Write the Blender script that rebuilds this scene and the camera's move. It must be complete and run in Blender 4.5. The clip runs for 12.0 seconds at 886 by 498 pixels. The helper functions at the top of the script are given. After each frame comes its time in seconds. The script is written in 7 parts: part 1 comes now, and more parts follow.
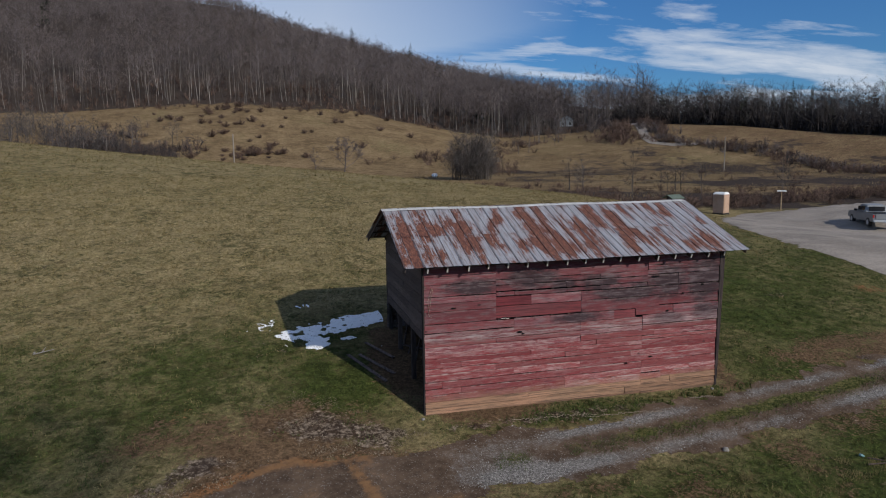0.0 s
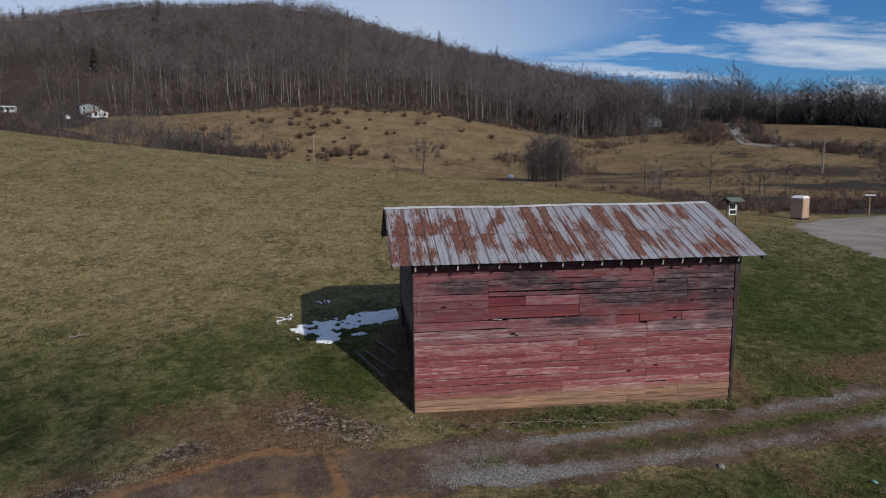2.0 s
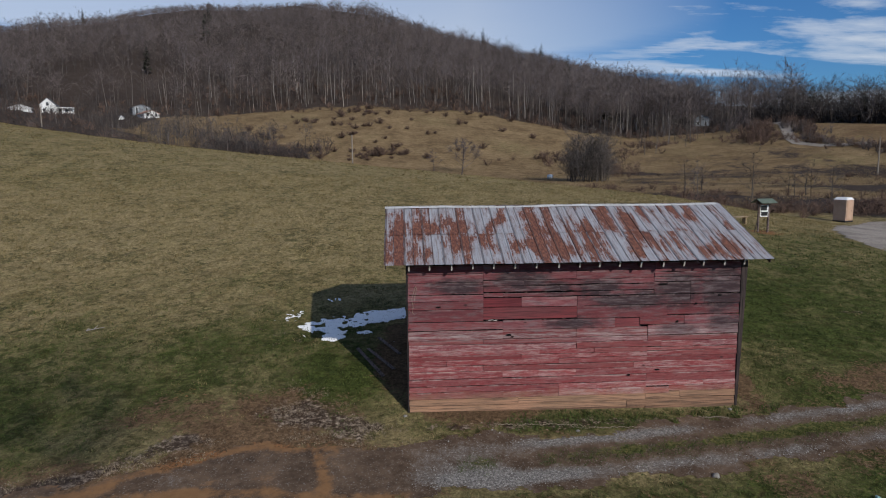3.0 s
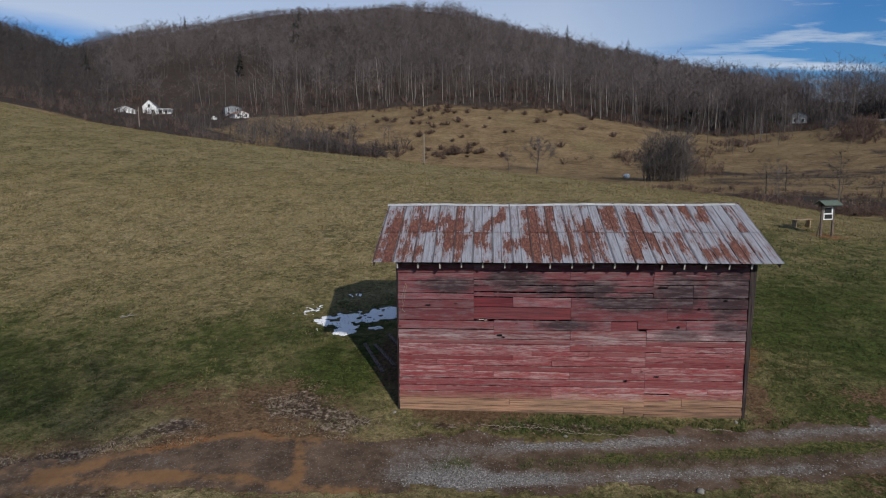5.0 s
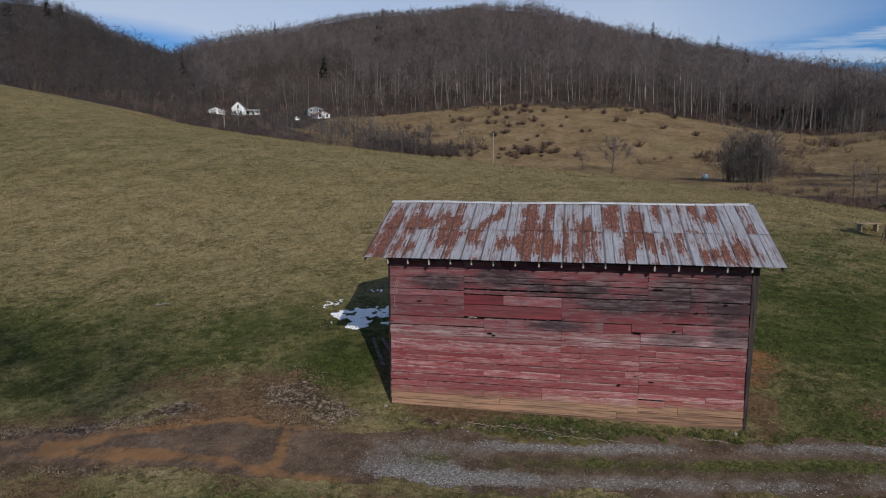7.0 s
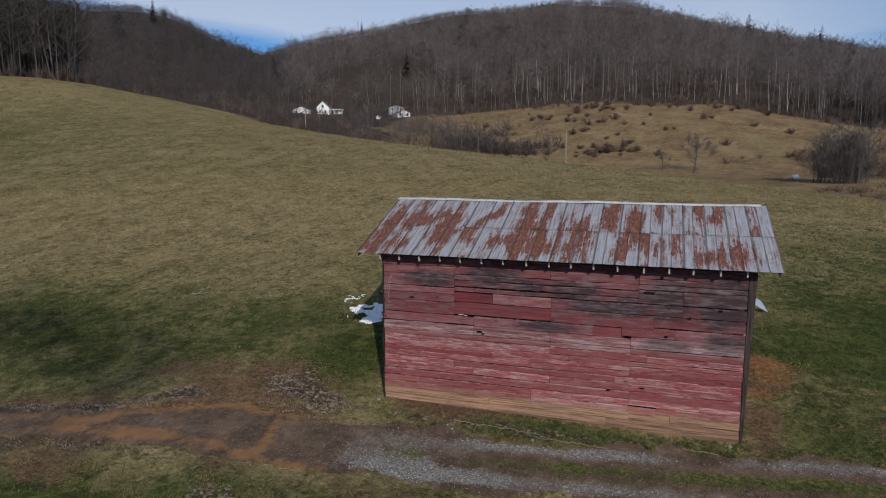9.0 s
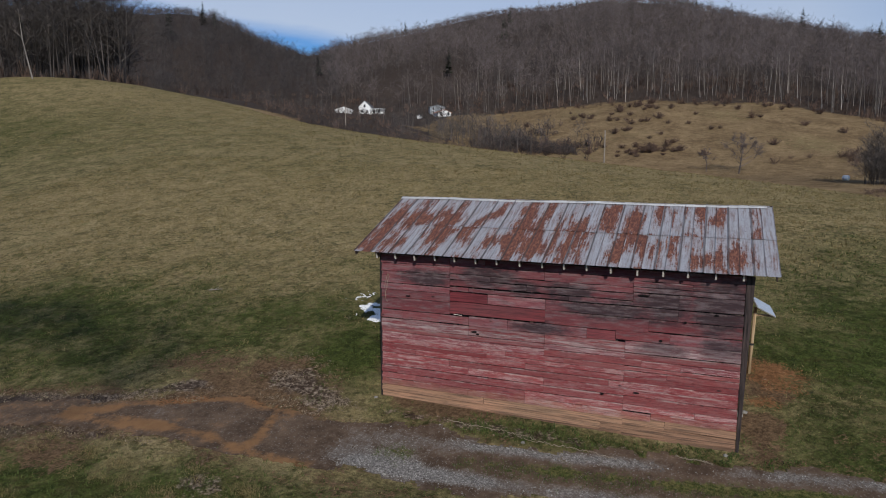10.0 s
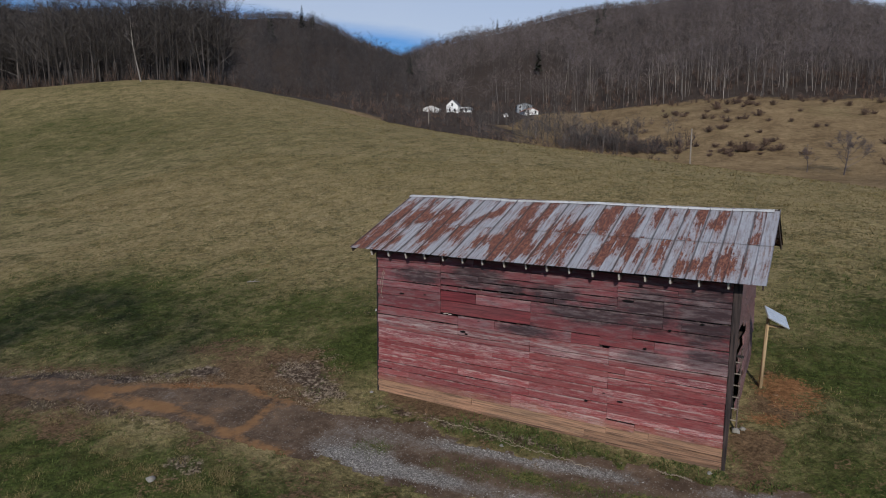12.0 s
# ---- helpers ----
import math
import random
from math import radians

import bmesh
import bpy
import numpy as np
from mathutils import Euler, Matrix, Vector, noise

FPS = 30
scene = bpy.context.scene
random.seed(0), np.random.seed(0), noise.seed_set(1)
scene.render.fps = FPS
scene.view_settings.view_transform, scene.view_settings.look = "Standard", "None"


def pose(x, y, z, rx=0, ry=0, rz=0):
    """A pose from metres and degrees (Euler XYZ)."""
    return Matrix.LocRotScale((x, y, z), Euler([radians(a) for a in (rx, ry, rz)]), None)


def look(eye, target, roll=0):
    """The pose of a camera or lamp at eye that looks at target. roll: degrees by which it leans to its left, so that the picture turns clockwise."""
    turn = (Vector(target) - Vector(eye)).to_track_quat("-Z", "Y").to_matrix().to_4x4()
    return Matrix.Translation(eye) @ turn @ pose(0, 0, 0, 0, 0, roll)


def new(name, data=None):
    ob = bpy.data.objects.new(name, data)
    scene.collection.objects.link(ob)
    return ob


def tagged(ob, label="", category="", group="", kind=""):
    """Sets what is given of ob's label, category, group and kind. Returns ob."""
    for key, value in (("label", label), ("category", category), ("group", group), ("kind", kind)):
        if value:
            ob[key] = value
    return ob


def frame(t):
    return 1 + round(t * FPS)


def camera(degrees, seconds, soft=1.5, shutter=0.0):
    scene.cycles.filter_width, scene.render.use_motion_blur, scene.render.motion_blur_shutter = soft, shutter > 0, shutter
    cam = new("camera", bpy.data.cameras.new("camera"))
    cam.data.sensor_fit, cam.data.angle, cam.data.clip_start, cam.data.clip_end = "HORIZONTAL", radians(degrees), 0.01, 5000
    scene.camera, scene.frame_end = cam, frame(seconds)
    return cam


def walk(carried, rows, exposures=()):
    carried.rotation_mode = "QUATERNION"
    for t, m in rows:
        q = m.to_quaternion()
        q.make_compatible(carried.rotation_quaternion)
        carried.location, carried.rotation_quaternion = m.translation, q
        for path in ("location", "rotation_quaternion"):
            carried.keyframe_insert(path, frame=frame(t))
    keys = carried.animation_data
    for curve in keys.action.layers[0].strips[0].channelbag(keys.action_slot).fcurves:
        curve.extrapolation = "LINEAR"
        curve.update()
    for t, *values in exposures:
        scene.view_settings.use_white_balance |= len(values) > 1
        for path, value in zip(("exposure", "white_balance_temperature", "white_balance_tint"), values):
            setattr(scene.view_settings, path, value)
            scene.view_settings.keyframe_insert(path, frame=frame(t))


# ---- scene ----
cam = camera(68.3, 12.0, soft=1.1)
METRES, EYE, TILT, LEAN, TURN = 16.8, 7.84, 0.0, 0.0, -15.1
ROWS = [
    (0.0, 0.0, 0.0, 0.0, -0.09, -7.99, 0.67),
    (0.5, 0.04, -0.0002, -0.0023, 1.74, -7.91, 0.64),
    (1.0, 0.0857, 0.0024, -0.0046, 3.83, -7.83, 0.6),
    (1.5, 0.1262, 0.0063, -0.0049, 5.64, -7.83, 0.57),
    (2.0, 0.1701, 0.0114, -0.0065, 7.61, -7.79, 0.53),
    (2.5, 0.2126, 0.0187, -0.0076, 9.54, -7.74, 0.5),
    (3.0, 0.2556, 0.0276, -0.0071, 11.5, -7.79, 0.46),
    (5.0, 0.4131, 0.0734, -0.0105, 18.86, -7.84, 0.34),
    (5.5, 0.4506, 0.0856, -0.0125, 20.65, -7.82, 0.31),
    (6.0, 0.4878, 0.0987, -0.0142, 22.46, -7.81, 0.26),
    (6.5, 0.524, 0.1136, -0.0152, 24.2, -7.81, 0.22),
    (7.0, 0.5611, 0.13, -0.0163, 26.0, -7.83, 0.19),
    (9.0, 0.7037, 0.2069, -0.0186, 33.36, -7.95, 0.02),
    (9.5, 0.7367, 0.2301, -0.0186, 35.21, -7.98, -0.04),
    (10.0, 0.7703, 0.2559, -0.0185, 37.14, -8.01, -0.1),
    (10.5, 0.8048, 0.2836, -0.0182, 39.15, -8.08, -0.15),
    (11.0, 0.8393, 0.3124, -0.0184, 41.21, -8.09, -0.21),
    (11.5, 0.8738, 0.3436, -0.018, 43.35, -8.15, -0.27),
    (12.0, 0.9015, 0.3709, -0.0178, 45.17, -8.16, -0.32),
]
walk(cam, [(t, pose(0, 0, EYE, TILT, LEAN, TURN) @ pose(METRES * x, METRES * y, METRES * z, 90 + pitch, roll, yaw)) for t, x, y, z, yaw, pitch, roll in ROWS])

# ---- light ----
SUN_EL, SUN_AZ = 29.8, 152.0  # degrees; azimuth clockwise from +y
sun_dir = Vector((math.sin(radians(SUN_AZ)) * math.cos(radians(SUN_EL)), math.cos(radians(SUN_AZ)) * math.cos(radians(SUN_EL)), math.sin(radians(SUN_EL))))
sun_data = bpy.data.lights.new("sun", "SUN")
sun_data.energy, sun_data.angle, sun_data.color = 3.2, radians(0.6), (1.0, 0.945, 0.865)
new("sun", sun_data).matrix_world = look(sun_dir * 400, (0, 0, 0))


class Graph:
    """Short hand for node trees."""

    def __init__(self, tree):
        self.tree = tree

    def add(self, kind):
        return self.tree.nodes.new(kind)

    def put(self, socket, value):
        if isinstance(value, bpy.types.NodeSocket):
            self.tree.links.new(value, socket)
        elif isinstance(value, (tuple, list)) and len(value) == 3 and socket.type == "RGBA":
            socket.default_value = (*value, 1)
        else:
            socket.default_value = value

    def math(self, op, a, b=0.0, c=None, clamp=False):
        node = self.add("ShaderNodeMath")
        node.operation, node.use_clamp = op, clamp
        self.put(node.inputs[0], a)
        self.put(node.inputs[1], b)
        if c is not None:
            self.put(node.inputs[2], c)
        return node.outputs[0]

    def mix(self, fac, a, b, blend="MIX"):
        node = self.add("ShaderNodeMix")
        node.data_type, node.blend_type = "RGBA", blend
        self.put(node.inputs[0], fac)
        self.put(node.inputs[6], a)
        self.put(node.inputs[7], b)
        return node.outputs[2]

    def ramp(self, fac, *stops):
        node = self.add("ShaderNodeValToRGB")
        els = node.color_ramp.elements
        while len(els) < len(stops):
            els.new(0.5)
        for el, (place, value) in zip(els, stops):
            el.position = place
            el.color = (*value, 1) if isinstance(value, (tuple, list)) else (value, value, value, 1)
        self.put(node.inputs[0], fac)
        return node.outputs[0]

    def noise(self, vec, scale, detail=4.0, rough=0.55, warp=0.0):
        node = self.add("ShaderNodeTexNoise")
        if vec is not None:
            self.put(node.inputs["Vector"], vec)
        for key, value in (("Scale", scale), ("Detail", detail), ("Roughness", rough), ("Distortion", warp)):
            node.inputs[key].default_value = value
        return node.outputs[0]

    def coords(self, scale=(1, 1, 1), shift=None, turn=(0, 0, 0)):
        src = self.add("ShaderNodeTexCoord").outputs["Object"]
        if shift is not None:
            plus = self.add("ShaderNodeVectorMath")
            self.put(plus.inputs[0], src)
            self.put(plus.inputs[1], shift)
            src = plus.outputs[0]
        node = self.add("ShaderNodeMapping")
        self.put(node.inputs["Vector"], src)
        node.inputs["Scale"].default_value = scale
        node.inputs["Rotation"].default_value = turn
        return node.outputs[0]

    def world_pos(self, scale=(1, 1, 1)):
        src = self.add("ShaderNodeNewGeometry").outputs["Position"]
        node = self.add("ShaderNodeMapping")
        self.put(node.inputs["Vector"], src)
        node.inputs["Scale"].default_value = scale
        return node.outputs[0]

    def object_random(self):
        return self.add("ShaderNodeObjectInfo").outputs["Random"]

    def island_random(self):
        return self.add("ShaderNodeNewGeometry").outputs["Random Per Island"]

    def vec3(self, x, y, z):
        node = self.add("ShaderNodeCombineXYZ")
        for socket, value in zip(node.inputs, (x, y, z)):
            self.put(socket, value)
        return node.outputs[0]

    def attribute(self, name):
        node = self.add("ShaderNodeAttribute")
        node.attribute_name = name
        sep = self.add("ShaderNodeSeparateColor")
        self.put(sep.inputs[0], node.outputs["Color"])
        return sep.outputs[0], sep.outputs[1], sep.outputs[2]


# sky: clear blue with drifting white cloud
sky_world = bpy.data.worlds.new("sky")
scene.world = sky_world
sky_world.use_nodes = True
sky_world.node_tree.nodes.clear()
g = Graph(sky_world.node_tree)
sky = g.add("ShaderNodeTexSky")
sky.sky_type, sky.sun_disc, sky.sun_elevation, sky.sun_rotation = "NISHITA", False, radians(SUN_EL), radians(SUN_AZ)
sky.dust_density, sky.ozone_density, sky.air_density = 0.6, 3.0, 1.0
way = g.add("ShaderNodeTexCoord").outputs["Generated"]
sep = g.add("ShaderNodeSeparateXYZ")
g.put(sep.inputs[0], way)
height = g.math("ADD", g.math("MAXIMUM", sep.outputs[2], 0.0), 0.10)
flat = g.vec3(g.math("DIVIDE", sep.outputs[0], height), g.math("DIVIDE", sep.outputs[1], height), 0.0)
cloud_map = g.add("ShaderNodeMapping")
g.put(cloud_map.inputs["Vector"], flat)
cloud_map.inputs["Scale"].default_value = (0.46, 1.0, 1.0)
cloud_map.inputs["Location"].default_value = (0.35, 0.2, 0)
soft_cloud = g.noise(cloud_map.outputs[0], 0.62, 8.0, 0.60, 0.6)
puffs = g.noise(cloud_map.outputs[0], 2.1, 7.0, 0.60, 0.3)
# a broad veil of thin cloud lies over the hill; its lower edge rises towards the notch and it frays out to the east
side_ = g.math("DIVIDE", sep.outputs[0], g.math("MAXIMUM", sep.outputs[1], 0.05))
edge_ = g.ramp(g.math("MULTIPLY_ADD", side_, 0.5, 0.5), (0.0, 0.178), (0.16, 0.166), (0.36, 0.125), (0.60, 0.118), (0.72, 0.15), (1.0, 0.16))
veil = g.ramp(g.math("ADD", g.math("SUBTRACT", sep.outputs[2], edge_), g.math("MULTIPLY", g.math("SUBTRACT", soft_cloud, 0.5), 0.10)), (0.0, 0.0), (0.03, 0.82), (0.12, 0.64), (0.3, 0.45))
veil = g.math("MULTIPLY", veil, g.ramp(g.math("MULTIPLY_ADD", side_, 0.5, 0.5), (0.0, 0.9), (0.55, 0.95), (0.66, 0.45), (0.75, 0.0)))
veil = g.math("MULTIPLY", veil, g.math("GREATER_THAN", sep.outputs[1], 0.05))
fair = g.ramp(g.math("MULTIPLY_ADD", g.math("SUBTRACT", puffs, 0.5), 0.65, soft_cloud), (0.45, 0.0), (0.52, 0.5), (0.64, 1.0))
fair = g.math("MULTIPLY", fair, g.ramp(g.math("MULTIPLY_ADD", side_, 0.5, 0.5), (0.58, 0.25), (0.72, 1.0)))
cover = g.math("MAXIMUM", veil, fair)
cover = g.math("MAXIMUM", cover, g.ramp(sep.outputs[2], (0.30, 0.0), (0.6, 0.12)))
blue = g.mix(1.0, sky.outputs[0], (0.52, 1.03, 1.62), "MULTIPLY")
sky_col = g.mix(g.math("MULTIPLY", cover, 0.92), blue, (11.0, 12.1, 13.8))
back = g.add("ShaderNodeBackground")
g.put(back.inputs[0], sky_col)
back.inputs[1].default_value = 0.054
g.put(g.add("ShaderNodeOutputWorld").inputs[0], back.outputs[0])


# ---- materials ----
def material(name, rough=0.8, metal=0.0):
    m = bpy.data.materials.new(name)
    m.use_nodes = True
    bsdf = m.node_tree.nodes["Principled BSDF"]
    bsdf.inputs["Roughness"].default_value = rough
    bsdf.inputs["Metallic"].default_value = metal
    bsdf.inputs["Specular IOR Level"].default_value = 0.25
    return m, Graph(m.node_tree), bsdf


def bump(g, bsdf, value, strength=0.4, distance=0.01):
    node = g.add("ShaderNodeBump")
    node.inputs["Strength"].default_value = strength
    node.inputs["Distance"].default_value = distance
    g.put(node.inputs["Height"], value)
    g.put(bsdf.inputs["Normal"], node.outputs[0])


def plain(name, a, b, scale=6.0, rough=0.7, metal=0.0, depth=0.003, vary=0.0):
    """A surface of two close tones with fine relief; vary: brightness from piece to piece."""
    m, g, bsdf = material(name, rough, metal)
    n = g.noise(g.coords(), scale, 6.0, 0.6)
    col = g.mix(g.ramp(n, (0.3, 0.0), (0.7, 1.0)), a, b)
    if vary:
        k = g.math("MULTIPLY_ADD", g.island_random(), vary * 2, 1 - vary)
        col = g.mix(1.0, col, g.vec3(k, k, k), "MULTIPLY")
    g.put(bsdf.inputs["Base Color"], col)
    bump(g, bsdf, g.noise(g.coords(), scale * 6, 3.0), 0.3, depth)
    return m


def wood(name, fresh, weathered, dark, along=(0.6, 14.0, 14.0), rough=0.85):
    """Sawn wood; grain runs along the axis with the small scale."""
    m, g, bsdf = material(name, rough)
    r = g.object_random()
    shift = g.vec3(g.math("MULTIPLY", r, 37.0), g.math("MULTIPLY", r, 11.0), g.math("MULTIPLY", r, 23.0))
    grain = g.noise(g.coords(along, shift), 1.6, 8.0, 0.65)
    patch = g.noise(g.coords((0.5, 1.2, 1.2), shift), 1.3, 4.0)
    col = g.mix(g.ramp(patch, (0.35, 0.0), (0.65, 1.0)), fresh, weathered)
    col = g.mix(g.ramp(grain, (0.38, 1.0), (0.56, 0.0)), col, dark)
    k = g.math("MULTIPLY_ADD", r, 0.5, 0.75)
    g.put(bsdf.inputs["Base Color"], g.mix(1.0, col, g.vec3(k, k, k), "MULTIPLY"))
    bump(g, bsdf, grain, 0.5, 0.01)
    return m


def barn_paint():
    """Old red paint on sawn boards: worn to pale wood in streaks, blackened by mould in patches."""
    m, g, bsdf = material("barn_red_paint", 0.88)
    r = g.object_random()
    r2 = g.math("FRACT", g.math("MULTIPLY", r, 7.31))
    shift = g.vec3(g.math("MULTIPLY", r, 41.0), 0.0, g.math("MULTIPLY", r, 17.0))
    grain = g.noise(g.coords((1.2, 20.0, 30.0), shift), 2.0, 8.0, 0.7)
    fleck = g.noise(g.coords((1.3, 4.0, 24.0), shift), 2.9, 9.0, 0.78)
    worn = g.noise(g.coords((0.7, 1.0, 5.0), shift), 1.6, 8.0, 0.72)
    pos = g.add("ShaderNodeSeparateXYZ")
    g.put(pos.inputs[0], g.coords())
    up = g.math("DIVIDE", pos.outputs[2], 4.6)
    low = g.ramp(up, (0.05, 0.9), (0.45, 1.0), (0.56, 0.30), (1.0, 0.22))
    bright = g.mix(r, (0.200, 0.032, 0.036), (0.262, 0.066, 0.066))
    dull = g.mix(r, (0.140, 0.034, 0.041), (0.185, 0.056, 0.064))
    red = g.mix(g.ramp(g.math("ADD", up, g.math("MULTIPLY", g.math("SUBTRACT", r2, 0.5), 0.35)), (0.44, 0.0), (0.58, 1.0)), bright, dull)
    wear = g.math("MULTIPLY", g.ramp(g.math("MULTIPLY_ADD", fleck, 0.55, g.math("MULTIPLY", worn, 0.5)), (0.505, 0.0), (0.575, 1.0)), low, clamp=True)
    col = g.mix(g.math("MULTIPLY", wear, g.ramp(r2, (0.15, 0.16), (0.55, 0.42), (0.9, 0.70))), red, (0.44, 0.32, 0.305))
    # a pale band where the paint has washed off
    band = g.math("SUBTRACT", 1.0, g.math("MULTIPLY", g.math("ABSOLUTE", g.math("SUBTRACT", pos.outputs[2], 2.40)), 4.0), clamp=True)
    washed = g.math("MULTIPLY", band, g.ramp(g.noise(g.coords((0.8, 1, 9)), 1.6, 8.0, 0.7), (0.44, 0.0), (0.56, 1.0)))
    col = g.mix(g.math("MULTIPLY", washed, 0.8), col, (0.42, 0.345, 0.335))
    # mud splashed up from the ground over the lowest boards
    splash = g.ramp(g.math("ADD", pos.outputs[2], g.math("MULTIPLY", g.math("SUBTRACT", g.noise(g.coords((1.5, 1, 3.0)), 1.6, 6.0, 0.65), 0.5), 0.7)), (0.26, 0.85), (0.72, 0.0))
    col = g.mix(splash, col, (0.275, 0.165, 0.10))
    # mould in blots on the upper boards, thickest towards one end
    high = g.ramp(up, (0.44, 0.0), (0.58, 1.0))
    spot = g.noise(g.coords((1.1, 1, 3.2), g.vec3(0.0, 0.0, g.math("MULTIPLY", r, 0.35))), 1.6, 8.0, 0.74)
    blot = 0.0
    for cx, cz, rx, rz in ((12.7, 3.75, 0.8, 0.55), (14.15, 3.75, 0.85, 0.75), (8.9, 3.85, 0.45, 0.22), (10.2, 3.8, 0.7, 0.3), (14.3, 2.62, 0.6, 0.3), (12.7, 2.45, 0.6, 0.2), (7.8, 4.1, 0.9, 0.3), (11.2, 3.45, 1.4, 0.3), (5.9, 3.95, 0.9, 0.25), (9.4, 2.75, 0.8, 0.2)):
        dx, dz = g.math("DIVIDE", g.math("SUBTRACT", pos.outputs[0], cx), rx), g.math("DIVIDE", g.math("SUBTRACT", pos.outputs[2], cz), rz)
        near = g.math("SUBTRACT", 1.0, g.math("MULTIPLY", g.math("ADD", g.math("MULTIPLY", dx, dx), g.math("MULTIPLY", dz, dz)), 0.5), clamp=True)
        blot = near if blot == 0.0 else g.math("MAXIMUM", blot, near)
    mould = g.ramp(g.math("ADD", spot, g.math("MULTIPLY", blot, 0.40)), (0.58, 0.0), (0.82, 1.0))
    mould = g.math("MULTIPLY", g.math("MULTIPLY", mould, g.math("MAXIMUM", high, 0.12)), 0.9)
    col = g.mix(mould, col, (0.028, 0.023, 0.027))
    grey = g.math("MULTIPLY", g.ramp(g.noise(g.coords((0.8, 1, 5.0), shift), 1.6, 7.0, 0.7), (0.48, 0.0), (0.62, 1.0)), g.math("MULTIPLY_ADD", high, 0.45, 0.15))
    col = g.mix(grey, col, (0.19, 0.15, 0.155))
    col = g.mix(g.math("MULTIPLY", g.ramp(grain, (0.34, 1.0), (0.47, 0.0)), 0.7), col, (0.05, 0.024, 0.026))
    groove = g.noise(g.coords((0.9, 6.0, 12.0), shift), 2.0, 7.0, 0.72)
    col = g.mix(g.math("MULTIPLY", g.ramp(groove, (0.38, 1.0), (0.50, 0.0)), 0.40), col, (0.060, 0.022, 0.025))
    col = g.mix(g.math("MULTIPLY", g.ramp(groove, (0.57, 0.0), (0.70, 1.0)), 0.24), col, (0.36, 0.24, 0.23))
    # upper edges weathered to bare pale wood here and there
    rim_ = g.add("ShaderNodeAttribute")
    rim_.attribute_name = "edge"
    bare = g.math("MULTIPLY", g.ramp(rim_.outputs["Fac"], (0.80, 0.0), (0.93, 1.0)), g.ramp(g.noise(g.coords((0.9, 1.0, 1.0), shift), 1.5, 6.0, 0.7), (0.48, 0.0), (0.58, 1.0)))
    col = g.mix(g.math("MULTIPLY", bare, g.math("SUBTRACT", 0.65, g.math("MULTIPLY", high, 0.45))), col, (0.46, 0.36, 0.34))
    knot = g.add("ShaderNodeTexVoronoi")
    g.put(knot.inputs["Vector"], g.coords((0.9, 1.0, 2.2), shift))
    knot.inputs["Scale"].default_value = 1.3
    col = g.mix(g.math("MULTIPLY", g.ramp(knot.outputs["Distance"], (0.05, 1.0), (0.085, 0.0)), 0.9), col, (0.04, 0.02, 0.02))
    k = g.math("MULTIPLY_ADD", r2, 0.40, 0.78)
    g.put(bsdf.inputs["Base Color"], g.mix(1.0, col, g.vec3(k, k, k), "MULTIPLY"))
    bump(g, bsdf, g.math("ADD", grain, g.math("MULTIPLY", fleck, 0.8)), 0.7, 0.014)
    return m


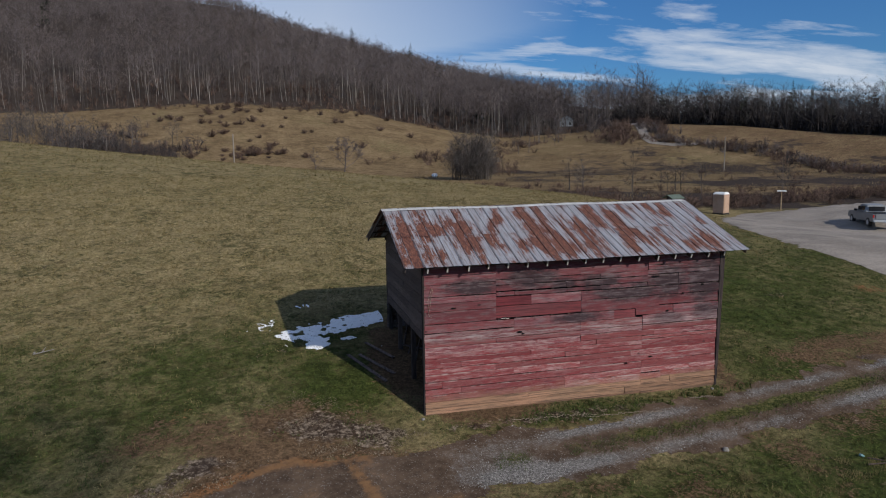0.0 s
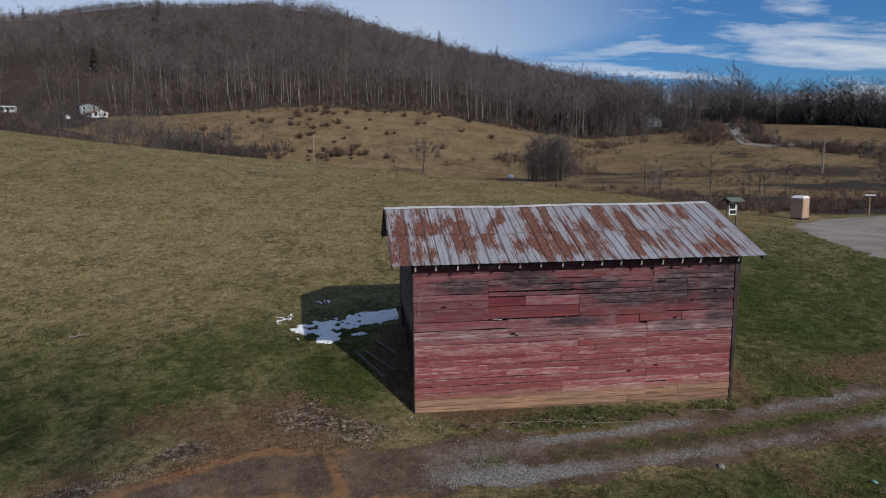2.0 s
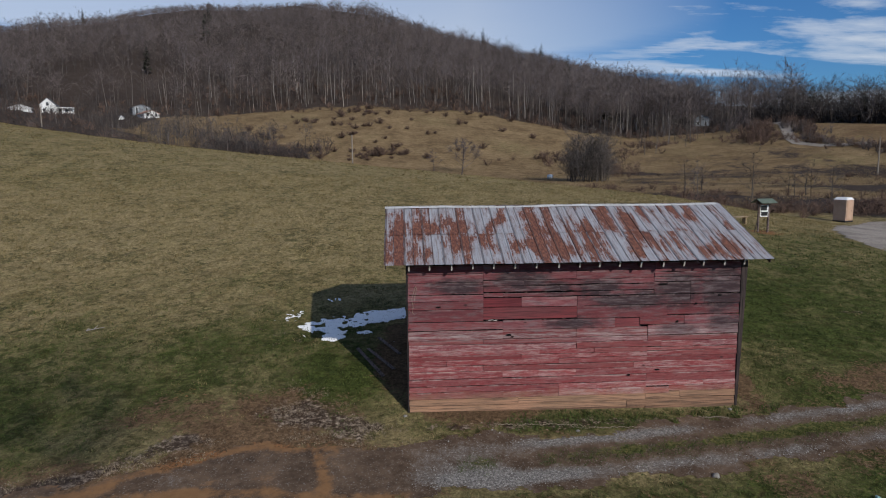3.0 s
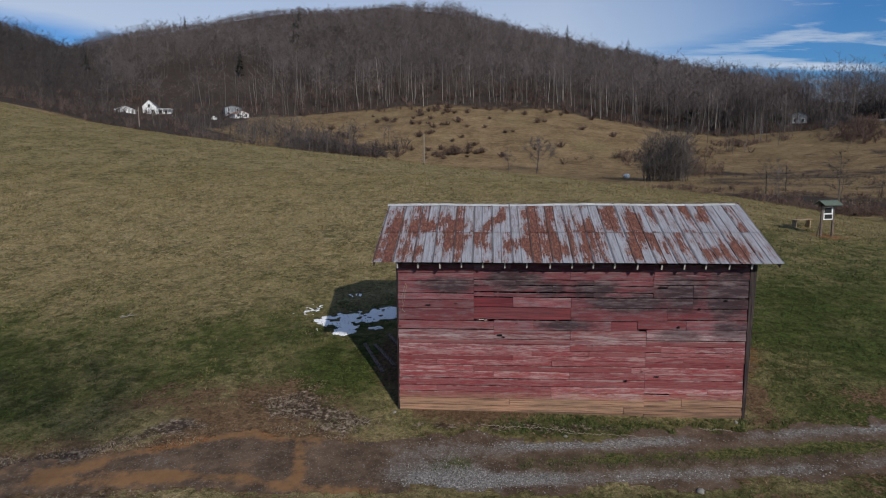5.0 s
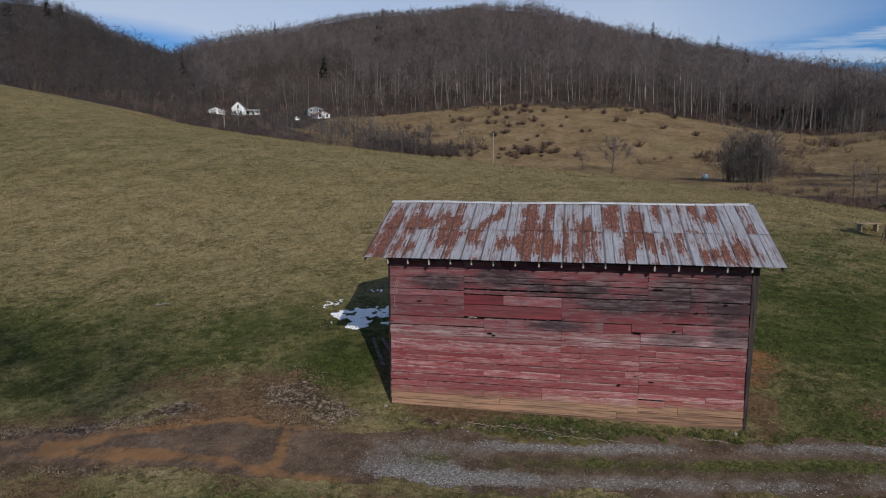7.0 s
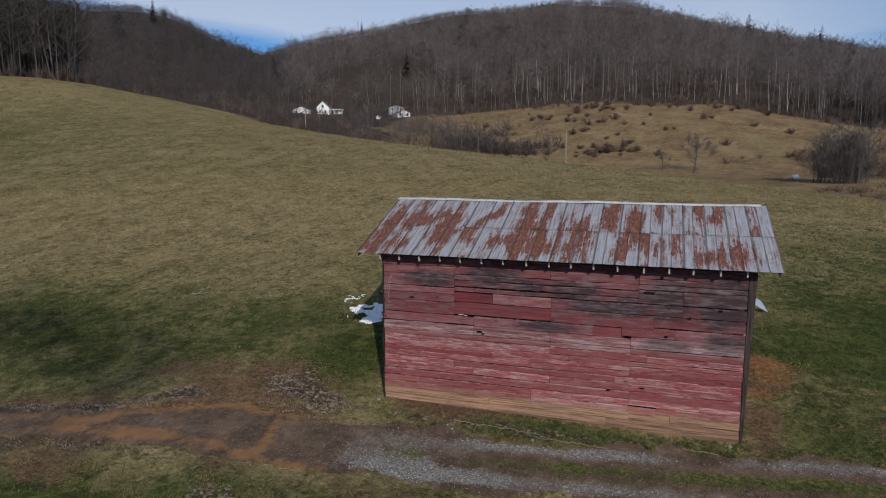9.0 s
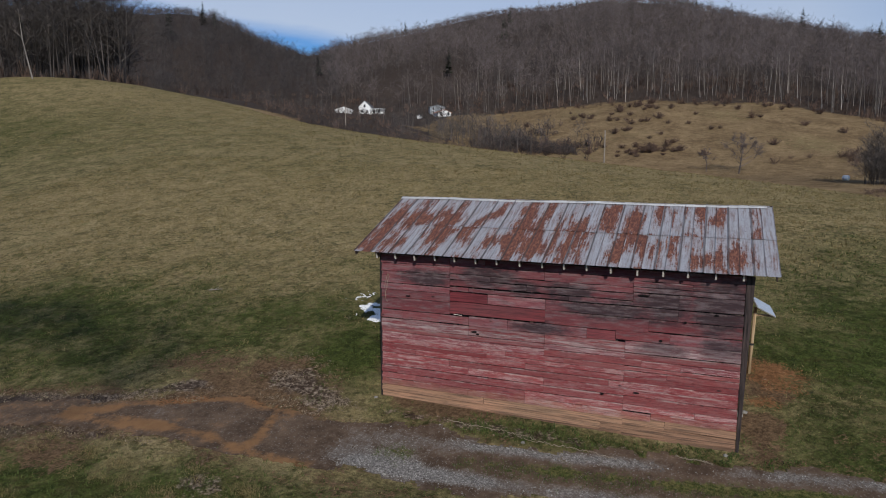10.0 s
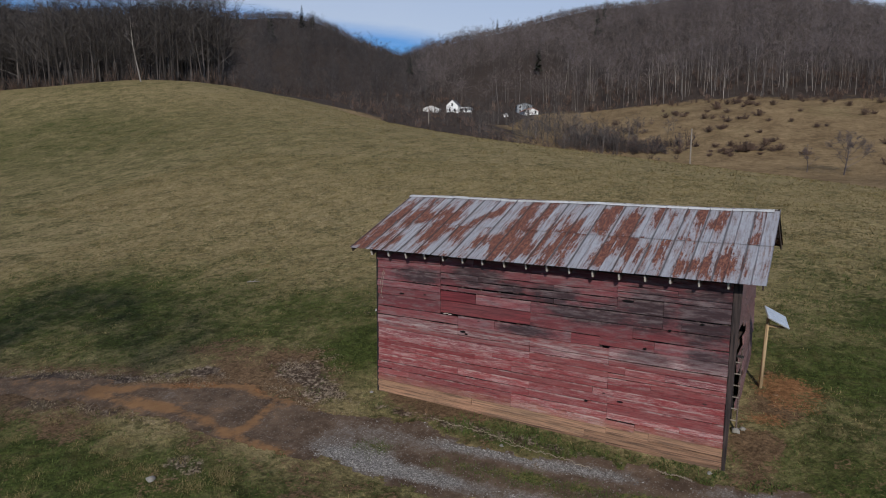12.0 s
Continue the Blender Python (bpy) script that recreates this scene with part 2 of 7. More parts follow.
def rusty_tin():
    """Galvanised sheets, grey-white with dark rust that runs down the slope from sheet to sheet."""
    m, g, bsdf = material("rusty_tin", 0.5, 0.0)
    r = g.object_random()
    where = g.add("ShaderNodeSeparateXYZ")
    g.put(where.inputs[0], g.coords())
    plus = g.add("ShaderNodeVectorMath")
    g.put(plus.inputs[0], g.world_pos((2.6, 0.9, 0.9)))
    g.put(plus.inputs[1], g.vec3(g.math("MULTIPLY", r, 5.0), g.math("MULTIPLY", r, 2.3), 0.0))
    patch = g.noise(plus.outputs[0], 0.9, 8.0, 0.68)
    streak = g.noise(g.world_pos((15.0, 1.1, 1.1)), 1.2, 6.0, 0.65)
    half = g.math("FRACT", g.math("MULTIPLY", g.math("FLOOR", g.math("MULTIPLY", where.outputs[0], 3.3)), 0.37))
    sheet = g.math("MULTIPLY", g.math("SUBTRACT", g.math("FRACT", g.math("ADD", r, half)), 0.5), 0.30)
    stain = g.add("ShaderNodeAttribute")
    stain.attribute_name = "rust"
    amount = g.math("ADD", g.math("ADD", g.math("MULTIPLY_ADD", streak, 0.75, g.math("MULTIPLY", patch, 1.0)), g.math("MULTIPLY", stain.outputs["Fac"], 0.25)), sheet)
    amount = g.math("ADD", amount, g.math("MULTIPLY", g.math("SUBTRACT", g.noise(g.world_pos((7.0, 4.0, 4.0)), 2.6, 8.0, 0.8), 0.5), 0.55))
    rust = g.ramp(amount, (0.80, 0.0), (0.98, 0.42), (1.20, 1.0))
    zinc = g.mix(g.noise(g.world_pos((5.0, 0.9, 0.9)), 1.8, 8.0, 0.7), (0.24, 0.245, 0.27), (0.52, 0.52, 0.55))
    zinc = g.mix(g.math("MULTIPLY", g.ramp(streak, (0.46, 0.0), (0.64, 1.0)), 0.6), zinc, (0.21, 0.15, 0.13))
    zinc = g.mix(g.math("MULTIPLY", g.ramp(g.noise(g.world_pos((11.0, 5.0, 5.0)), 2.0, 9.0, 0.85), (0.52, 0.0), (0.62, 1.0)), 0.45), zinc, (0.13, 0.10, 0.095))
    tone = g.noise(g.world_pos((9, 3.0, 3.0)), 2.2, 8.0, 0.75)
    brown = g.ramp(tone, (0.36, (0.050, 0.026, 0.023)), (0.5, (0.135, 0.052, 0.038)), (0.63, (0.265, 0.118, 0.074)))
    col = g.mix(rust, zinc, brown)
    lap = g.math("MULTIPLY", g.ramp(where.outputs[0], (0.008, 0.0), (0.03, 1.0), (0.045, 1.0), (0.07, 0.0), (0.265, 0.0), (0.28, 0.8), (0.30, 0.0)), 0.8)
    col = g.mix(lap, col, (0.055, 0.045, 0.045))
    g.put(bsdf.inputs["Base Color"], col)
    g.put(bsdf.inputs["Roughness"], g.math("MULTIPLY_ADD", rust, 0.32, 0.52))
    g.put(bsdf.inputs["Metallic"], g.math("MULTIPLY", g.math("SUBTRACT", 1.0, rust), 0.25))
    bump(g, bsdf, g.noise(g.world_pos(), 8.0, 5.0), 0.3, 0.012)
    return m


def ground_material():
    """Winter pasture, bare clay, leaf litter under trees and tawny hill grass, by the masks on the sheet."""
    m, g, bsdf = material("winter_ground", 0.95)
    bsdf.inputs["Specular IOR Level"].default_value = 0.04
    clay, orange, pale = g.attribute("soil")
    litter, tawny, lush = g.attribute("cover")
    p = g.world_pos()
    broad = g.noise(p, 0.05, 4.0, 0.6)
    mid = g.noise(p, 0.42, 5.0, 0.62)
    tuft = g.noise(p, 2.3, 5.0, 0.65)
    fine = g.noise(p, 11.0, 4.0, 0.7)
    blend = g.math("MULTIPLY_ADD", mid, 0.6, g.math("MULTIPLY", tuft, 0.4))
    blade = g.noise(p, 27.0, 3.0, 0.75)
    straw = g.mix(g.ramp(g.math("MULTIPLY_ADD", fine, 0.6, g.math("MULTIPLY", tuft, 0.4)), (0.36, 0.0), (0.62, 1.0)), (0.160, 0.120, 0.058), (0.430, 0.333, 0.176))
    green = g.mix(g.ramp(fine, (0.32, 0.0), (0.68, 1.0)), (0.022, 0.039, 0.008), (0.074, 0.096, 0.022))
    amount = g.math("ADD", g.math("ADD", g.math("MULTIPLY", lush, 0.85), g.math("MULTIPLY", g.math("SUBTRACT", broad, 0.5), 0.8)), g.math("MULTIPLY", g.math("SUBTRACT", g.math("MULTIPLY_ADD", mid, 0.4, g.math("MULTIPLY_ADD", tuft, 0.35, g.math("MULTIPLY", fine, 0.25))), 0.5), 4.2))
    col = g.mix(g.ramp(amount, (0.0, 0.04), (0.95, 0.95)), straw, green)
    # clumps of darker green and pale dead tussocks, a hand to a pace across
    clump = g.math('ADD', g.noise(p, 2.3, 6.0, 0.72, 0.6), g.math('MULTIPLY', g.math('SUBTRACT', g.noise(p, 0.33, 5.0, 0.65), 0.5), 0.45))
    col = g.mix(g.math("MULTIPLY", g.ramp(clump, (0.50, 0.0), (0.60, 1.0)), 0.70), col, (0.032, 0.040, 0.012))
    drift = g.noise(p, 0.85, 6.0, 0.7, 0.5)
    col = g.mix(g.math('MULTIPLY', g.ramp(drift, (0.53, 0.0), (0.62, 1.0)), 0.42), col, (0.050, 0.058, 0.018))
    wisp = g.math('ADD', g.noise(p, 4.3, 6.0, 0.72, 0.8), g.math('MULTIPLY', g.math('SUBTRACT', g.noise(p, 0.27, 4.0, 0.65), 0.5), -0.5))
    col = g.mix(g.math("MULTIPLY", g.ramp(wisp, (0.50, 0.0), (0.62, 1.0)), g.math('SUBTRACT', 0.85, g.math('MULTIPLY', lush, 0.75), clamp=True)), col, (0.30, 0.235, 0.115))
    tussock = g.noise(p, 1.5, 4.0, 0.6, 0.4)
    col = g.mix(g.math("MULTIPLY", g.ramp(tussock, (0.33, 1.0), (0.46, 0.0)), 0.5), col, (0.062, 0.052, 0.019))
    col = g.mix(g.math("MULTIPLY", g.ramp(g.noise(p, 0.8, 5.0, 0.65), (0.55, 0.0), (0.72, 1.0)), g.math('SUBTRACT', 0.6, g.math('MULTIPLY', lush, 0.6), clamp=True)), col, (0.33, 0.265, 0.14))
    hill = g.mix(g.ramp(g.math("MULTIPLY_ADD", g.noise(p, 0.11, 5.0, 0.65), 0.6, g.math("MULTIPLY", mid, 0.4)), (0.36, 0.0), (0.62, 1.0)), (0.150, 0.100, 0.054), (0.315, 0.222, 0.122))
    hill = g.mix(g.math('MULTIPLY', g.ramp(g.noise(p, 0.75, 6.0, 0.72, 0.4), (0.50, 0.0), (0.64, 1.0)), 0.5), hill, (0.105, 0.078, 0.040))
    col = g.mix(g.ramp(g.math("ADD", tawny, g.math("MULTIPLY", g.math("SUBTRACT", mid, 0.5), 0.8)), (0.35, 0.0), (0.65, 1.0)), col, hill)
    earth = g.mix(g.ramp(fine, (0.3, 0.0), (0.7, 1.0)), (0.082, 0.049, 0.029), (0.200, 0.124, 0.074))
    col = g.mix(g.ramp(g.math("ADD", clay, g.math("MULTIPLY", g.math("SUBTRACT", g.math("MULTIPLY_ADD", blend, 0.65, g.math("MULTIPLY", fine, 0.35)), 0.5), 3.6)), (0.42, 0.0), (0.62, 0.92)), col, earth)
    rusty = g.mix(fine, (0.16, 0.076, 0.034), (0.29, 0.145, 0.068))
    col = g.mix(g.ramp(g.math("ADD", orange, g.math("MULTIPLY", g.math("SUBTRACT", g.math("MULTIPLY_ADD", blend, 0.65, g.math("MULTIPLY", fine, 0.35)), 0.5), 3.6)), (0.42, 0.0), (0.62, 0.95)), col, rusty)
    dead = g.mix(g.ramp(g.math("MULTIPLY_ADD", fine, 0.45, g.math("MULTIPLY", g.noise(p, 5.0, 4.0, 0.65, 0.6), 0.55)), (0.48, 0.0), (0.60, 1.0)), (0.062, 0.042, 0.031), (0.34, 0.270, 0.205))
    col = g.mix(g.ramp(g.math("ADD", pale, g.math("MULTIPLY", g.math("SUBTRACT", g.math("MULTIPLY_ADD", mid, 0.4, g.math("MULTIPLY_ADD", tuft, 0.35, g.math("MULTIPLY", fine, 0.25))), 0.5), 4.2)), (0.42, 0.0), (0.68, 0.9)), col, dead)
    leaves = g.mix(g.noise(p, 0.25, 5.0), (0.040, 0.031, 0.027), (0.088, 0.067, 0.055))
    col = g.mix(g.ramp(g.math("ADD", litter, g.math("MULTIPLY", g.math("SUBTRACT", g.math("MULTIPLY_ADD", mid, 0.5, g.math("MULTIPLY", g.noise(p, 0.14, 5.0, 0.65), 0.5)), 0.5), 2.2)), (0.40, 0.0), (0.68, 1.0)), col, leaves)
    k = g.math("MULTIPLY", g.math("MULTIPLY_ADD", g.noise(p, 0.9, 6.0, 0.7), 0.8, 0.47), g.math("MULTIPLY", g.math("MULTIPLY_ADD", g.ramp(blade, (0.3, 0.0), (0.7, 1.0)), 0.6, 0.68), g.math("MULTIPLY_ADD", g.ramp(g.noise(p, 5.5, 5.0, 0.75, 0.5), (0.36, 0.0), (0.64, 1.0)), 0.6, 0.66)))
    col = g.mix(1.0, col, g.vec3(k, k, k), "MULTIPLY")
    g.put(bsdf.inputs["Base Color"], col)
    bump(g, bsdf, g.math("ADD", g.math("MULTIPLY", tussock, 2.0), g.math("MULTIPLY_ADD", fine, 0.6, tuft)), 0.75, 0.08)
    return m


def track_material():
    """A farm track: wet dark earth, crushed grey stone in the ruts, clay and weeds between."""
    m, g, bsdf = material("gravel_track", 0.9)
    bsdf.inputs["Specular IOR Level"].default_value = 0.04
    stone, orange, weed = g.attribute("soil")
    p = g.world_pos()
    mid, tuft, fine = g.noise(p, 0.9, 5.0, 0.6), g.noise(p, 4.0, 5.0, 0.65), g.noise(p, 30.0, 3.0, 0.7)
    earth = g.mix(g.ramp(g.math('MULTIPLY_ADD', mid, 0.6, g.math('MULTIPLY', tuft, 0.4)), (0.38, 0.0), (0.62, 1.0)), (0.068, 0.046, 0.032), (0.145, 0.100, 0.069))
    chips = g.add("ShaderNodeTexVoronoi")
    g.put(chips.inputs["Vector"], p)
    chips.inputs["Scale"].default_value = 34.0
    grey = g.add("ShaderNodeSeparateColor")
    g.put(grey.inputs[0], chips.outputs["Color"])
    rocky = g.ramp(g.noise(p, 15.0, 7.0, 0.88), (0.38, (0.060, 0.055, 0.052)), (0.52, (0.18, 0.168, 0.155)), (0.62, (0.42, 0.395, 0.365)))
    speck = g.math("MULTIPLY", g.ramp(grey.outputs[1], (0.90, 0.0), (0.99, 1.0)), 0.35)
    earth = g.mix(speck, earth, (0.34, 0.32, 0.30))
    jitter = g.math("MULTIPLY", g.math("SUBTRACT", g.math("MULTIPLY_ADD", mid, 0.5, g.math("MULTIPLY_ADD", tuft, 0.3, g.math("MULTIPLY", g.noise(p, 12.0, 4.0, 0.7), 0.2))), 0.5), 3.6)
    col = g.mix(g.ramp(g.math("ADD", jitter, stone), (0.30, 0.0), (1.0, 0.95)), earth, rocky)
    rusty = g.mix(tuft, (0.15, 0.079, 0.036), (0.28, 0.155, 0.076))
    col = g.mix(g.ramp(g.math("ADD", orange, jitter), (0.25, 0.0), (0.80, 0.92)), col, rusty)
    grass = g.mix(g.ramp(g.noise(p, 9.0, 4.0, 0.7), (0.38, 0.0), (0.62, 1.0)), (0.034, 0.042, 0.012), (0.15, 0.135, 0.05))
    col = g.mix(g.ramp(g.math("ADD", weed, jitter), (0.40, 0.0), (0.62, 0.95)), col, grass)
    g.put(bsdf.inputs["Base Color"], col)
    bump(g, bsdf, g.math("MULTIPLY_ADD", chips.outputs["Distance"], 0.3, tuft), 0.5, 0.025)
    return m


def bark(name, a, b, vary=0.35):
    """Bark, twigs or blades, varied from piece to piece, from plant to plant and in patches."""
    m, g, bsdf = material(name, 0.9)
    col = g.mix(g.island_random(), a, b)
    n = g.math("MULTIPLY_ADD", g.noise(g.world_pos(), 0.35, 3.0), 2 * vary, 1 - vary)
    tint = g.add("ShaderNodeAttribute")
    tint.attribute_name = "tint"
    n = g.math("MULTIPLY", n, g.math("ADD", tint.outputs["Fac"], 1.0))
    g.put(bsdf.inputs["Base Color"], g.mix(1.0, col, g.vec3(n, n, n), "MULTIPLY"))
    return m


RED = barn_paint()
TIN = rusty_tin()
FRESH_RED = wood("fresher_red_paint", (0.145, 0.026, 0.031), (0.12, 0.028, 0.033), (0.07, 0.014, 0.018), (0.6, 14, 20))
GROUND = ground_material()
TRACK = track_material()
TAN_WOOD = wood("bare_board", (0.34, 0.185, 0.115), (0.24, 0.145, 0.09), (0.105, 0.065, 0.045), (0.6, 14, 20))
CORNER_WOOD = wood("dark_corner_timber", (0.062, 0.043, 0.039), (0.040, 0.030, 0.029), (0.014, 0.011, 0.011), (14, 14, 0.8))
GREY_WOOD = wood("grey_weathered_wood", (0.205, 0.150, 0.132), (0.150, 0.110, 0.098), (0.052, 0.040, 0.037), (14, 0.6, 20))
FADED_WOOD = wood("faded_red_boards", (0.230, 0.115, 0.112), (0.190, 0.125, 0.120), (0.07, 0.042, 0.042), (14, 0.6, 20))
DARK_WOOD = wood("dark_old_timber", (0.11, 0.075, 0.06), (0.075, 0.055, 0.05), (0.03, 0.022, 0.02), (14, 14, 0.8))
# for the corner board, and the added sheet that darkens the wall's gaps
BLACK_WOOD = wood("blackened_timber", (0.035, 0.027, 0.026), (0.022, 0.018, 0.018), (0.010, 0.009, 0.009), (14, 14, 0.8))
POST_WOOD = wood("pale_new_post", (0.42, 0.30, 0.17), (0.36, 0.26, 0.16), (0.22, 0.15, 0.09), (14, 14, 0.8))
LIMB = bark("bare_twigs", (0.071, 0.058, 0.056), (0.164, 0.134, 0.129))
# LIMB darkened: cloud shade over far slopes put into colour; serves dark brush too
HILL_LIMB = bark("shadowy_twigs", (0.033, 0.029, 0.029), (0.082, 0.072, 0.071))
DARK_LIMB = bark("dark_twigs", (0.026, 0.022, 0.021), (0.066, 0.056, 0.053))
PALE_BARK = bark("pale_bark", (0.15, 0.132, 0.118), (0.32, 0.29, 0.26))
BROWN_TWIG = bark("brown_brush", (0.065, 0.042, 0.034), (0.14, 0.092, 0.07))
NEEDLE = bark("conifer_needles", (0.014, 0.022, 0.012), (0.032, 0.045, 0.022))
GRASS = bark("straw_blades", (0.125, 0.098, 0.041), (0.265, 0.206, 0.094), 0.35)
GREEN_GRASS = bark("green_blades", (0.026, 0.044, 0.009), (0.088, 0.108, 0.028), 0.4)
MEADOW_STRAW = bark("meadow_straw", (0.13, 0.095, 0.050), (0.30, 0.22, 0.125), 0.4)
DEAD_GRASS = bark("bleached_blades", (0.115, 0.084, 0.056), (0.31, 0.245, 0.175), 0.35)
WHITE = plain("white_paint", (0.72, 0.72, 0.72), (0.82, 0.82, 0.80), 3.0, 0.6)

# ---- the lie of the land ----
FIELD = (0.188, -0.186, 7.573, -0.771, 0.901, 3.553, -0.432, -1.004, -4.714, -4.225)
# by compass bearing from the barn yard: foot of the woods and skyline, as distance and as rise in degrees
BEARING = (-100, -75, -60, -49, -45, -42, -40, -37, -33, -25, -16, -8, -3, 5, 10, 15, 19, 25, 30, 39, 48, 60, 90)
FOOT_R = (200, 230, 260, 290, 300, 303, 305, 305, 305, 300, 295, 285, 280, 275, 270, 268, 265, 262, 258, 240, 215, 200, 200)
FOOT_EL = (2.5, 3.0, 3.2, 3.2, 3.2, 3.25, 3.3, 3.4, 3.5, 3.6, 3.7, 4.2, 4.5, 4.0, 3.1, 2.1, 1.7, 1.9, 2.78, 2.17, 1.12, 0.5, 0.5)
TOP_R = (480, 480, 480, 500, 520, 530, 540, 590, 640, 620, 600, 590, 580, 560, 540, 500, 450, 420, 400, 380, 380, 380, 380)
TOP_EL = (8.35, 9.15, 10.15, 10.60, 10.95, 11.10, 10.85, 9.70, 8.25, 10.15, 11.90, 12.25, 12.05, 9.85, 8.45, 6.95, 5.95, 4.15, 3.35, 2.75, 2.65, 2.35, 2.35)


def smooth(x, a, b):
    s = np.clip((x - a) / (b - a), 0, 1)
    return s * s * (3 - 2 * s)


def wave(x, y, size, seed=0.0):
    """Cheap smooth unevenness between about -1 and 1."""
    k = 2 * np.pi / size
    return (np.sin(k * (x + 0.37 * y) + seed) + np.sin(k * (0.61 * y - 0.8 * x) * 1.31 + 2.1 * seed) + np.sin(k * (1.9 * x + 1.3 * y) * 0.83 + 0.7 + seed)) / 3


def disc(x, y, cx, cy, rx, ry, soft=0.6):
    d = np.hypot((x - cx) / rx, (y - cy) / ry)
    return 1 - smooth(d, 1 - soft, 1 + soft)


def patchy(x, y, size, seed=0):
    """Irregular value noise between -1 and 1 with blobs of about that size."""
    grid = np.random.default_rng(100 + seed).uniform(-1, 1, (64, 64))
    u, v = np.asarray(x) / size, np.asarray(y) / size
    i, j = np.floor(u).astype(int), np.floor(v).astype(int)
    a, c = u - i, v - j
    a, c = a * a * (3 - 2 * a), c * c * (3 - 2 * c)
    g0, g1 = grid[i % 64, j % 64], grid[(i + 1) % 64, j % 64]
    h0, h1 = grid[i % 64, (j + 1) % 64], grid[(i + 1) % 64, (j + 1) % 64]
    return (g0 * (1 - a) + g1 * a) * (1 - c) + (h0 * (1 - a) + h1 * a) * c


def polar(x, y):
    return np.hypot(x - 8, y), np.degrees(np.arctan2(x - 8, y))


def pasture(x, y):
    """The barn's own field, rising to a crest that curls away."""
    x, y = np.clip(x, -135, 75), np.clip(y, -25, 125)
    u, v = x / 50, (y - 18) / 50
    a = FIELD
    z = a[0] + a[1] * u + a[2] * v + a[3] * u * u + a[4] * u * v + a[5] * v * v + a[6] * u ** 3 + a[7] * u * u * v + a[8] * u * v * v + a[9] * v ** 3
    return z - 2.94 * np.logaddexp(0, (y - crest_y(x)) / 7)


def crest_y(x):
    u = np.clip(x, -135, 75) / 50
    return 35 + 6 * np.logaddexp(0, (106.833 - 41.386 * u - 15.182 * u * u - 35) / 6)


def valley(x, y):
    r, b = polar(x, y)
    foot, top = np.interp(b, BEARING, FOOT_R), np.interp(b, BEARING, TOP_R)
    foot_z = 7.6 + foot * np.tan(np.radians(np.interp(b, BEARING, FOOT_EL)))
    top_z = 7.6 + top * np.tan(np.radians(np.interp(b, BEARING, TOP_EL)))
    floor_z = np.interp(r, (0, 40, 62, 110, 175), (-30, -3, 2, 2.5, 3.5))
    s = np.clip((r - 172) / (foot - 172), 0, 1)
    z = floor_z + (foot_z - 3.5) * (0.55 * s + 0.45 * s * s * (3 - 2 * s))
    s = np.clip((r - foot) / (top - foot), 0, 1)
    z = z + (top_z - foot_z) * (0.75 * s + 0.25 * np.sin(s * np.pi / 2)) 
    z = z - (top_z - 20) * 0.8 * smooth(r, top * 1.05, top * 3.0)
    return z + 1.2 * wave(x, y, 70, 1.0) * smooth(r, 170, 300) + 4 * wave(x, y, 190, 3.0) * smooth(r, 320, 480)


def land(x, y):
    x, y = np.asarray(x, float), np.asarray(y, float)
    a, b = pasture(x, y), valley(x, y)
    z = np.maximum(a, b) + 0.5 * np.log1p(np.exp(-np.abs(a - b) / 0.5)) * smooth(np.hypot(x - 8, y), 30, 60)
    behind = smooth(-y, 5, 60)
    z = z * (1 - behind) + behind * (-2.5 + 0.02 * np.hypot(x, y))
    z = z - 0.22 * disc(x, y, 9.5, 17.0, 9.5, 3.2, 0.5) - 0.6 * disc(x, y, 40, 48, 11, 9, 0.7)
    return z + 0.05 * wave(x, y, 6.5, 2.0) * smooth(np.hypot(x - 9.5, y - 21), 6, 12)


def height_at(x, y):
    return float(land(x, y))


def mesh_from(name, verts, faces, mat_=None, smooth_=False):
    """A mesh from arrays; faces: one array of rows of three or four indices."""
    me = bpy.data.meshes.new(name)
    n = faces.shape[1]
    me.vertices.add(len(verts))
    me.vertices.foreach_set("co", np.asarray(verts, np.float32).ravel())
    me.loops.add(faces.size)
    me.loops.foreach_set("vertex_index", np.asarray(faces, np.int32).ravel())
    me.polygons.add(len(faces))
    me.polygons.foreach_set("loop_start", np.arange(0, faces.size, n, dtype=np.int32))
    me.polygons.foreach_set("use_smooth", np.full(len(faces), smooth_))
    me.update(calc_edges=True)
    me.validate()
    if mat_:
        me.materials.append(mat_)
    return me


def mask_layer(me, name, r, g_, b):
    layer = me.attributes.new(name, "FLOAT_COLOR", "POINT")
    layer.data.foreach_set("color", np.stack([r, g_, b, np.ones_like(r)], -1).astype(np.float32).ravel())


def track_mid(x):
    """The y of the track's middle."""
    return np.interp(x, (-30, -14, -8, -4, -1.5, 1, 4, 7, 10, 13, 16, 21, 30, 45), (6.5, 11.0, 13.1, 14.4, 15.1, 15.55, 15.7, 15.85, 16.1, 16.5, 16.95, 17.6, 18.8, 20.0))


def near_line(x, y, points, width):
    """1 on a bent line, falling off within that width."""
    best = np.full(np.shape(x), 1e9)
    for (x0, y0), (x1, y1) in zip(points, points[1:]):
        s_ = np.clip(((x - x0) * (x1 - x0) + (y - y0) * (y1 - y0)) / ((x1 - x0) ** 2 + (y1 - y0) ** 2), 0, 1)
        best = np.minimum(best, np.hypot(x - x0 - s_ * (x1 - x0), y - y0 - s_ * (y1 - y0)))
    return np.exp(-(best / width) ** 2)


def in_woods(x, y):
    r, b = polar(x, y)
    far = smooth(r - np.interp(b, BEARING, FOOT_R), -6, 6)
    near_left = smooth(y - crest_y(x), -1, 4) * smooth(-x, 84, 92) 
    return np.maximum(far, near_left)


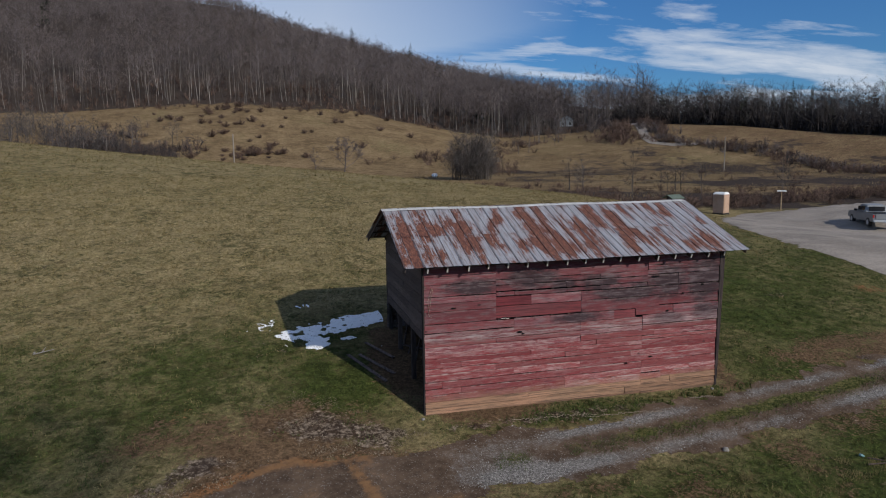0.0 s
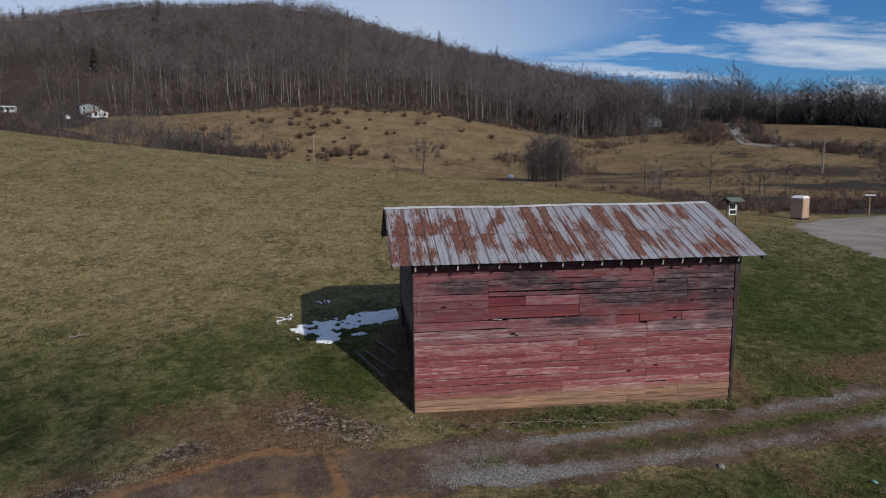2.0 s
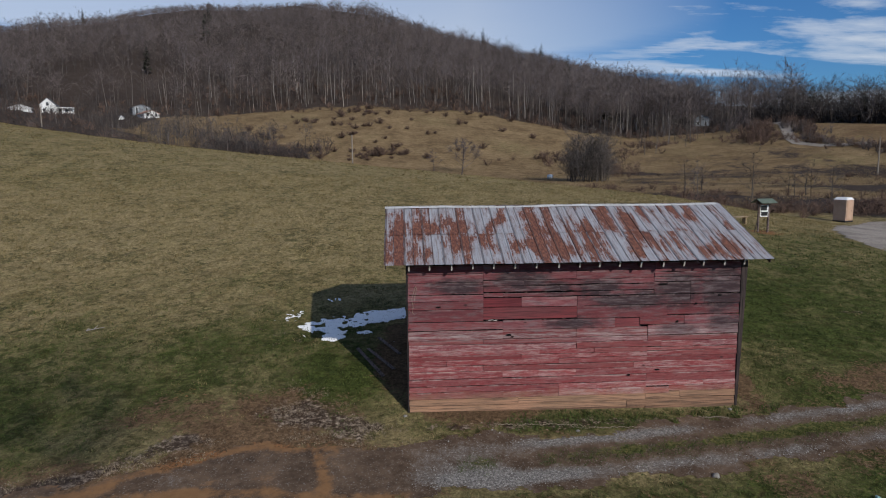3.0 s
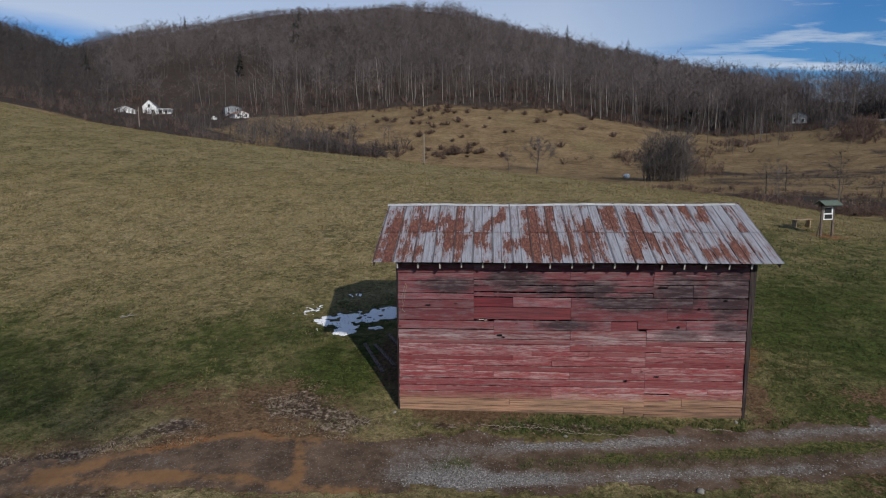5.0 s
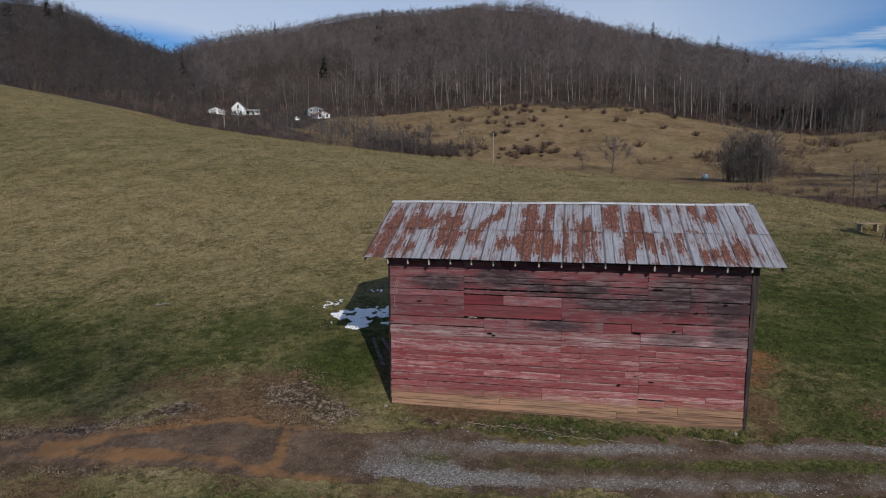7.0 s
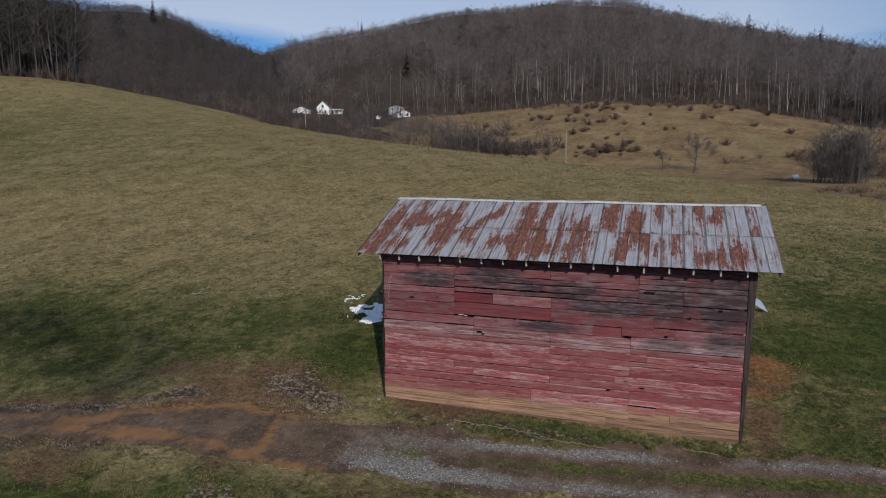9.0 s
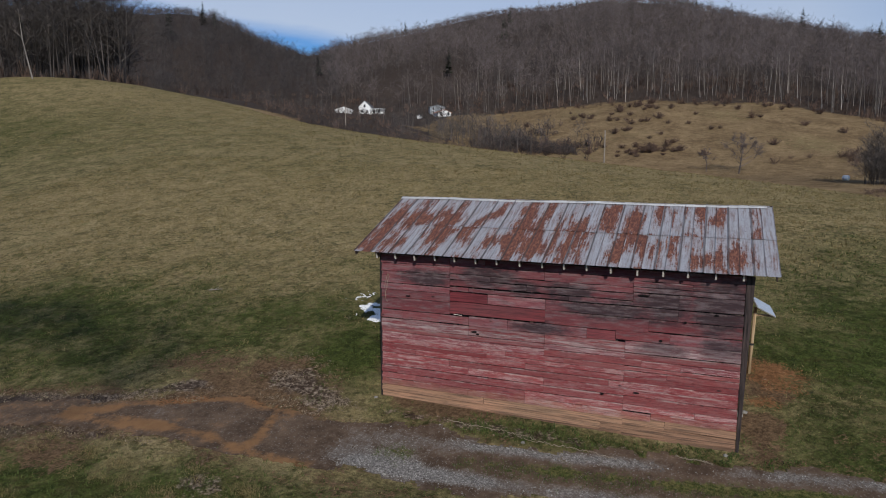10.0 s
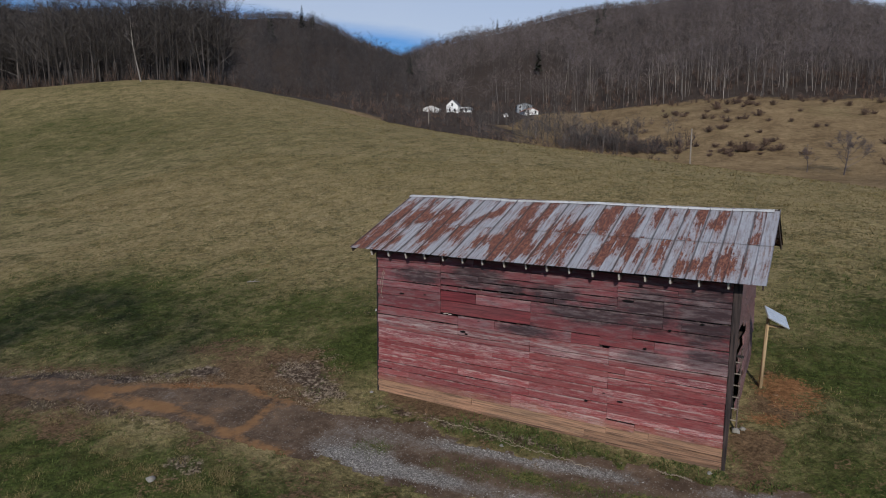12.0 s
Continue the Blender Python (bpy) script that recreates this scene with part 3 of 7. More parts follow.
# clay turned up along the track, and bleached litter on its bank
CLAY_NORTH = ((-4.4, 14.4), (-3.2, 14.85), (-2.8, 15.3), (-1.7, 16.0), (-0.2, 16.6), (0.4, 16.8), (1.1, 16.65), (2.2, 16.75))
CLAY_CROSS = ((1.75, 16.6), (2.0, 15.7), (2.2, 15.0), (2.25, 14.4))
CLAY_SOUTH = ((-4.4, 14.2), (-2.2, 14.3), (-0.6, 14.7), (0.9, 14.6), (1.9, 14.35), (2.9, 14.36), (4.2, 14.45))
LITTER = ((-9.0, 13.6), (-5.9, 14.8), (-3.9, 15.35), (-3.1, 15.95), (-2.5, 16.6), (-2.0, 17.2))


def soil_masks(x, y):
    d = y - track_mid(x)
    clay = np.exp(-((d - 0.1) / 2.1) ** 2) * 0.86 * smooth(x, -40, -20) * (1 - 0.45 * smooth(x, 3, 5.5))
    clay = np.maximum(clay, (0.68 + 0.25 * patchy(x, y, 1.4, 21)) * disc(x, y, -0.2, 17.8, 4.4, 2.2))
    clay = np.maximum(clay, (0.60 + 0.2 * patchy(x, y, 1.0, 22)) * disc(x, y, 2.4, 17.4, 2.6, 1.0, 0.8))
    clay = np.maximum(clay, 0.9 * disc(x, y, 15.3, 20.6, 1.0, 3.0, 0.7) * (0.75 + 0.4 * patchy(x, y, 0.8, 24)))
    clay = np.maximum(clay, 0.66 * disc(x, y, 24, 19.8, 7, 1.6))
    clay = np.maximum(clay, (0.30 + 0.30 * patchy(x, y, 1.3, 27)) * smooth(-d, 1.0, 1.8) * smooth(x, -20, -10))
    clay = np.maximum(clay, (0.5 + 0.25 * patchy(x, y, 1.1, 26)) * disc(x, y, -5.0, 12.9, 5.0, 1.4, 0.8))
    clay = np.maximum(clay, 0.8 * disc(x, y, 6.5, 22, 3.5, 4.5, 0.2))
    orange = (0.56 + 0.2 * patchy(x, y, 0.7, 17)) * np.maximum(disc(x, y, 15.9, 22.6, 0.9, 1.1, 0.8), disc(x, y, 15.2, 21.0, 0.7, 0.6, 0.8)) + 0.22 * disc(x, y, 15.7, 23.4, 0.6, 0.7) + 0.5 * disc(x, y, 29.3, 26, 1.1, 0.7) + 0.62 * disc(x, y, 27.4, 39.7, 1.6, 0.9) + 0.4 * disc(x, y, 27.2, 42.4, 1.0, 0.7)
    orange = np.maximum(orange, 0.40 * np.maximum(disc(x, y, -0.9, 19.6, 0.9, 0.5), disc(x, y, -2.5, 19.6, 0.6, 0.4)))
    orange = np.maximum(orange, 0.60 * near_line(x, y, CLAY_NORTH, 0.34))
    orange = np.maximum(orange, 0.55 * near_line(x, y, CLAY_SOUTH, 0.28))
    pale = 0.78 * near_line(x, y, LITTER, 0.36) + 0.62 * disc(x, y, 3.0, 17.5, 0.9, 0.6, 0.9) + 0.66 * disc(x, y, 1.2, 18.5, 1.1, 0.7, 0.9) + 0.5 * disc(x, y, 2.4, 18.0, 1.0, 0.5, 0.9) + 0.42 * disc(x, y, -1.8, 17.0, 0.9, 0.4, 0.9) + 0.42 * disc(x, y, -2.6, 13.7, 2.6, 0.45, 0.8) + 0.5 * disc(x, y, 8.8, 17.75, 5, 0.3) + 0.3 * disc(x, y, 2.2, 12.7, 1.1, 0.5) + 0.25 * disc(x, y, 16.5, 12.2, 1.6, 0.7)
    r, b = polar(x, y)
    clay = np.maximum(clay, 0.47 * smooth(b, 24, 28) * smooth(x, 127, 134) * smooth(-r, -330, -250))
    return clay, orange, pale


def cover_masks(x, y):
    r, b = polar(x, y)
    litter = in_woods(x, y)
    brow = np.interp(x, (-150, -90, -67, -45, -30, -16, -3, 13, 28, 37, 60), (135, 128, 118, 103, 94, 88, 82, 75, 65, 59, 57))
    tawny = smooth(y - brow, 0, 6) * (0.75 + 0.25 * wave(x, y, 60, 5.0))
    d_ = y - track_mid(x)
    lush = 0.20 + 0.55 * disc(x, y, 3.2, 19.6, 3.0, 2.6) + 0.55 * disc(x, y, 1, 11, 9, 2.2) + 0.72 * disc(x, y, -11, 19.5, 10, 5.5) + 0.35 * disc(x, y, -1, 23, 4, 4) + 0.72 * disc(x, y, 27, 33, 12, 9) + (0.42 + 0.25 * patchy(x, y, 2.0, 33)) * disc(x, y, 19.5, 22, 5, 7) + 0.7 * disc(x, y, 10.5, 17.7, 4.5, 0.6) + (0.75 + 0.45 * patchy(x, y, 2.2, 31)) * disc(x, y, 17, 12, 11, 3.0) + 0.16 * disc(x, y, 24, 24, 9, 7) + 0.28 * smooth(-d_, 1.0, 2.2) + 0.70 * disc(x, y, -100, 58, 55, 30, 0.8) + 0.5 * disc(x, y, 2.6, 22.5, 1.6, 3.2) + 0.3 * disc(x, y, -2, 10.5, 5, 1.5) + 0.4 * disc(x, y, 17.5, 18.8, 2.2, 1.8) + 0.35 * disc(x, y, 16.6, 25.2, 2.4, 1.6) + 0.25 * disc(x, y, 22, 21.5, 4.5, 3.0)
    lush = lush - 0.30 * disc(x, y, -22, 40, 22, 9) - 0.24 * smooth(y, 26, 42) + 0.24 * np.exp(-((y - crest_y(x) + 12) / 7) ** 2) * smooth(r, 50, 70)
    scrub = smooth(-b, 17, 24) * smooth(y - brow, 6, 16) * smooth(-r, -260, -225)
    weeds = (0.30 + 0.45 * patchy(x, y, 5, 3)) * smooth(b, 13, 17) * smooth(r, 66, 74) * smooth(-r, -100, -84) + 0.85 * smooth(b, 13, 18) * smooth(r, 66, 80) * smooth(-r, -225, -195) * (0.52 + 0.3 * np.sin(r / 6.5 + 2.0 * patchy(x, y, 40, 2)) + 0.45 * patchy(x, y, 16, 1) + 0.3 * patchy(x, y, 6, 6))
    litter = np.maximum(litter, (0.55 + 0.25 * patchy(x, y, 1.3, 23)) * np.maximum(near_line(x, y, LITTER, 0.6), 0.9 * near_line(x, y, ((-11, 11.4), (-5, 13.0), (-2, 13.6)), 0.9)))
    return np.maximum(np.maximum(litter, 0.8 * scrub), weeds), tawny, lush


# the ground: one sheet, fine in the yard and coarse at the horizon
N = 420
s = np.linspace(-1, 1, N)
gx, gy = np.meshgrid(6 + 6 * np.sinh(6.8 * s), 17 + 6 * np.sinh(6.8 * s))
gx, gy = gx.ravel(), gy.ravel()
idx = np.arange(N * N).reshape(N, N)
quads = np.stack([idx[:-1, :-1].ravel(), idx[:-1, 1:].ravel(), idx[1:, 1:].ravel(), idx[1:, :-1].ravel()], 1)
ground_mesh = mesh_from("ground", np.stack([gx, gy, land(gx, gy)], 1), quads, GROUND, True)
mask_layer(ground_mesh, "soil", *soil_masks(gx, gy))
mask_layer(ground_mesh, "cover", *cover_masks(gx, gy))
tagged(new("ground", ground_mesh), "rolling winter pasture of straw and green grass with bare clay", "ground", kind="structure")


def draped(name, x0, x1, y0, y1, step, inside, lift, mat_, masks=None, jitter=0.0):
    """A thin ragged layer that lies on the ground where inside(x, y) > 0."""
    nx, ny = int((x1 - x0) / step) + 1, int((y1 - y0) / step) + 1
    px, py = np.meshgrid(np.linspace(x0, x1, nx), np.linspace(y0, y1, ny))
    rng = np.random.default_rng(7)
    px, py = px + rng.uniform(-jitter, jitter, px.shape) * step, py + rng.uniform(-jitter, jitter, px.shape) * step
    v = inside(px, py)
    cell = (v[:-1, :-1] + v[1:, 1:] + v[:-1, 1:] + v[1:, :-1]) / 4 > 0
    ids = np.arange(nx * ny).reshape(ny, nx)
    f = np.stack([ids[:-1, :-1][cell], ids[:-1, 1:][cell], ids[1:, 1:][cell], ids[1:, :-1][cell]], 1)
    used, back_ = np.unique(f.ravel(), return_inverse=True)
    f = back_.reshape(f.shape)
    px, py, v = px.ravel()[used], py.ravel()[used], v.ravel()[used]
    z = land(px, py) + 0.012 + lift * np.clip(v * 3, 0, 1)
    me = mesh_from(name, np.stack([px, py, z], 1), f, mat_, True)
    if masks:
        mask_layer(me, "soil", *masks(px, py))
    return new(name, me)


def track_inside(x, y):
    half = np.interp(x, (-14, -7, -3, 0, 5, 10, 16, 24, 34), (0.3, 0.5, 0.95, 1.25, 1.3, 1.2, 1.2, 1.25, 1.3))
    return half - np.abs(y - track_mid(x)) + 0.30 * patchy(x, y, 1.3, 4) + 0.22 * patchy(x, y, 0.4, 5)


def track_masks(x, y):
    d = y - track_mid(x)
    ruts = np.exp(-((d - 0.80) / 0.30) ** 2) + np.exp(-((d + 0.72) / 0.34) ** 2)
    stone = ruts * smooth(x, 3.6, 6.4) * (0.58 + 0.60 * patchy(x, y, 1.7, 8)) + 0.12 * smooth(x, 12, 16) * ruts + 0.30 * smooth(x, 3.4, 5.5) * smooth(-x, -9.5, -6.5) + 0.40 * disc(x, y, 5.6, 15.4, 1.6, 0.7, 0.9) + 0.3 * disc(x, y, -1.9, 15.15, 0.7, 0.3) + 0.25 * disc(x, y, 1.2, 15.0, 0.7, 0.3)
    orange = np.maximum.reduce([0.80 * near_line(x, y, CLAY_NORTH, 0.30), 0.86 * near_line(x, y, CLAY_CROSS, 0.22), 0.80 * near_line(x, y, CLAY_SOUTH, 0.26), 0.70 * disc(x, y, -1.6, 14.6, 1.7, 0.35), 0.25 * smooth(-x, -2.2, -1.0)])
    orange = orange - 0.45 * np.maximum.reduce([disc(x, y, -1.9, 15.15, 0.9, 0.35), disc(x, y, -0.1, 15.8, 1.4, 0.45), disc(x, y, 0.0, 14.95, 0.45, 0.25), disc(x, y, 1.45, 15.2, 0.35, 0.6)])
    weed = 0.86 * np.exp(-((d - 0.08) / 0.32) ** 2) * smooth(x, 5.6, 6.4) * (0.62 + 0.5 * patchy(x, y, 1.8, 9))
    return stone, orange, weed


tagged(draped("gravel_track", -16, 40, 5, 23, 0.11, track_inside, 0.02, TRACK, track_masks, 0.35), "muddy farm track with grey stone in the ruts and orange clay", "track", kind="structure")


def lot_inside(x, y):
    edge = np.interp(y, (20, 28, 33, 37, 42, 44, 49.4, 53, 60), (33.2, 32.9, 32.4, 32.6, 34.2, 35.5, 39.0, 43.0, 52.0))
    far = np.interp(x, (30, 40, 45, 51, 58, 74), (44, 50.3, 55.5, 55.3, 57, 60))
    return np.minimum(np.minimum(x - edge, far - y), 74 - x) + 0.5 * patchy(x, y, 1.6, 11) + 0.4 * patchy(x, y, 0.6, 12)


def lot_material():
    """Packed pale gravel with worn wheel paths, damp stains and loose grit."""
    m, g, bsdf = material("pale_gravel", 0.95)
    p = g.world_pos()
    worn = g.noise(g.world_pos((0.35, 1.0, 1.0)), 0.35, 6.0, 0.65, 0.8)
    grit = g.noise(p, 9.0, 7.0, 0.85)
    col = g.mix(g.ramp(worn, (0.34, 0.0), (0.62, 1.0)), (0.185, 0.158, 0.134), (0.335, 0.290, 0.246))
    col = g.mix(g.math("MULTIPLY", g.ramp(grit, (0.40, 1.0), (0.52, 0.0)), 0.5), col, (0.095, 0.080, 0.068))
    col = g.mix(g.math("MULTIPLY", g.ramp(grit, (0.54, 0.0), (0.64, 1.0)), 0.45), col, (0.46, 0.42, 0.37))
    col = g.mix(g.math("MULTIPLY", g.ramp(g.noise(p, 0.5, 5.0, 0.6), (0.62, 0.0), (0.70, 1.0)), 0.55), col, (0.14, 0.105, 0.085))
    g.put(bsdf.inputs["Base Color"], col)
    bump(g, bsdf, grit, 0.5, 0.03)
    return m


LOT = lot_material()
tagged(draped("parking_lot", 30, 74, 14, 62, 0.28, lot_inside, 0.06, LOT), "pale grey gravel parking area at the field's edge", "parking lot", kind="structure")

SNOW = plain("old_snow", (0.82, 0.82, 0.82), (0.92, 0.92, 0.92), 8.0, 0.6, depth=0.02)


def snow_inside(x, y):
    """A long drift along the barn's shade, holed by grass, with splinters of snow beyond its end."""
    xs = (0.0, 0.15, 0.8, 1.2, 1.7, 2.1, 2.7, 3.4, 4.3)
    mid = np.interp(x, xs, (24.75, 24.75, 24.75, 24.6, 24.45, 24.95, 25.2, 25.6, 25.85))
    half = np.interp(x, xs + (4.36,), (-0.2, 0.20, 0.48, 0.75, 1.0, 0.68, 0.64, 0.66, 0.66, -0.2))
    drift = half - np.abs(y - mid) + 0.15 * patchy(x, y, 0.5, 1) + 0.20 * patchy(x, y, 0.2, 2)
    holes = patchy(x * 0.8, y, 0.17, 3) + 0.5 * patchy(x, y, 0.4, 4)
    drift = np.minimum(drift, 0.52 - holes)
    lobe = np.maximum(disc(x, y, 1.6, 23.6, 0.45, 0.35, 0.5), disc(x, y, 2.75, 24.0, 0.35, 0.16, 0.5) * 0.9) - 0.55 + 0.35 * patchy(x, y, 0.3, 5) + 0.3 * patchy(x, y, 0.12, 6)
    splinters = np.maximum.reduce([disc(x, y, -0.25, 25.9, 0.36, 0.6, 0.7), disc(x, y, 0.55, 24.2, 0.25, 0.45, 0.7), disc(x, y, 1.26, 27.4, 0.3, 0.2, 0.6)])
    web = np.minimum(np.abs(patchy(x + 0.4 * y, y, 0.34, 7)), np.abs(patchy(x - 0.3 * y, y, 0.27, 8)) + 0.06)
    splinters = 0.16 * splinters - web - 0.25 * (splinters < 0.3)
    return np.maximum.reduce([drift, lobe, splinters])


tagged(draped("snow_patch", -1.5, 4.38, 22.5, 28.2, 0.03, snow_inside, 0.03, SNOW), "ragged white remnant of melting snow on grass in the barn's shade", "snow", kind="stuff")


# ---- bare trees ----
def tube_rows(a, b, ra, rb, sides=3):
    """Vertices and triangles of a tapered stick from a to b."""
    d = (b - a) / (np.linalg.norm(b - a) + 1e-9)
    u = np.cross(d, (0.3, 0.9, 0.2))
    u = u / (np.linalg.norm(u) + 1e-9)
    w = np.cross(d, u)
    ang = np.arange(sides) * 2 * np.pi / sides
    ring = np.cos(ang)[:, None] * u + np.sin(ang)[:, None] * w
    v = np.concatenate([a + ring * ra, b + ring * rb])
    k = np.arange(sides)
    n = (k + 1) % sides
    return v, np.concatenate([np.stack([k, n, n + sides], 1), np.stack([k, n + sides, k + sides], 1)])


class Sticks:
    def __init__(self):
        self.v, self.f, self.n = [], [], 0

    def add(self, v, f):
        self.v.append(v)
        self.f.append(f + self.n)
        self.n += len(v)

    def stick(self, a, b, ra, rb, sides=3):
        self.add(*tube_rows(np.asarray(a, float), np.asarray(b, float), ra, rb, sides))

    def sliver(self, a, b, width, side):
        self.add(np.array([a - side * width / 2, a + side * width / 2, b]), np.array([[0, 1, 2]]))

    def arrays(self):
        return np.concatenate(self.v), np.concatenate(self.f)


def bare_tree(rng, tall, spread, limbs, forks, twigs, thick, low=0.35, twig_width=0.03, sides=3, lean=0.05):
    """A leafless tree: bent tapered trunk, limbs, forks and slivers of twig."""
    wood_, fine_ = Sticks(), Sticks()
    tip = np.array([rng.normal(0, lean) * tall, rng.normal(0, lean) * tall, tall])
    knots = [np.zeros(3) + (0, 0, -0.3)]
    for k in (0.3, 0.55, 0.8, 1.0):
        knots.append(tip * k + np.append(rng.normal(0, 0.012 * tall, 2), 0))
    for k in range(4):
        wood_.stick(knots[k], knots[k + 1], thick * (1 - 0.23 * k), thick * (1 - 0.23 * (k + 1)), sides)

    def up_trunk(s):
        k = min(int(np.interp(s, (0, 0.3, 0.55, 0.8, 1.0), (0, 1, 2, 3, 4))), 3)
        marks = (0, 0.3, 0.55, 0.8, 1.0)
        q = (s - marks[k]) / (marks[k + 1] - marks[k])
        return knots[k] * (1 - q) + knots[k + 1] * q

    def tuft(a, b, count, reach):
        for _ in range(count):
            s_ = rng.uniform(0.25, 1.0)
            p = a * (1 - s_) + b * s_
            d = rng.normal(0, 1, 3) * (1, 1, 0.7) + (b - a) / (np.linalg.norm(b - a) + 1e-6) * 1.0 + (0, 0, 0.35)
            q = p + d / np.linalg.norm(d) * reach * rng.uniform(0.5, 1.1)
            side = rng.normal(0, 1, 3)
            fine_.sliver(p, q, twig_width, side / np.linalg.norm(side))

    for k in range(limbs):
        s_ = low + (0.97 - low) * (k + rng.uniform(0, 0.9)) / limbs
        a = up_trunk(s_)
        ang = k * 2.4 + rng.uniform(-0.6, 0.6)
        reach = spread * (1.12 - s_) * rng.uniform(0.75, 1.2) / (1.12 - low)
        rise = reach * rng.uniform(0.45, 1.1)
        mid = a + np.array([math.cos(ang) * reach * 0.55, math.sin(ang) * reach * 0.55, rise * 0.42])
        b = a + np.array([math.cos(ang + rng.normal(0, 0.2)) * reach, math.sin(ang + rng.normal(0, 0.2)) * reach, rise])
        t0 = thick * 0.42 * (1.1 - s_)
        wood_.stick(a, mid, t0, t0 * 0.65, sides)
        wood_.stick(mid, b, t0 * 0.65, t0 * 0.2, sides)
        for j in range(forks):
            q = rng.uniform(0.25, 0.95)
            p = a * (1 - q) + b * q if q < 0.2 else (mid * (1 - (q - 0.2) / 0.8) + b * (q - 0.2) / 0.8)
            d = rng.normal(0, 1, 3) + (b - a) / (np.linalg.norm(b - a) + 1e-6) * 0.9 + (0, 0, 0.6)
            e = p + d / np.linalg.norm(d) * reach * rng.uniform(0.3, 0.55)
            wood_.stick(p, e, t0 * 0.35, t0 * 0.12, 3)
            tuft(p, e, twigs, reach * 0.32)
        tuft(mid, b, twigs, reach * 0.35)
    tuft(up_trunk(0.75), up_trunk(1.0), twigs * 2, spread * 0.3)
    return wood_.arrays(), fine_.arrays()


def conifer(rng, tall, spread):
    """Whorls of drooping needle-clad slivers round a straight stem."""
    wood_, fine_ = Sticks(), Sticks()
    wood_.stick((0, 0, -0.3), (0, 0, tall), tall * 0.016, 0.02)
    levels = int(tall * 1.3)
    for k in range(levels):
        z = tall * (0.16 + 0.84 * k / levels)
        reach = spread * (1.05 - z / tall) ** 0.8 * rng.uniform(0.75, 1.15)
        for j in range(9):
            ang = rng.uniform(0, 6.283)
            d = np.array([math.cos(ang), math.sin(ang), rng.uniform(-0.35, 0.1)])
            a, b = np.array([0, 0, z]), np.array([0, 0, z]) + d * reach * rng.uniform(0.6, 1.1)
            side = np.cross(d, (0, 0, 1)) + (0, 0, rng.uniform(-0.6, 0.6))
            m_ = a * 0.45 + b * 0.55
            w_ = side / np.linalg.norm(side) * reach * 0.20
            fine_.add(np.array([a, m_ - w_, b, m_ + w_]), np.array([[0, 1, 2], [0, 2, 3]]))
    return wood_.arrays(), fine_.arrays()


def plant(spots, kinds, rng, turn_only=True):
    """Copies of template arrays at rows of x, y, scale; joined into one pair of arrays."""
    v, f, n = [], [], 0
    zs = land(spots[:, 0], spots[:, 1])
    for (x, y, k), z in zip(spots, zs):
        tv, tf = kinds[rng.integers(len(kinds))]
        a = rng.uniform(0, 6.283)
        c, s_ = math.cos(a) * k, math.sin(a) * k
        w_ = np.empty_like(tv)
        w_[:, 0], w_[:, 1], w_[:, 2] = x + c * tv[:, 0] - s_ * tv[:, 1], y + s_ * tv[:, 0] + c * tv[:, 1], z + k * tv[:, 2]
        v.append(w_)
        f.append(tf + n)
        n += len(tv)
    return np.concatenate(v), np.concatenate(f)


def scatter(rng, count, b0, b1, depth0, depth1, keep=None, power=1.0):
    """Places by bearing, from depth0 to depth1 of the way from the woods' foot (0) to the skyline (1)."""
    b = rng.uniform(b0, b1, count)
    d = depth0 + (depth1 - depth0) * rng.uniform(0, 1, count) ** power
    foot, top = np.interp(b, BEARING, FOOT_R), np.interp(b, BEARING, TOP_R)
    r = foot + d * (top - foot)
    x, y = 8 + r * np.sin(np.radians(b)), r * np.cos(np.radians(b))
    p = np.stack([x, y, rng.uniform(0.65, 1.2, count) * (1 - 0.15 * np.clip(d, 0, 1) - 0.50 * np.clip((d - 0.7) / 0.25, 0, 1))], 1)
    if keep is not None:
        p = p[keep(x, y)]
    return p


def far_tree(rng, tall, spread, limbs, twigs, thick, low, twig_width, steep=1.0):
    """A leafless tree seen from far: a bent stem whose limbs fork upwards and fan out into fine twigs."""
    wood_, fine_ = Sticks(), Sticks()
    bend = np.array([rng.normal(0, 0.03), rng.normal(0, 0.03), 0]) * tall
    mid, tip = np.array([0, 0, tall * 0.45]) + bend, np.array([0, 0, tall * 0.86]) + bend * rng.uniform(0.5, 2.2)
    wood_.stick((0, 0, -0.4), mid, thick, thick * 0.66)
    wood_.stick(mid, tip, thick * 0.66, thick * 0.15)
    for k in range(limbs):
        s_ = low + (0.86 - low) * (k + rng.uniform(0, 0.9)) / limbs
        a = mid * (s_ / 0.45) if s_ < 0.45 else mid + (tip - mid) * (s_ - 0.45) / 0.41
        ang = k * 2.4 + rng.uniform(-0.5, 0.5)
        d = np.array([math.cos(ang), math.sin(ang), steep * rng.uniform(0.25, 1.3)])
        d = d / np.linalg.norm(d)
        reach = spread * (1.25 - 0.75 * (s_ - low) / (1 - low)) * rng.uniform(0.8, 1.2)
        b = a + d * reach
        w_ = np.cross(d, rng.normal(0, 1, 3))
        fine_.sliver(a, b, thick * 0.75, w_ / (np.linalg.norm(w_) + 1e-6))
        for _ in range(twigs):
            q = rng.uniform(0.2, 1.0)
            p = a + (b - a) * q
            e = d * 0.7 + rng.normal(0, 0.62, 3) + (0, 0, 0.25)
            w_ = rng.normal(0, 1, 3)
            fine_.sliver(p, p + e / np.linalg.norm(e) * reach * rng.uniform(0.35, 0.75), twig_width * rng.uniform(0.7, 1.2), w_ / np.linalg.norm(w_))
    return wood_.arrays(), fine_.arrays()


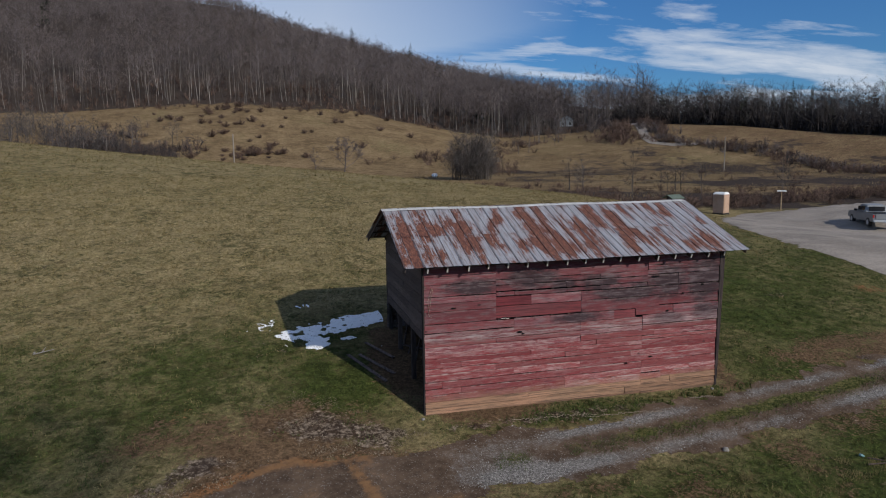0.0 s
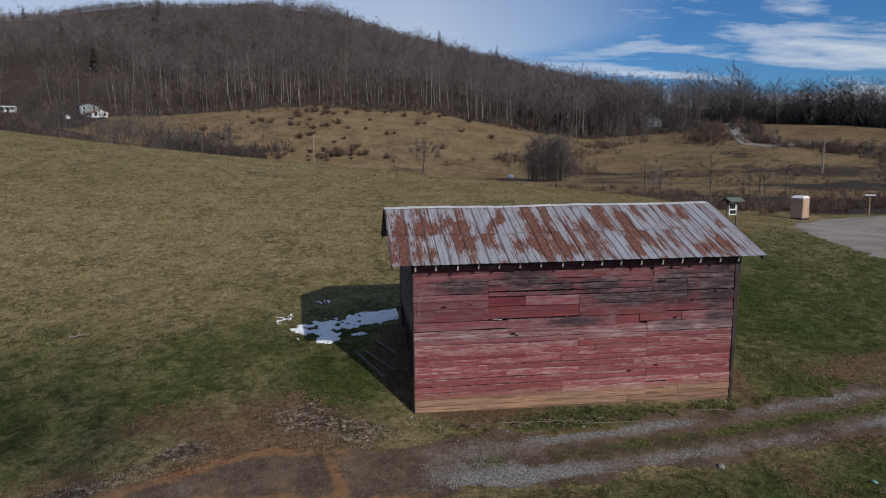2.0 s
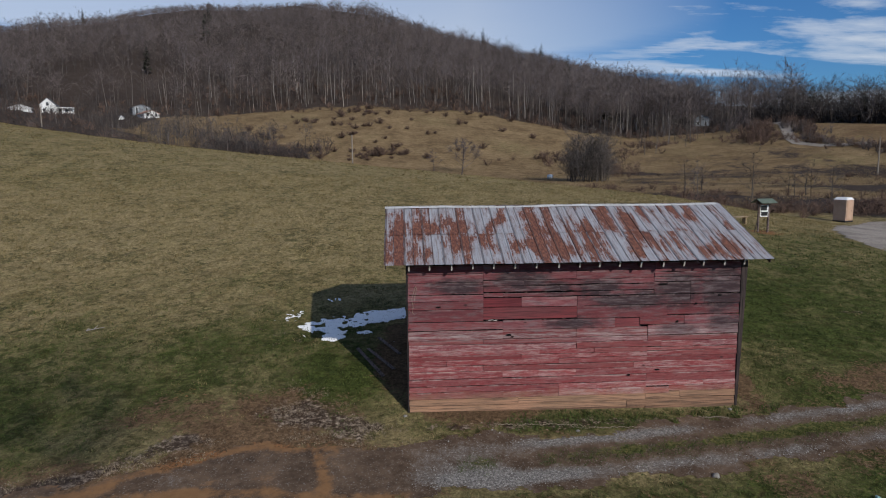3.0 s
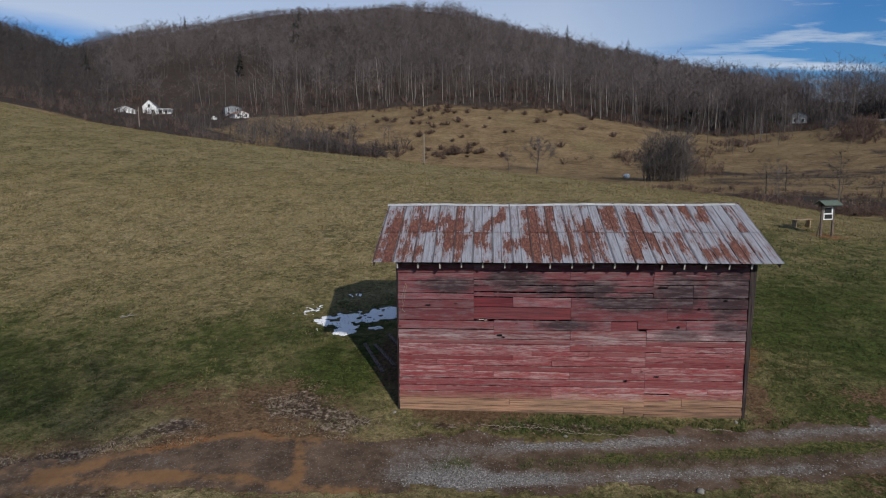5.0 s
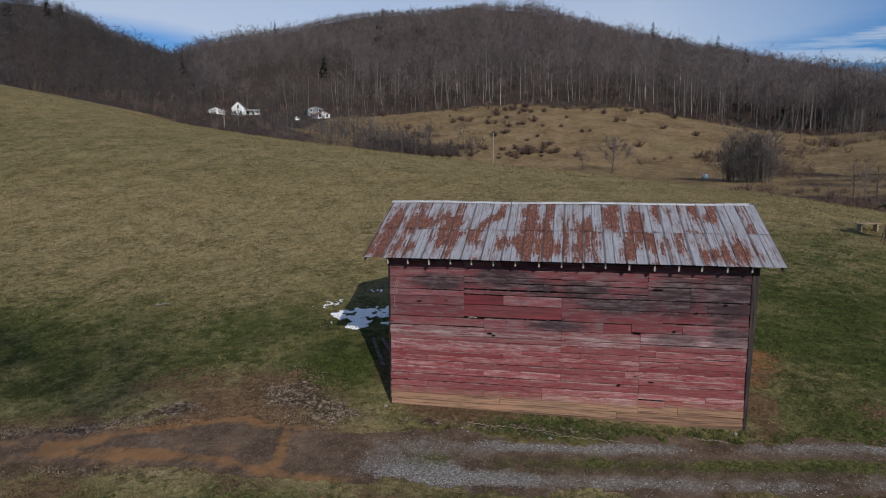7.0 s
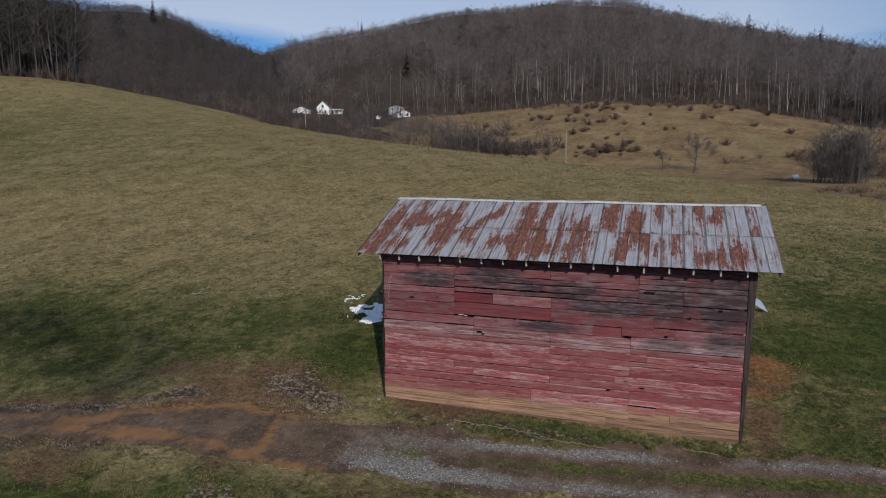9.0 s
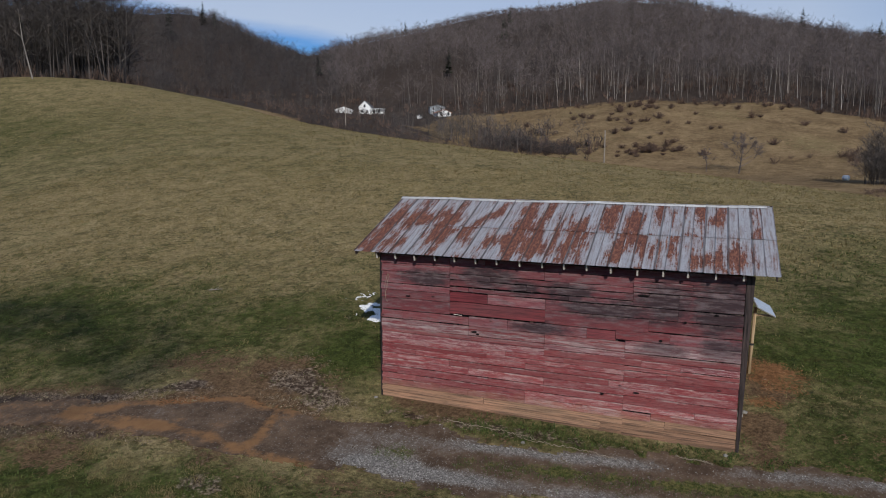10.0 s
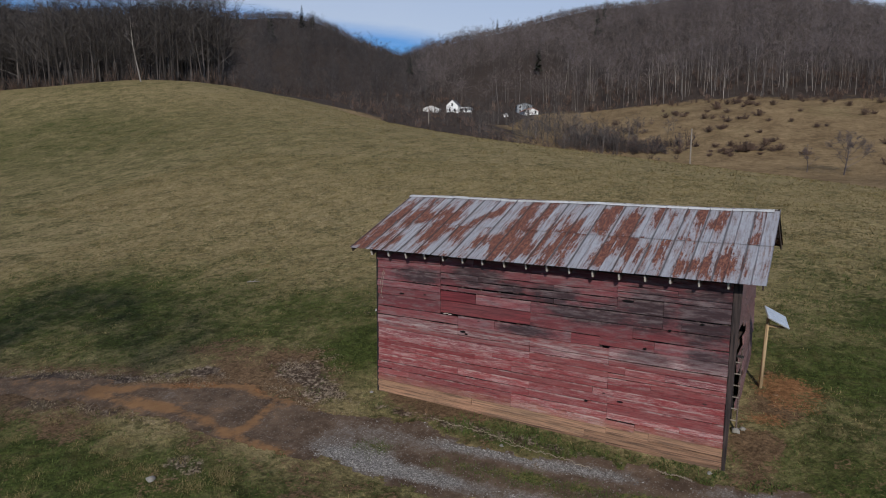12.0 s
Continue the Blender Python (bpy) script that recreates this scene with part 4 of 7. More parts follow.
rng = np.random.default_rng(11)
far_trees = [far_tree(rng, rng.uniform(12, 18), rng.uniform(3.4, 4.8), 9, 14, rng.uniform(0.05, 0.08), rng.uniform(0.22, 0.38), 0.075) for _ in range(16)]
tall_trees = [far_tree(rng, rng.uniform(13, 20), rng.uniform(3.4, 4.8), 9, 14, rng.uniform(0.06, 0.10), rng.uniform(0.34, 0.5), 0.07) for _ in range(12)]
crown_trees = [far_tree(rng, rng.uniform(14, 20), rng.uniform(4.2, 6.0), 14, 17, rng.uniform(0.12, 0.18), rng.uniform(0.12, 0.26), 0.06) for _ in range(12)]
skyline_kinds = [far_tree(rng, rng.uniform(10, 15), rng.uniform(4.2, 5.4), 12, 9, 0.10, 0.0, 0.36, 0.6) for _ in range(10)]


def clear_of_houses(x, y):
    return (np.hypot((x + 128) / 34, (y - 318) / 30) > 1) & (np.hypot(x - 124, y - 256) > 9)


def woods(name, label, spots, kinds, leaf_mat, wood_mat):
    """A stand too large to count: twigs and stems as one joined object."""
    wv, wf = plant(spots, [k[0] for k in kinds], np.random.default_rng(5))
    fv, ff_ = plant(spots, [k[1] for k in kinds], np.random.default_rng(5))
    me = mesh_from(name, np.concatenate([wv, fv]), np.concatenate([wf, ff_ + len(wv)]), wood_mat)
    me.materials.append(leaf_mat)
    me.polygons.foreach_set("material_index", np.repeat([0, 1], [len(wf), len(ff_)]).astype(np.int32))
    shade_ = np.random.default_rng(6).uniform(-0.45, 0.55, len(spots))
    pick_ = np.random.default_rng(5)
    which = [(pick_.integers(len(kinds)), pick_.uniform())[0] for _ in spots]
    tint = np.concatenate([np.repeat(shade_, [len(kinds[k][j][0]) for k in which]) for j in (0, 1)])
    me.attributes.new("tint", "FLOAT", "POINT").data.foreach_set("value", tint.astype(np.float32))
    return tagged(new(name, me), label, "woods", kind="stuff")


EDGE_LIMB = bark("brown_twigs", (0.044, 0.038, 0.036), (0.110, 0.095, 0.090))
STEM = bark("grey_stems", (0.055, 0.047, 0.043), (0.135, 0.116, 0.104))
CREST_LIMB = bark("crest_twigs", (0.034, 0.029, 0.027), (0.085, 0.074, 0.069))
woods("hill_woods", "grey-brown leafless hardwoods covering the hillside", scatter(rng, 2600, -31, 24, 0.12, 0.64, clear_of_houses), far_trees, LIMB, STEM)
woods("foot_woods", "tall straight leafless hardwoods along the foot of the hill", scatter(rng, 900, -31, 24, 0.0, 0.26, clear_of_houses), tall_trees, LIMB, STEM)
# darker twigs here carry the shade that lies over the far slopes
woods("valley_woods", "leafless hardwoods on the far valley slopes, shade painted into their colour", scatter(rng, 1350, -64, -30, 0.0, 0.62, clear_of_houses), far_trees, HILL_LIMB, HILL_LIMB)
pines = [conifer(rng, rng.uniform(14, 19), rng.uniform(3.0, 4.2)) for _ in range(4)]
woods("pine_stand", "dark green pines among the leafless trees", np.concatenate([scatter(rng, 26, 30, 56, 0.02, 0.3) * (1, 1, 0.8), scatter(rng, 26, -50, 20, 0.1, 1.0)]), pines, NEEDLE, STEM)
ridge_trees = [far_tree(rng, rng.uniform(11, 15), rng.uniform(3.8, 5.0), 9, 12, 0.09, 0.04, 0.16, 0.7) for _ in range(10)]
woods("ridge_woods", "leafless trees crowding the skyline of the hills", scatter(rng, 1600, -32, 25, 0.50, 1.05), ridge_trees, LIMB, STEM)
woods("skyline_trees", "close-set leafless trees on the hill's crest", scatter(rng, 2000, -60, 22, 0.88, 1.005), skyline_kinds, LIMB, STEM)
woods("far_ridge_woods", "leafless trees on the far ridge, shade painted into their colour", scatter(rng, 800, -66, -32, 0.50, 1.05), ridge_trees, HILL_LIMB, HILL_LIMB)
woods("field_edge_woods", "dark leafless trees along the far field's upper edge", scatter(rng, 620, 30, 57, 0.02, 0.40) * (1, 1, 0.78), crown_trees, EDGE_LIMB, EDGE_LIMB)


def off_the_house(x, y):
    r, b = polar(x, y)
    return (np.abs(b - 24.6) > 0.7) | (r > 275)


corner_spots = scatter(rng, 170, 12, 31, 0.0, 0.30, off_the_house)
corner_spots[:, 2] *= 1.12
corner_spots = np.concatenate([corner_spots, scatter(rng, 210, 17, 32, 0.15, 0.8)])
woods("lane_trees", "tall leafless trees beside the lane", corner_spots, crown_trees, LIMB, STEM)
pale_stems = [far_tree(rng, rng.uniform(16, 21), rng.uniform(2.2, 3.2), 7, 8, rng.uniform(0.08, 0.12), 0.45, 0.07) for _ in range(6)]
woods("pale_trees", "pale-barked bare trees at the edge of the woods", scatter(rng, 150, -24, 22, 0.0, 0.10, clear_of_houses), pale_stems, LIMB, PALE_BARK)
# the wood on the crest of the pasture


def crest_edge(a):
    """Where that wood begins, as a distance from the yard by bearing."""
    return np.interp(np.degrees(a), (-92, -63.5, -60, -58, -54.5, -48), (300, 231, 206, 195, 184, 178))


n_ = 840
ang_ = np.radians(rng.uniform(-92, -48.0, n_))
far_ = crest_edge(ang_) + 62 * rng.uniform(0, 1, n_) ** 1.4
crest_spots = np.stack([16 + far_ * np.sin(ang_), 2 + far_ * np.cos(ang_), rng.uniform(1.1, 1.7, n_)], 1)
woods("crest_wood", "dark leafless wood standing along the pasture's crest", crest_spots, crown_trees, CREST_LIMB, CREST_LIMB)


def thicket_piece(rng, tall, spread, stems, twigs, width):
    """A multi-stemmed bare shrub."""
    wood_, fine_ = Sticks(), Sticks()
    for k in range(stems):
        ang, lean_ = rng.uniform(0, 6.283), rng.uniform(0.1, 1.0)
        a = np.array([math.cos(ang), math.sin(ang), 0]) * spread * 0.25 * rng.uniform(0, 1) + (0, 0, -0.1)
        b = a + np.array([math.cos(ang) * lean_ * spread, math.sin(ang) * lean_ * spread, tall * rng.uniform(0.55, 1.0) * (1.15 - 0.45 * lean_)])
        wood_.stick(a, b, width * 0.6, width * 0.15)
        for _ in range(twigs):
            p = a + (b - a) * rng.uniform(0.15, 1.0)
            d = rng.normal(0, 1, 3) + (0, 0, 0.7)
            w_ = rng.normal(0, 1, 3)
            fine_.sliver(p, p + d / np.linalg.norm(d) * tall * rng.uniform(0.15, 0.4), width, w_ / np.linalg.norm(w_))
    return wood_.arrays(), fine_.arrays()


brush_kinds = [thicket_piece(rng, rng.uniform(1.8, 3.2), rng.uniform(1.2, 2.0), 9, 9, 0.09) for _ in range(8)]
ang_ = np.radians(rng.uniform(-90, -47.0, 260))
far_ = crest_edge(ang_) - 2 + 12 * rng.uniform(0, 1, 260)
woods("crest_brush", "dark undergrowth at the edge of the crest wood", np.stack([16 + far_ * np.sin(ang_), 2 + far_ * np.cos(ang_), rng.uniform(0.6, 1.7, 260)], 1), brush_kinds, DARK_LIMB, BROWN_TWIG)


def along(rng, points, count, spread, low=0.6, high=1.3):
    """Places scattered along a line of x, y points."""
    pts = np.array(points, float)
    leg = np.append(0, np.cumsum(np.hypot(*np.diff(pts, axis=0).T)))
    q = rng.uniform(0, leg[-1], count)
    x, y = np.interp(q, leg, pts[:, 0]) + rng.normal(0, spread, count), np.interp(q, leg, pts[:, 1]) + rng.normal(0, spread, count)
    return np.stack([x, y, rng.uniform(low, high, count)], 1)


woods("wood_edge_brush", "reddish brown undergrowth along the foot of the woods", scatter(rng, 1150, -62, 26, -0.02, 0.14, clear_of_houses), brush_kinds, BROWN_TWIG, BROWN_TWIG)
fine_brush = [thicket_piece(rng, rng.uniform(1.2, 2.4), rng.uniform(1.3, 2.2), 12, 15, 0.05) for _ in range(8)]
woods("creek_brush", "dark tangled brush along the creek", np.concatenate([along(rng, ((33, 61), (42, 63), (52, 63.5), (66, 66), (84, 68)), 200, 2.2, 0.45, 1.0), along(rng, ((38, 112), (46, 96), (58, 84), (74, 76), (105, 74)), 110, 4.0, 0.3, 0.8), along(rng, ((52, 126), (75, 116), (105, 104)), 40, 7, 0.2, 0.6), along(rng, ((60, 148), (90, 140), (125, 120)), 40, 7, 0.3, 0.8), along(rng, ((40, 185), (70, 205), (100, 225)), 90, 5, 0.8, 1.8)]), fine_brush, BROWN_TWIG, BROWN_TWIG)
woods("field_edge_brush", "dark undergrowth at the foot of the field-edge trees", np.concatenate([scatter(rng, 420, 28, 57, 0.01, 0.22), scatter(rng, 60, 28, 57, 0.0, 0.02)]) * (1, 1, 2.7), brush_kinds, DARK_LIMB, DARK_LIMB)
woods("lane_brush", "dark brown brush crowding the lane", np.concatenate([along(rng, ((125, 184), (130, 200), (138, 220)), 60, 1.6, 0.6, 1.3), along(rng, ((112, 192), (118, 202), (128, 222)), 80, 2.2, 0.7, 1.5)]), brush_kinds, BROWN_TWIG, BROWN_TWIG)
woods("hedge_brush", "grey-brown hedgerow between meadow and field", np.concatenate([along(rng, ((132, 212), (124, 180), (134, 152), (128, 118), (132, 90)), 170, 2.2, 0.5, 1.1), along(rng, ((120, 218), (128, 236), (136, 250)), 60, 3, 0.9, 1.8)]), brush_kinds, LIMB, STEM)
def clumped(p):
    """Thins places into clumps of uneven height."""
    q = patchy(p[:, 0], p[:, 1], 11, 41) + 0.5 * patchy(p[:, 0], p[:, 1], 5, 42)
    p = p[q > -0.25]
    p[:, 2] *= 0.75 + 0.55 * np.clip(q[q > -0.25], -0.5, 1.0)
    return p


woods("hillside_brush", "dark leafless saplings and brush at the foot of the hill", clumped(np.concatenate([along(rng, ((-80, 222), (-62, 220), (-42, 208), (-30, 198)), 220, 8, 0.35, 1.5), along(rng, ((-160, 185), (-110, 190), (-75, 185), (-48, 178)), 470, 19, 0.35, 1.3), along(rng, ((-110, 152), (-80, 150), (-58, 148), (-40, 142)), 260, 9, 0.35, 1.1), along(rng, ((-45, 232), (-30, 222)), 60, 5, 0.5, 1.0), along(rng, ((-56, 206), (-38, 204), (-19, 200)), 190, 4, 0.6, 1.5)])), brush_kinds, HILL_LIMB, BROWN_TWIG)
small_trees = [far_tree(rng, rng.uniform(6, 9), rng.uniform(1.8, 2.7), 10, 16, 0.09, 0.16, 0.05) for _ in range(6)]
woods("valley_saplings", "thin grey saplings in the valley brush", np.concatenate([along(rng, ((-150, 232), (-95, 222)), 50, 10, 0.25, 0.55), along(rng, ((-88, 224), (-66, 216), (-42, 200)), 190, 9, 0.35, 1.35), along(rng, ((-125, 178), (-90, 176), (-60, 170)), 60, 12, 0.3, 0.75), along(rng, ((45, 100), (56, 80), (75, 68)), 10, 4, 0.5, 0.9), along(rng, ((70, 200), (100, 232), (140, 262)), 40, 8, 0.8, 1.5)]), small_trees, EDGE_LIMB, STEM)

hedge_rng = np.random.default_rng(77)
woods("hedge_brush", "dark brown brush filling the hedgerow", along(hedge_rng, ((112, 214), (124, 180), (134, 152), (128, 118), (132, 90)), 260, 2.6, 0.6, 1.5), fine_brush, BROWN_TWIG, BROWN_TWIG)
woods("hillfoot_thicket", "dark rounded thickets at the foot of the tawny hill", np.concatenate([along(hedge_rng, ((-53, 206), (-42, 204)), 70, 2.2, 1.2, 2.6), along(hedge_rng, ((-38, 201), (-24, 199)), 60, 1.8, 0.9, 1.9)]), fine_brush, HILL_LIMB, BROWN_TWIG)

# ---- grass that stands up from the turf ----


def blades(rng, x, y, tall, per, width, spread):
    """Triangular blades in tufts at x, y."""
    n = len(x)
    bx, by = np.repeat(x, per) + rng.normal(0, spread, n * per), np.repeat(y, per) + rng.normal(0, spread, n * per)
    z = land(bx, by) - 0.02
    h = np.repeat(tall, per) * rng.uniform(0.6, 1.2, n * per)
    a, lean_ = rng.uniform(0, 6.283, n * per), rng.uniform(0.2, 1.6, n * per) * h
    sx, sy = np.cos(a + 1.57) * width / 2, np.sin(a + 1.57) * width / 2
    v = np.stack([np.stack([bx - sx, by - sy, z], 1), np.stack([bx + sx, by + sy, z], 1), np.stack([bx + np.cos(a) * lean_, by + np.sin(a) * lean_, z + h], 1)], 1).reshape(-1, 3)
    return v, np.arange(len(v)).reshape(-1, 3)


def open_turf(x, y):
    """Where grass may stand: off the track, the lot, the barn and, mostly, the bare clay."""
    barn_ = (x > 4.3) & (x < 14.7) & (y > 18.45) & (y < 24.8)
    return ~barn_ & (track_inside(x, y) < -0.05) & (lot_inside(x, y) < -0.2)


def tufts(name, label, mat_, boxes, green):
    vs, fs, n = [], [], 0
    for x0, x1, y0, y1, count, tall, per, width, spread in boxes:
        x, y = rng.uniform(x0, x1, count), rng.uniform(y0, y1, count)
        clay, orange, pale = soil_masks(x, y)
        lush = cover_masks(x, y)[2] + 0.35 * wave(x, y, 7.0, 1.0) + 0.25 * wave(x, y, 2.3, 4.0)
        pick = open_turf(x, y) & (rng.uniform(0, 1, count) > 1.25 * np.maximum(clay, orange)) & (tawny_free(x, y))
        pick &= (lush + rng.normal(0, 0.15, count) > 0.45) if green else (lush + rng.normal(0, 0.2, count) < 0.62)
        x, y = x[pick], y[pick]
        v, f = blades(rng, x, y, tall * rng.uniform(0.6, 1.3, len(x)), per, width, spread)
        vs.append(v)
        fs.append(f + n)
        n += len(v)
    return tagged(new(name, mesh_from(name, np.concatenate(vs), np.concatenate(fs), mat_)), label, "grass", kind="stuff")


def tawny_free(x, y):
    return cover_masks(x, y)[1] < 0.5


NEAR, MIDDLE, FAR = (-26, 36, 8, 32), (-45, 42, 32, 58), (-100, 40, 58, 122)
tufts("straw_grass", "dry straw-coloured pasture grass in tussocks", GRASS, [(*NEAR, 34000, 0.085, 6, 0.028, 0.09), (*MIDDLE, 20000, 0.12, 5, 0.05, 0.16), (*FAR, 12000, 0.13, 5, 0.11, 0.5)], False)
tufts("green_grass", "short green winter grass", GREEN_GRASS, [(*NEAR, 40000, 0.085, 6, 0.030, 0.09), (*MIDDLE, 14000, 0.11, 5, 0.05, 0.16), (7.2, 16.0, 17.3, 18.45, 900, 0.10, 6, 0.04, 0.06)], True)


# bleached tufts beside the yard's bare earth, and weeds on the track's crown
heart_x = np.concatenate([rng.normal(2.2, 1.0, 26), rng.uniform(-9.5, -0.5, 46), rng.normal(1.0, 0.6, 14), rng.uniform(-9, 1, 22)])
heart_y = np.concatenate([17.5 + rng.normal(0, 0.5, 26), np.zeros(46), rng.normal(19.2, 0.6, 14), np.zeros(22)])
heart_y[26:72] = track_mid(heart_x[26:72]) + 0.85 + np.abs(rng.normal(0, 0.4, 46))
heart_y[86:] = track_mid(heart_x[86:]) - 0.85 - np.abs(rng.normal(0, 0.35, 22))
dead_x, dead_y = np.repeat(heart_x, 14) + rng.normal(0, 0.22, 14 * 108), np.repeat(heart_y, 14) + rng.normal(0, 0.12, 14 * 108)
keep_ = open_turf(dead_x, dead_y)
v_, f_ = blades(rng, dead_x[keep_], dead_y[keep_], 0.045 * rng.uniform(0.6, 1.4, keep_.sum()), 6, 0.05, 0.06)
tagged(new("dead_grass", mesh_from("dead_grass", v_, f_, DEAD_GRASS)), "bleached dead grass tufts beside bare earth", "grass", kind="stuff")
crown_x = rng.uniform(5.6, 26, 2600)
crown_y = track_mid(crown_x) - 0.05 + rng.normal(0, 0.20, 2600)
keep_ = patchy(crown_x, crown_y, 1.8, 9) > -0.35
v_, f_ = blades(rng, crown_x[keep_], crown_y[keep_], 0.07 * rng.uniform(0.6, 1.3, keep_.sum()), 6, 0.03, 0.07)
v_[:, 2] += 0.02
tagged(new("track_weeds", mesh_from("track_weeds", v_, f_, GREEN_GRASS)), "green-brown weeds on the crown of the track", "grass", kind="stuff")


# loose stone chips in the ruts
chip_x, chip_y = rng.uniform(3.5, 24, 26000), rng.uniform(14.0, 19.0, 26000)
keep_ = (track_inside(chip_x, chip_y) > 0.05) & (track_masks(chip_x, chip_y)[0] + rng.normal(0, 0.18, 26000) > 0.62)
chip_x, chip_y = chip_x[keep_], chip_y[keep_]
chip_s, chip_a = rng.uniform(0.012, 0.034, len(chip_x)), rng.uniform(0, 6.283, len(chip_x))
ring_ = chip_a[:, None] + np.array([0, 1.7, 3.2, 4.9])
chip_z = land(chip_x, chip_y) + 0.03
base_ = np.stack([chip_x[:, None] + np.cos(ring_) * chip_s[:, None], chip_y[:, None] + np.sin(ring_) * chip_s[:, None], np.repeat(chip_z[:, None] - 0.01, 4, 1)], -1)
peak_ = np.stack([chip_x + chip_s * 0.2, chip_y, chip_z + chip_s * 0.7], -1)[:, None]
first_ = (np.arange(len(chip_x)) * 5)[:, None, None]
faces_ = first_ + np.array([[0, 1, 4], [1, 2, 4], [2, 3, 4], [3, 0, 4]])
CHIP = bark("grey_stone_chips", (0.06, 0.055, 0.052), (0.34, 0.32, 0.295))
tagged(new("gravel_chips", mesh_from("gravel_chips", np.concatenate([base_, peak_], 1).reshape(-1, 3), faces_.reshape(-1, 3), CHIP)), "loose grey stone chips in the ruts of the track", "gravel", kind="stuff")

# rank dead grass standing in the wet meadow
meadow_x, meadow_y = rng.uniform(34, 126, 11000), rng.uniform(70, 200, 11000)
keep_ = (lot_inside(meadow_x, meadow_y) < -1) & (patchy(meadow_x, meadow_y * 2.6, 14, 51) + 0.6 * patchy(meadow_x, meadow_y * 2, 5, 52) > 0.05) & (cover_masks(meadow_x, meadow_y)[1] > 0.4)
v_, f_ = blades(rng, meadow_x[keep_], meadow_y[keep_], 0.30 * rng.uniform(0.5, 1.3, keep_.sum()), 6, 0.08, 0.8)
tagged(new("meadow_grass", mesh_from("meadow_grass", v_, f_, MEADOW_STRAW)), "pale dead grass standing in the wet meadow", "grass", kind="stuff")

# ---- helpers for things ----
def part(name, bm, mat_, parent=None, label="", smooth_=False):
    me = bpy.data.meshes.new(name)
    bm.normal_update()
    bm.to_mesh(me)
    bm.free()
    if mat_:
        me.materials.append(mat_)
    if smooth_:
        for p in me.polygons:
            p.use_smooth = True
    ob = new(name, me)
    if parent:
        ob.parent = parent
    if label:
        ob["label"] = label
    return ob


def box(bm, x0, x1, y0, y1, z0, z1, m=None, bevel=0.0):
    """Adds a box, with softened edges where bevel is given."""
    made = bmesh.ops.create_cube(bm, size=1.0)["verts"]
    bmesh.ops.scale(bm, vec=(x1 - x0, y1 - y0, z1 - z0), verts=made)
    bmesh.ops.translate(bm, vec=((x0 + x1) / 2, (y0 + y1) / 2, (z0 + z1) / 2), verts=made)
    if bevel:
        edges = list({e for v in made for e in v.link_edges})
        made = bmesh.ops.bevel(bm, geom=edges, offset=bevel, segments=1, affect="EDGES")["verts"]
    if m is not None:
        bmesh.ops.transform(bm, matrix=m, verts=made)
    return made


def box_part(name, dims, mat_, parent, label="", m=None, bevel=0.0):
    bm = bmesh.new()
    box(bm, *dims, m, bevel)
    return part(name, bm, mat_, parent, label)


def rod(bm, a, b, ra, rb=None, sides=8):
    """Adds a round bar from a to b."""
    a, b = Vector(a), Vector(b)
    d = b - a
    m = Matrix.Translation((a + b) / 2) @ d.to_track_quat("Z", "Y").to_matrix().to_4x4()
    bmesh.ops.create_cone(bm, cap_ends=True, segments=sides, radius1=ra, radius2=ra if rb is None else rb, depth=d.length, matrix=m)


def rod_part(name, a, b, ra, mat_, parent, rb=None, sides=8, label=""):
    bm = bmesh.new()
    rod(bm, a, b, ra, rb, sides)
    return part(name, bm, mat_, parent, label)


def empty(name, at=(0, 0, 0), turn=0.0):
    ob = new(name)
    ob.matrix_world = pose(*at, 0, 0, turn)
    return ob


# ---- the barn ----
BX0, BX1, BY0, BY1 = 4.38, 14.63, 18.52, 24.75
EAVE_Y, EAVE_Z, RIDGE_Y, RIDGE_Z, BACK_Y, BACK_Z = 18.02, 4.71, 21.55, 6.12, 25.1, 4.78
RX0, RX1 = 3.70, 15.32
dice = random.Random(4)


def roof_z(y):
    return EAVE_Z + (RIDGE_Z - EAVE_Z) * (y - EAVE_Y) / (RIDGE_Y - EAVE_Y) if y < RIDGE_Y else RIDGE_Z + (BACK_Z - RIDGE_Z) * (y - RIDGE_Y) / (BACK_Y - RIDGE_Y)


barn = tagged(empty("barn"), "weathered red board barn with a rusty tin roof standing in pasture", "barn")


def plank(x0, x1, z0, z1, thick, uneven=0.012):
    """A board in the x-z plane, front face at y = 0, with slightly crooked edges and ends."""
    bm = bmesh.new()
    n = max(2, min(5, int((x1 - x0) / 0.7) + 1))
    front = []
    tilt_ = dice.uniform(0.003, 0.016)
    out = dice.uniform(-0.020, 0.012)
    edge = bm.verts.layers.float.new("edge")
    for k in range(n + 1):
        x = x0 + (x1 - x0) * k / n
        lo, hi = z0 + dice.uniform(-1, 1) * uneven * 0.6, z1 + dice.uniform(-1.2, 0.4) * uneven
        bow = out + 0.008 * math.sin(k * 1.7 + x0)
        front.append([bm.verts.new((x, bow - tilt_, lo)), bm.verts.new((x, bow + tilt_, hi)), bm.verts.new((x, bow + thick + tilt_, hi)), bm.verts.new((x, bow + thick - tilt_, lo))])
        front[-1][1][edge] = front[-1][2][edge] = 1.0
    for a, b in zip(front, front[1:]):
        for k in range(4):
            bm.faces.new((a[k], b[k], b[(k + 1) % 4], a[(k + 1) % 4]))
    bm.faces.new(front[0])
    bm.faces.new(front[-1][::-1])
    bmesh.ops.recalc_face_normals(bm, faces=bm.faces)
    return bm


# front wall: rows of boards nailed to studs, butted at the studs
MOSS_RED = wood("dull_red_paint", (0.200, 0.042, 0.047), (0.155, 0.050, 0.054), (0.08, 0.025, 0.028), (0.6, 14, 20))
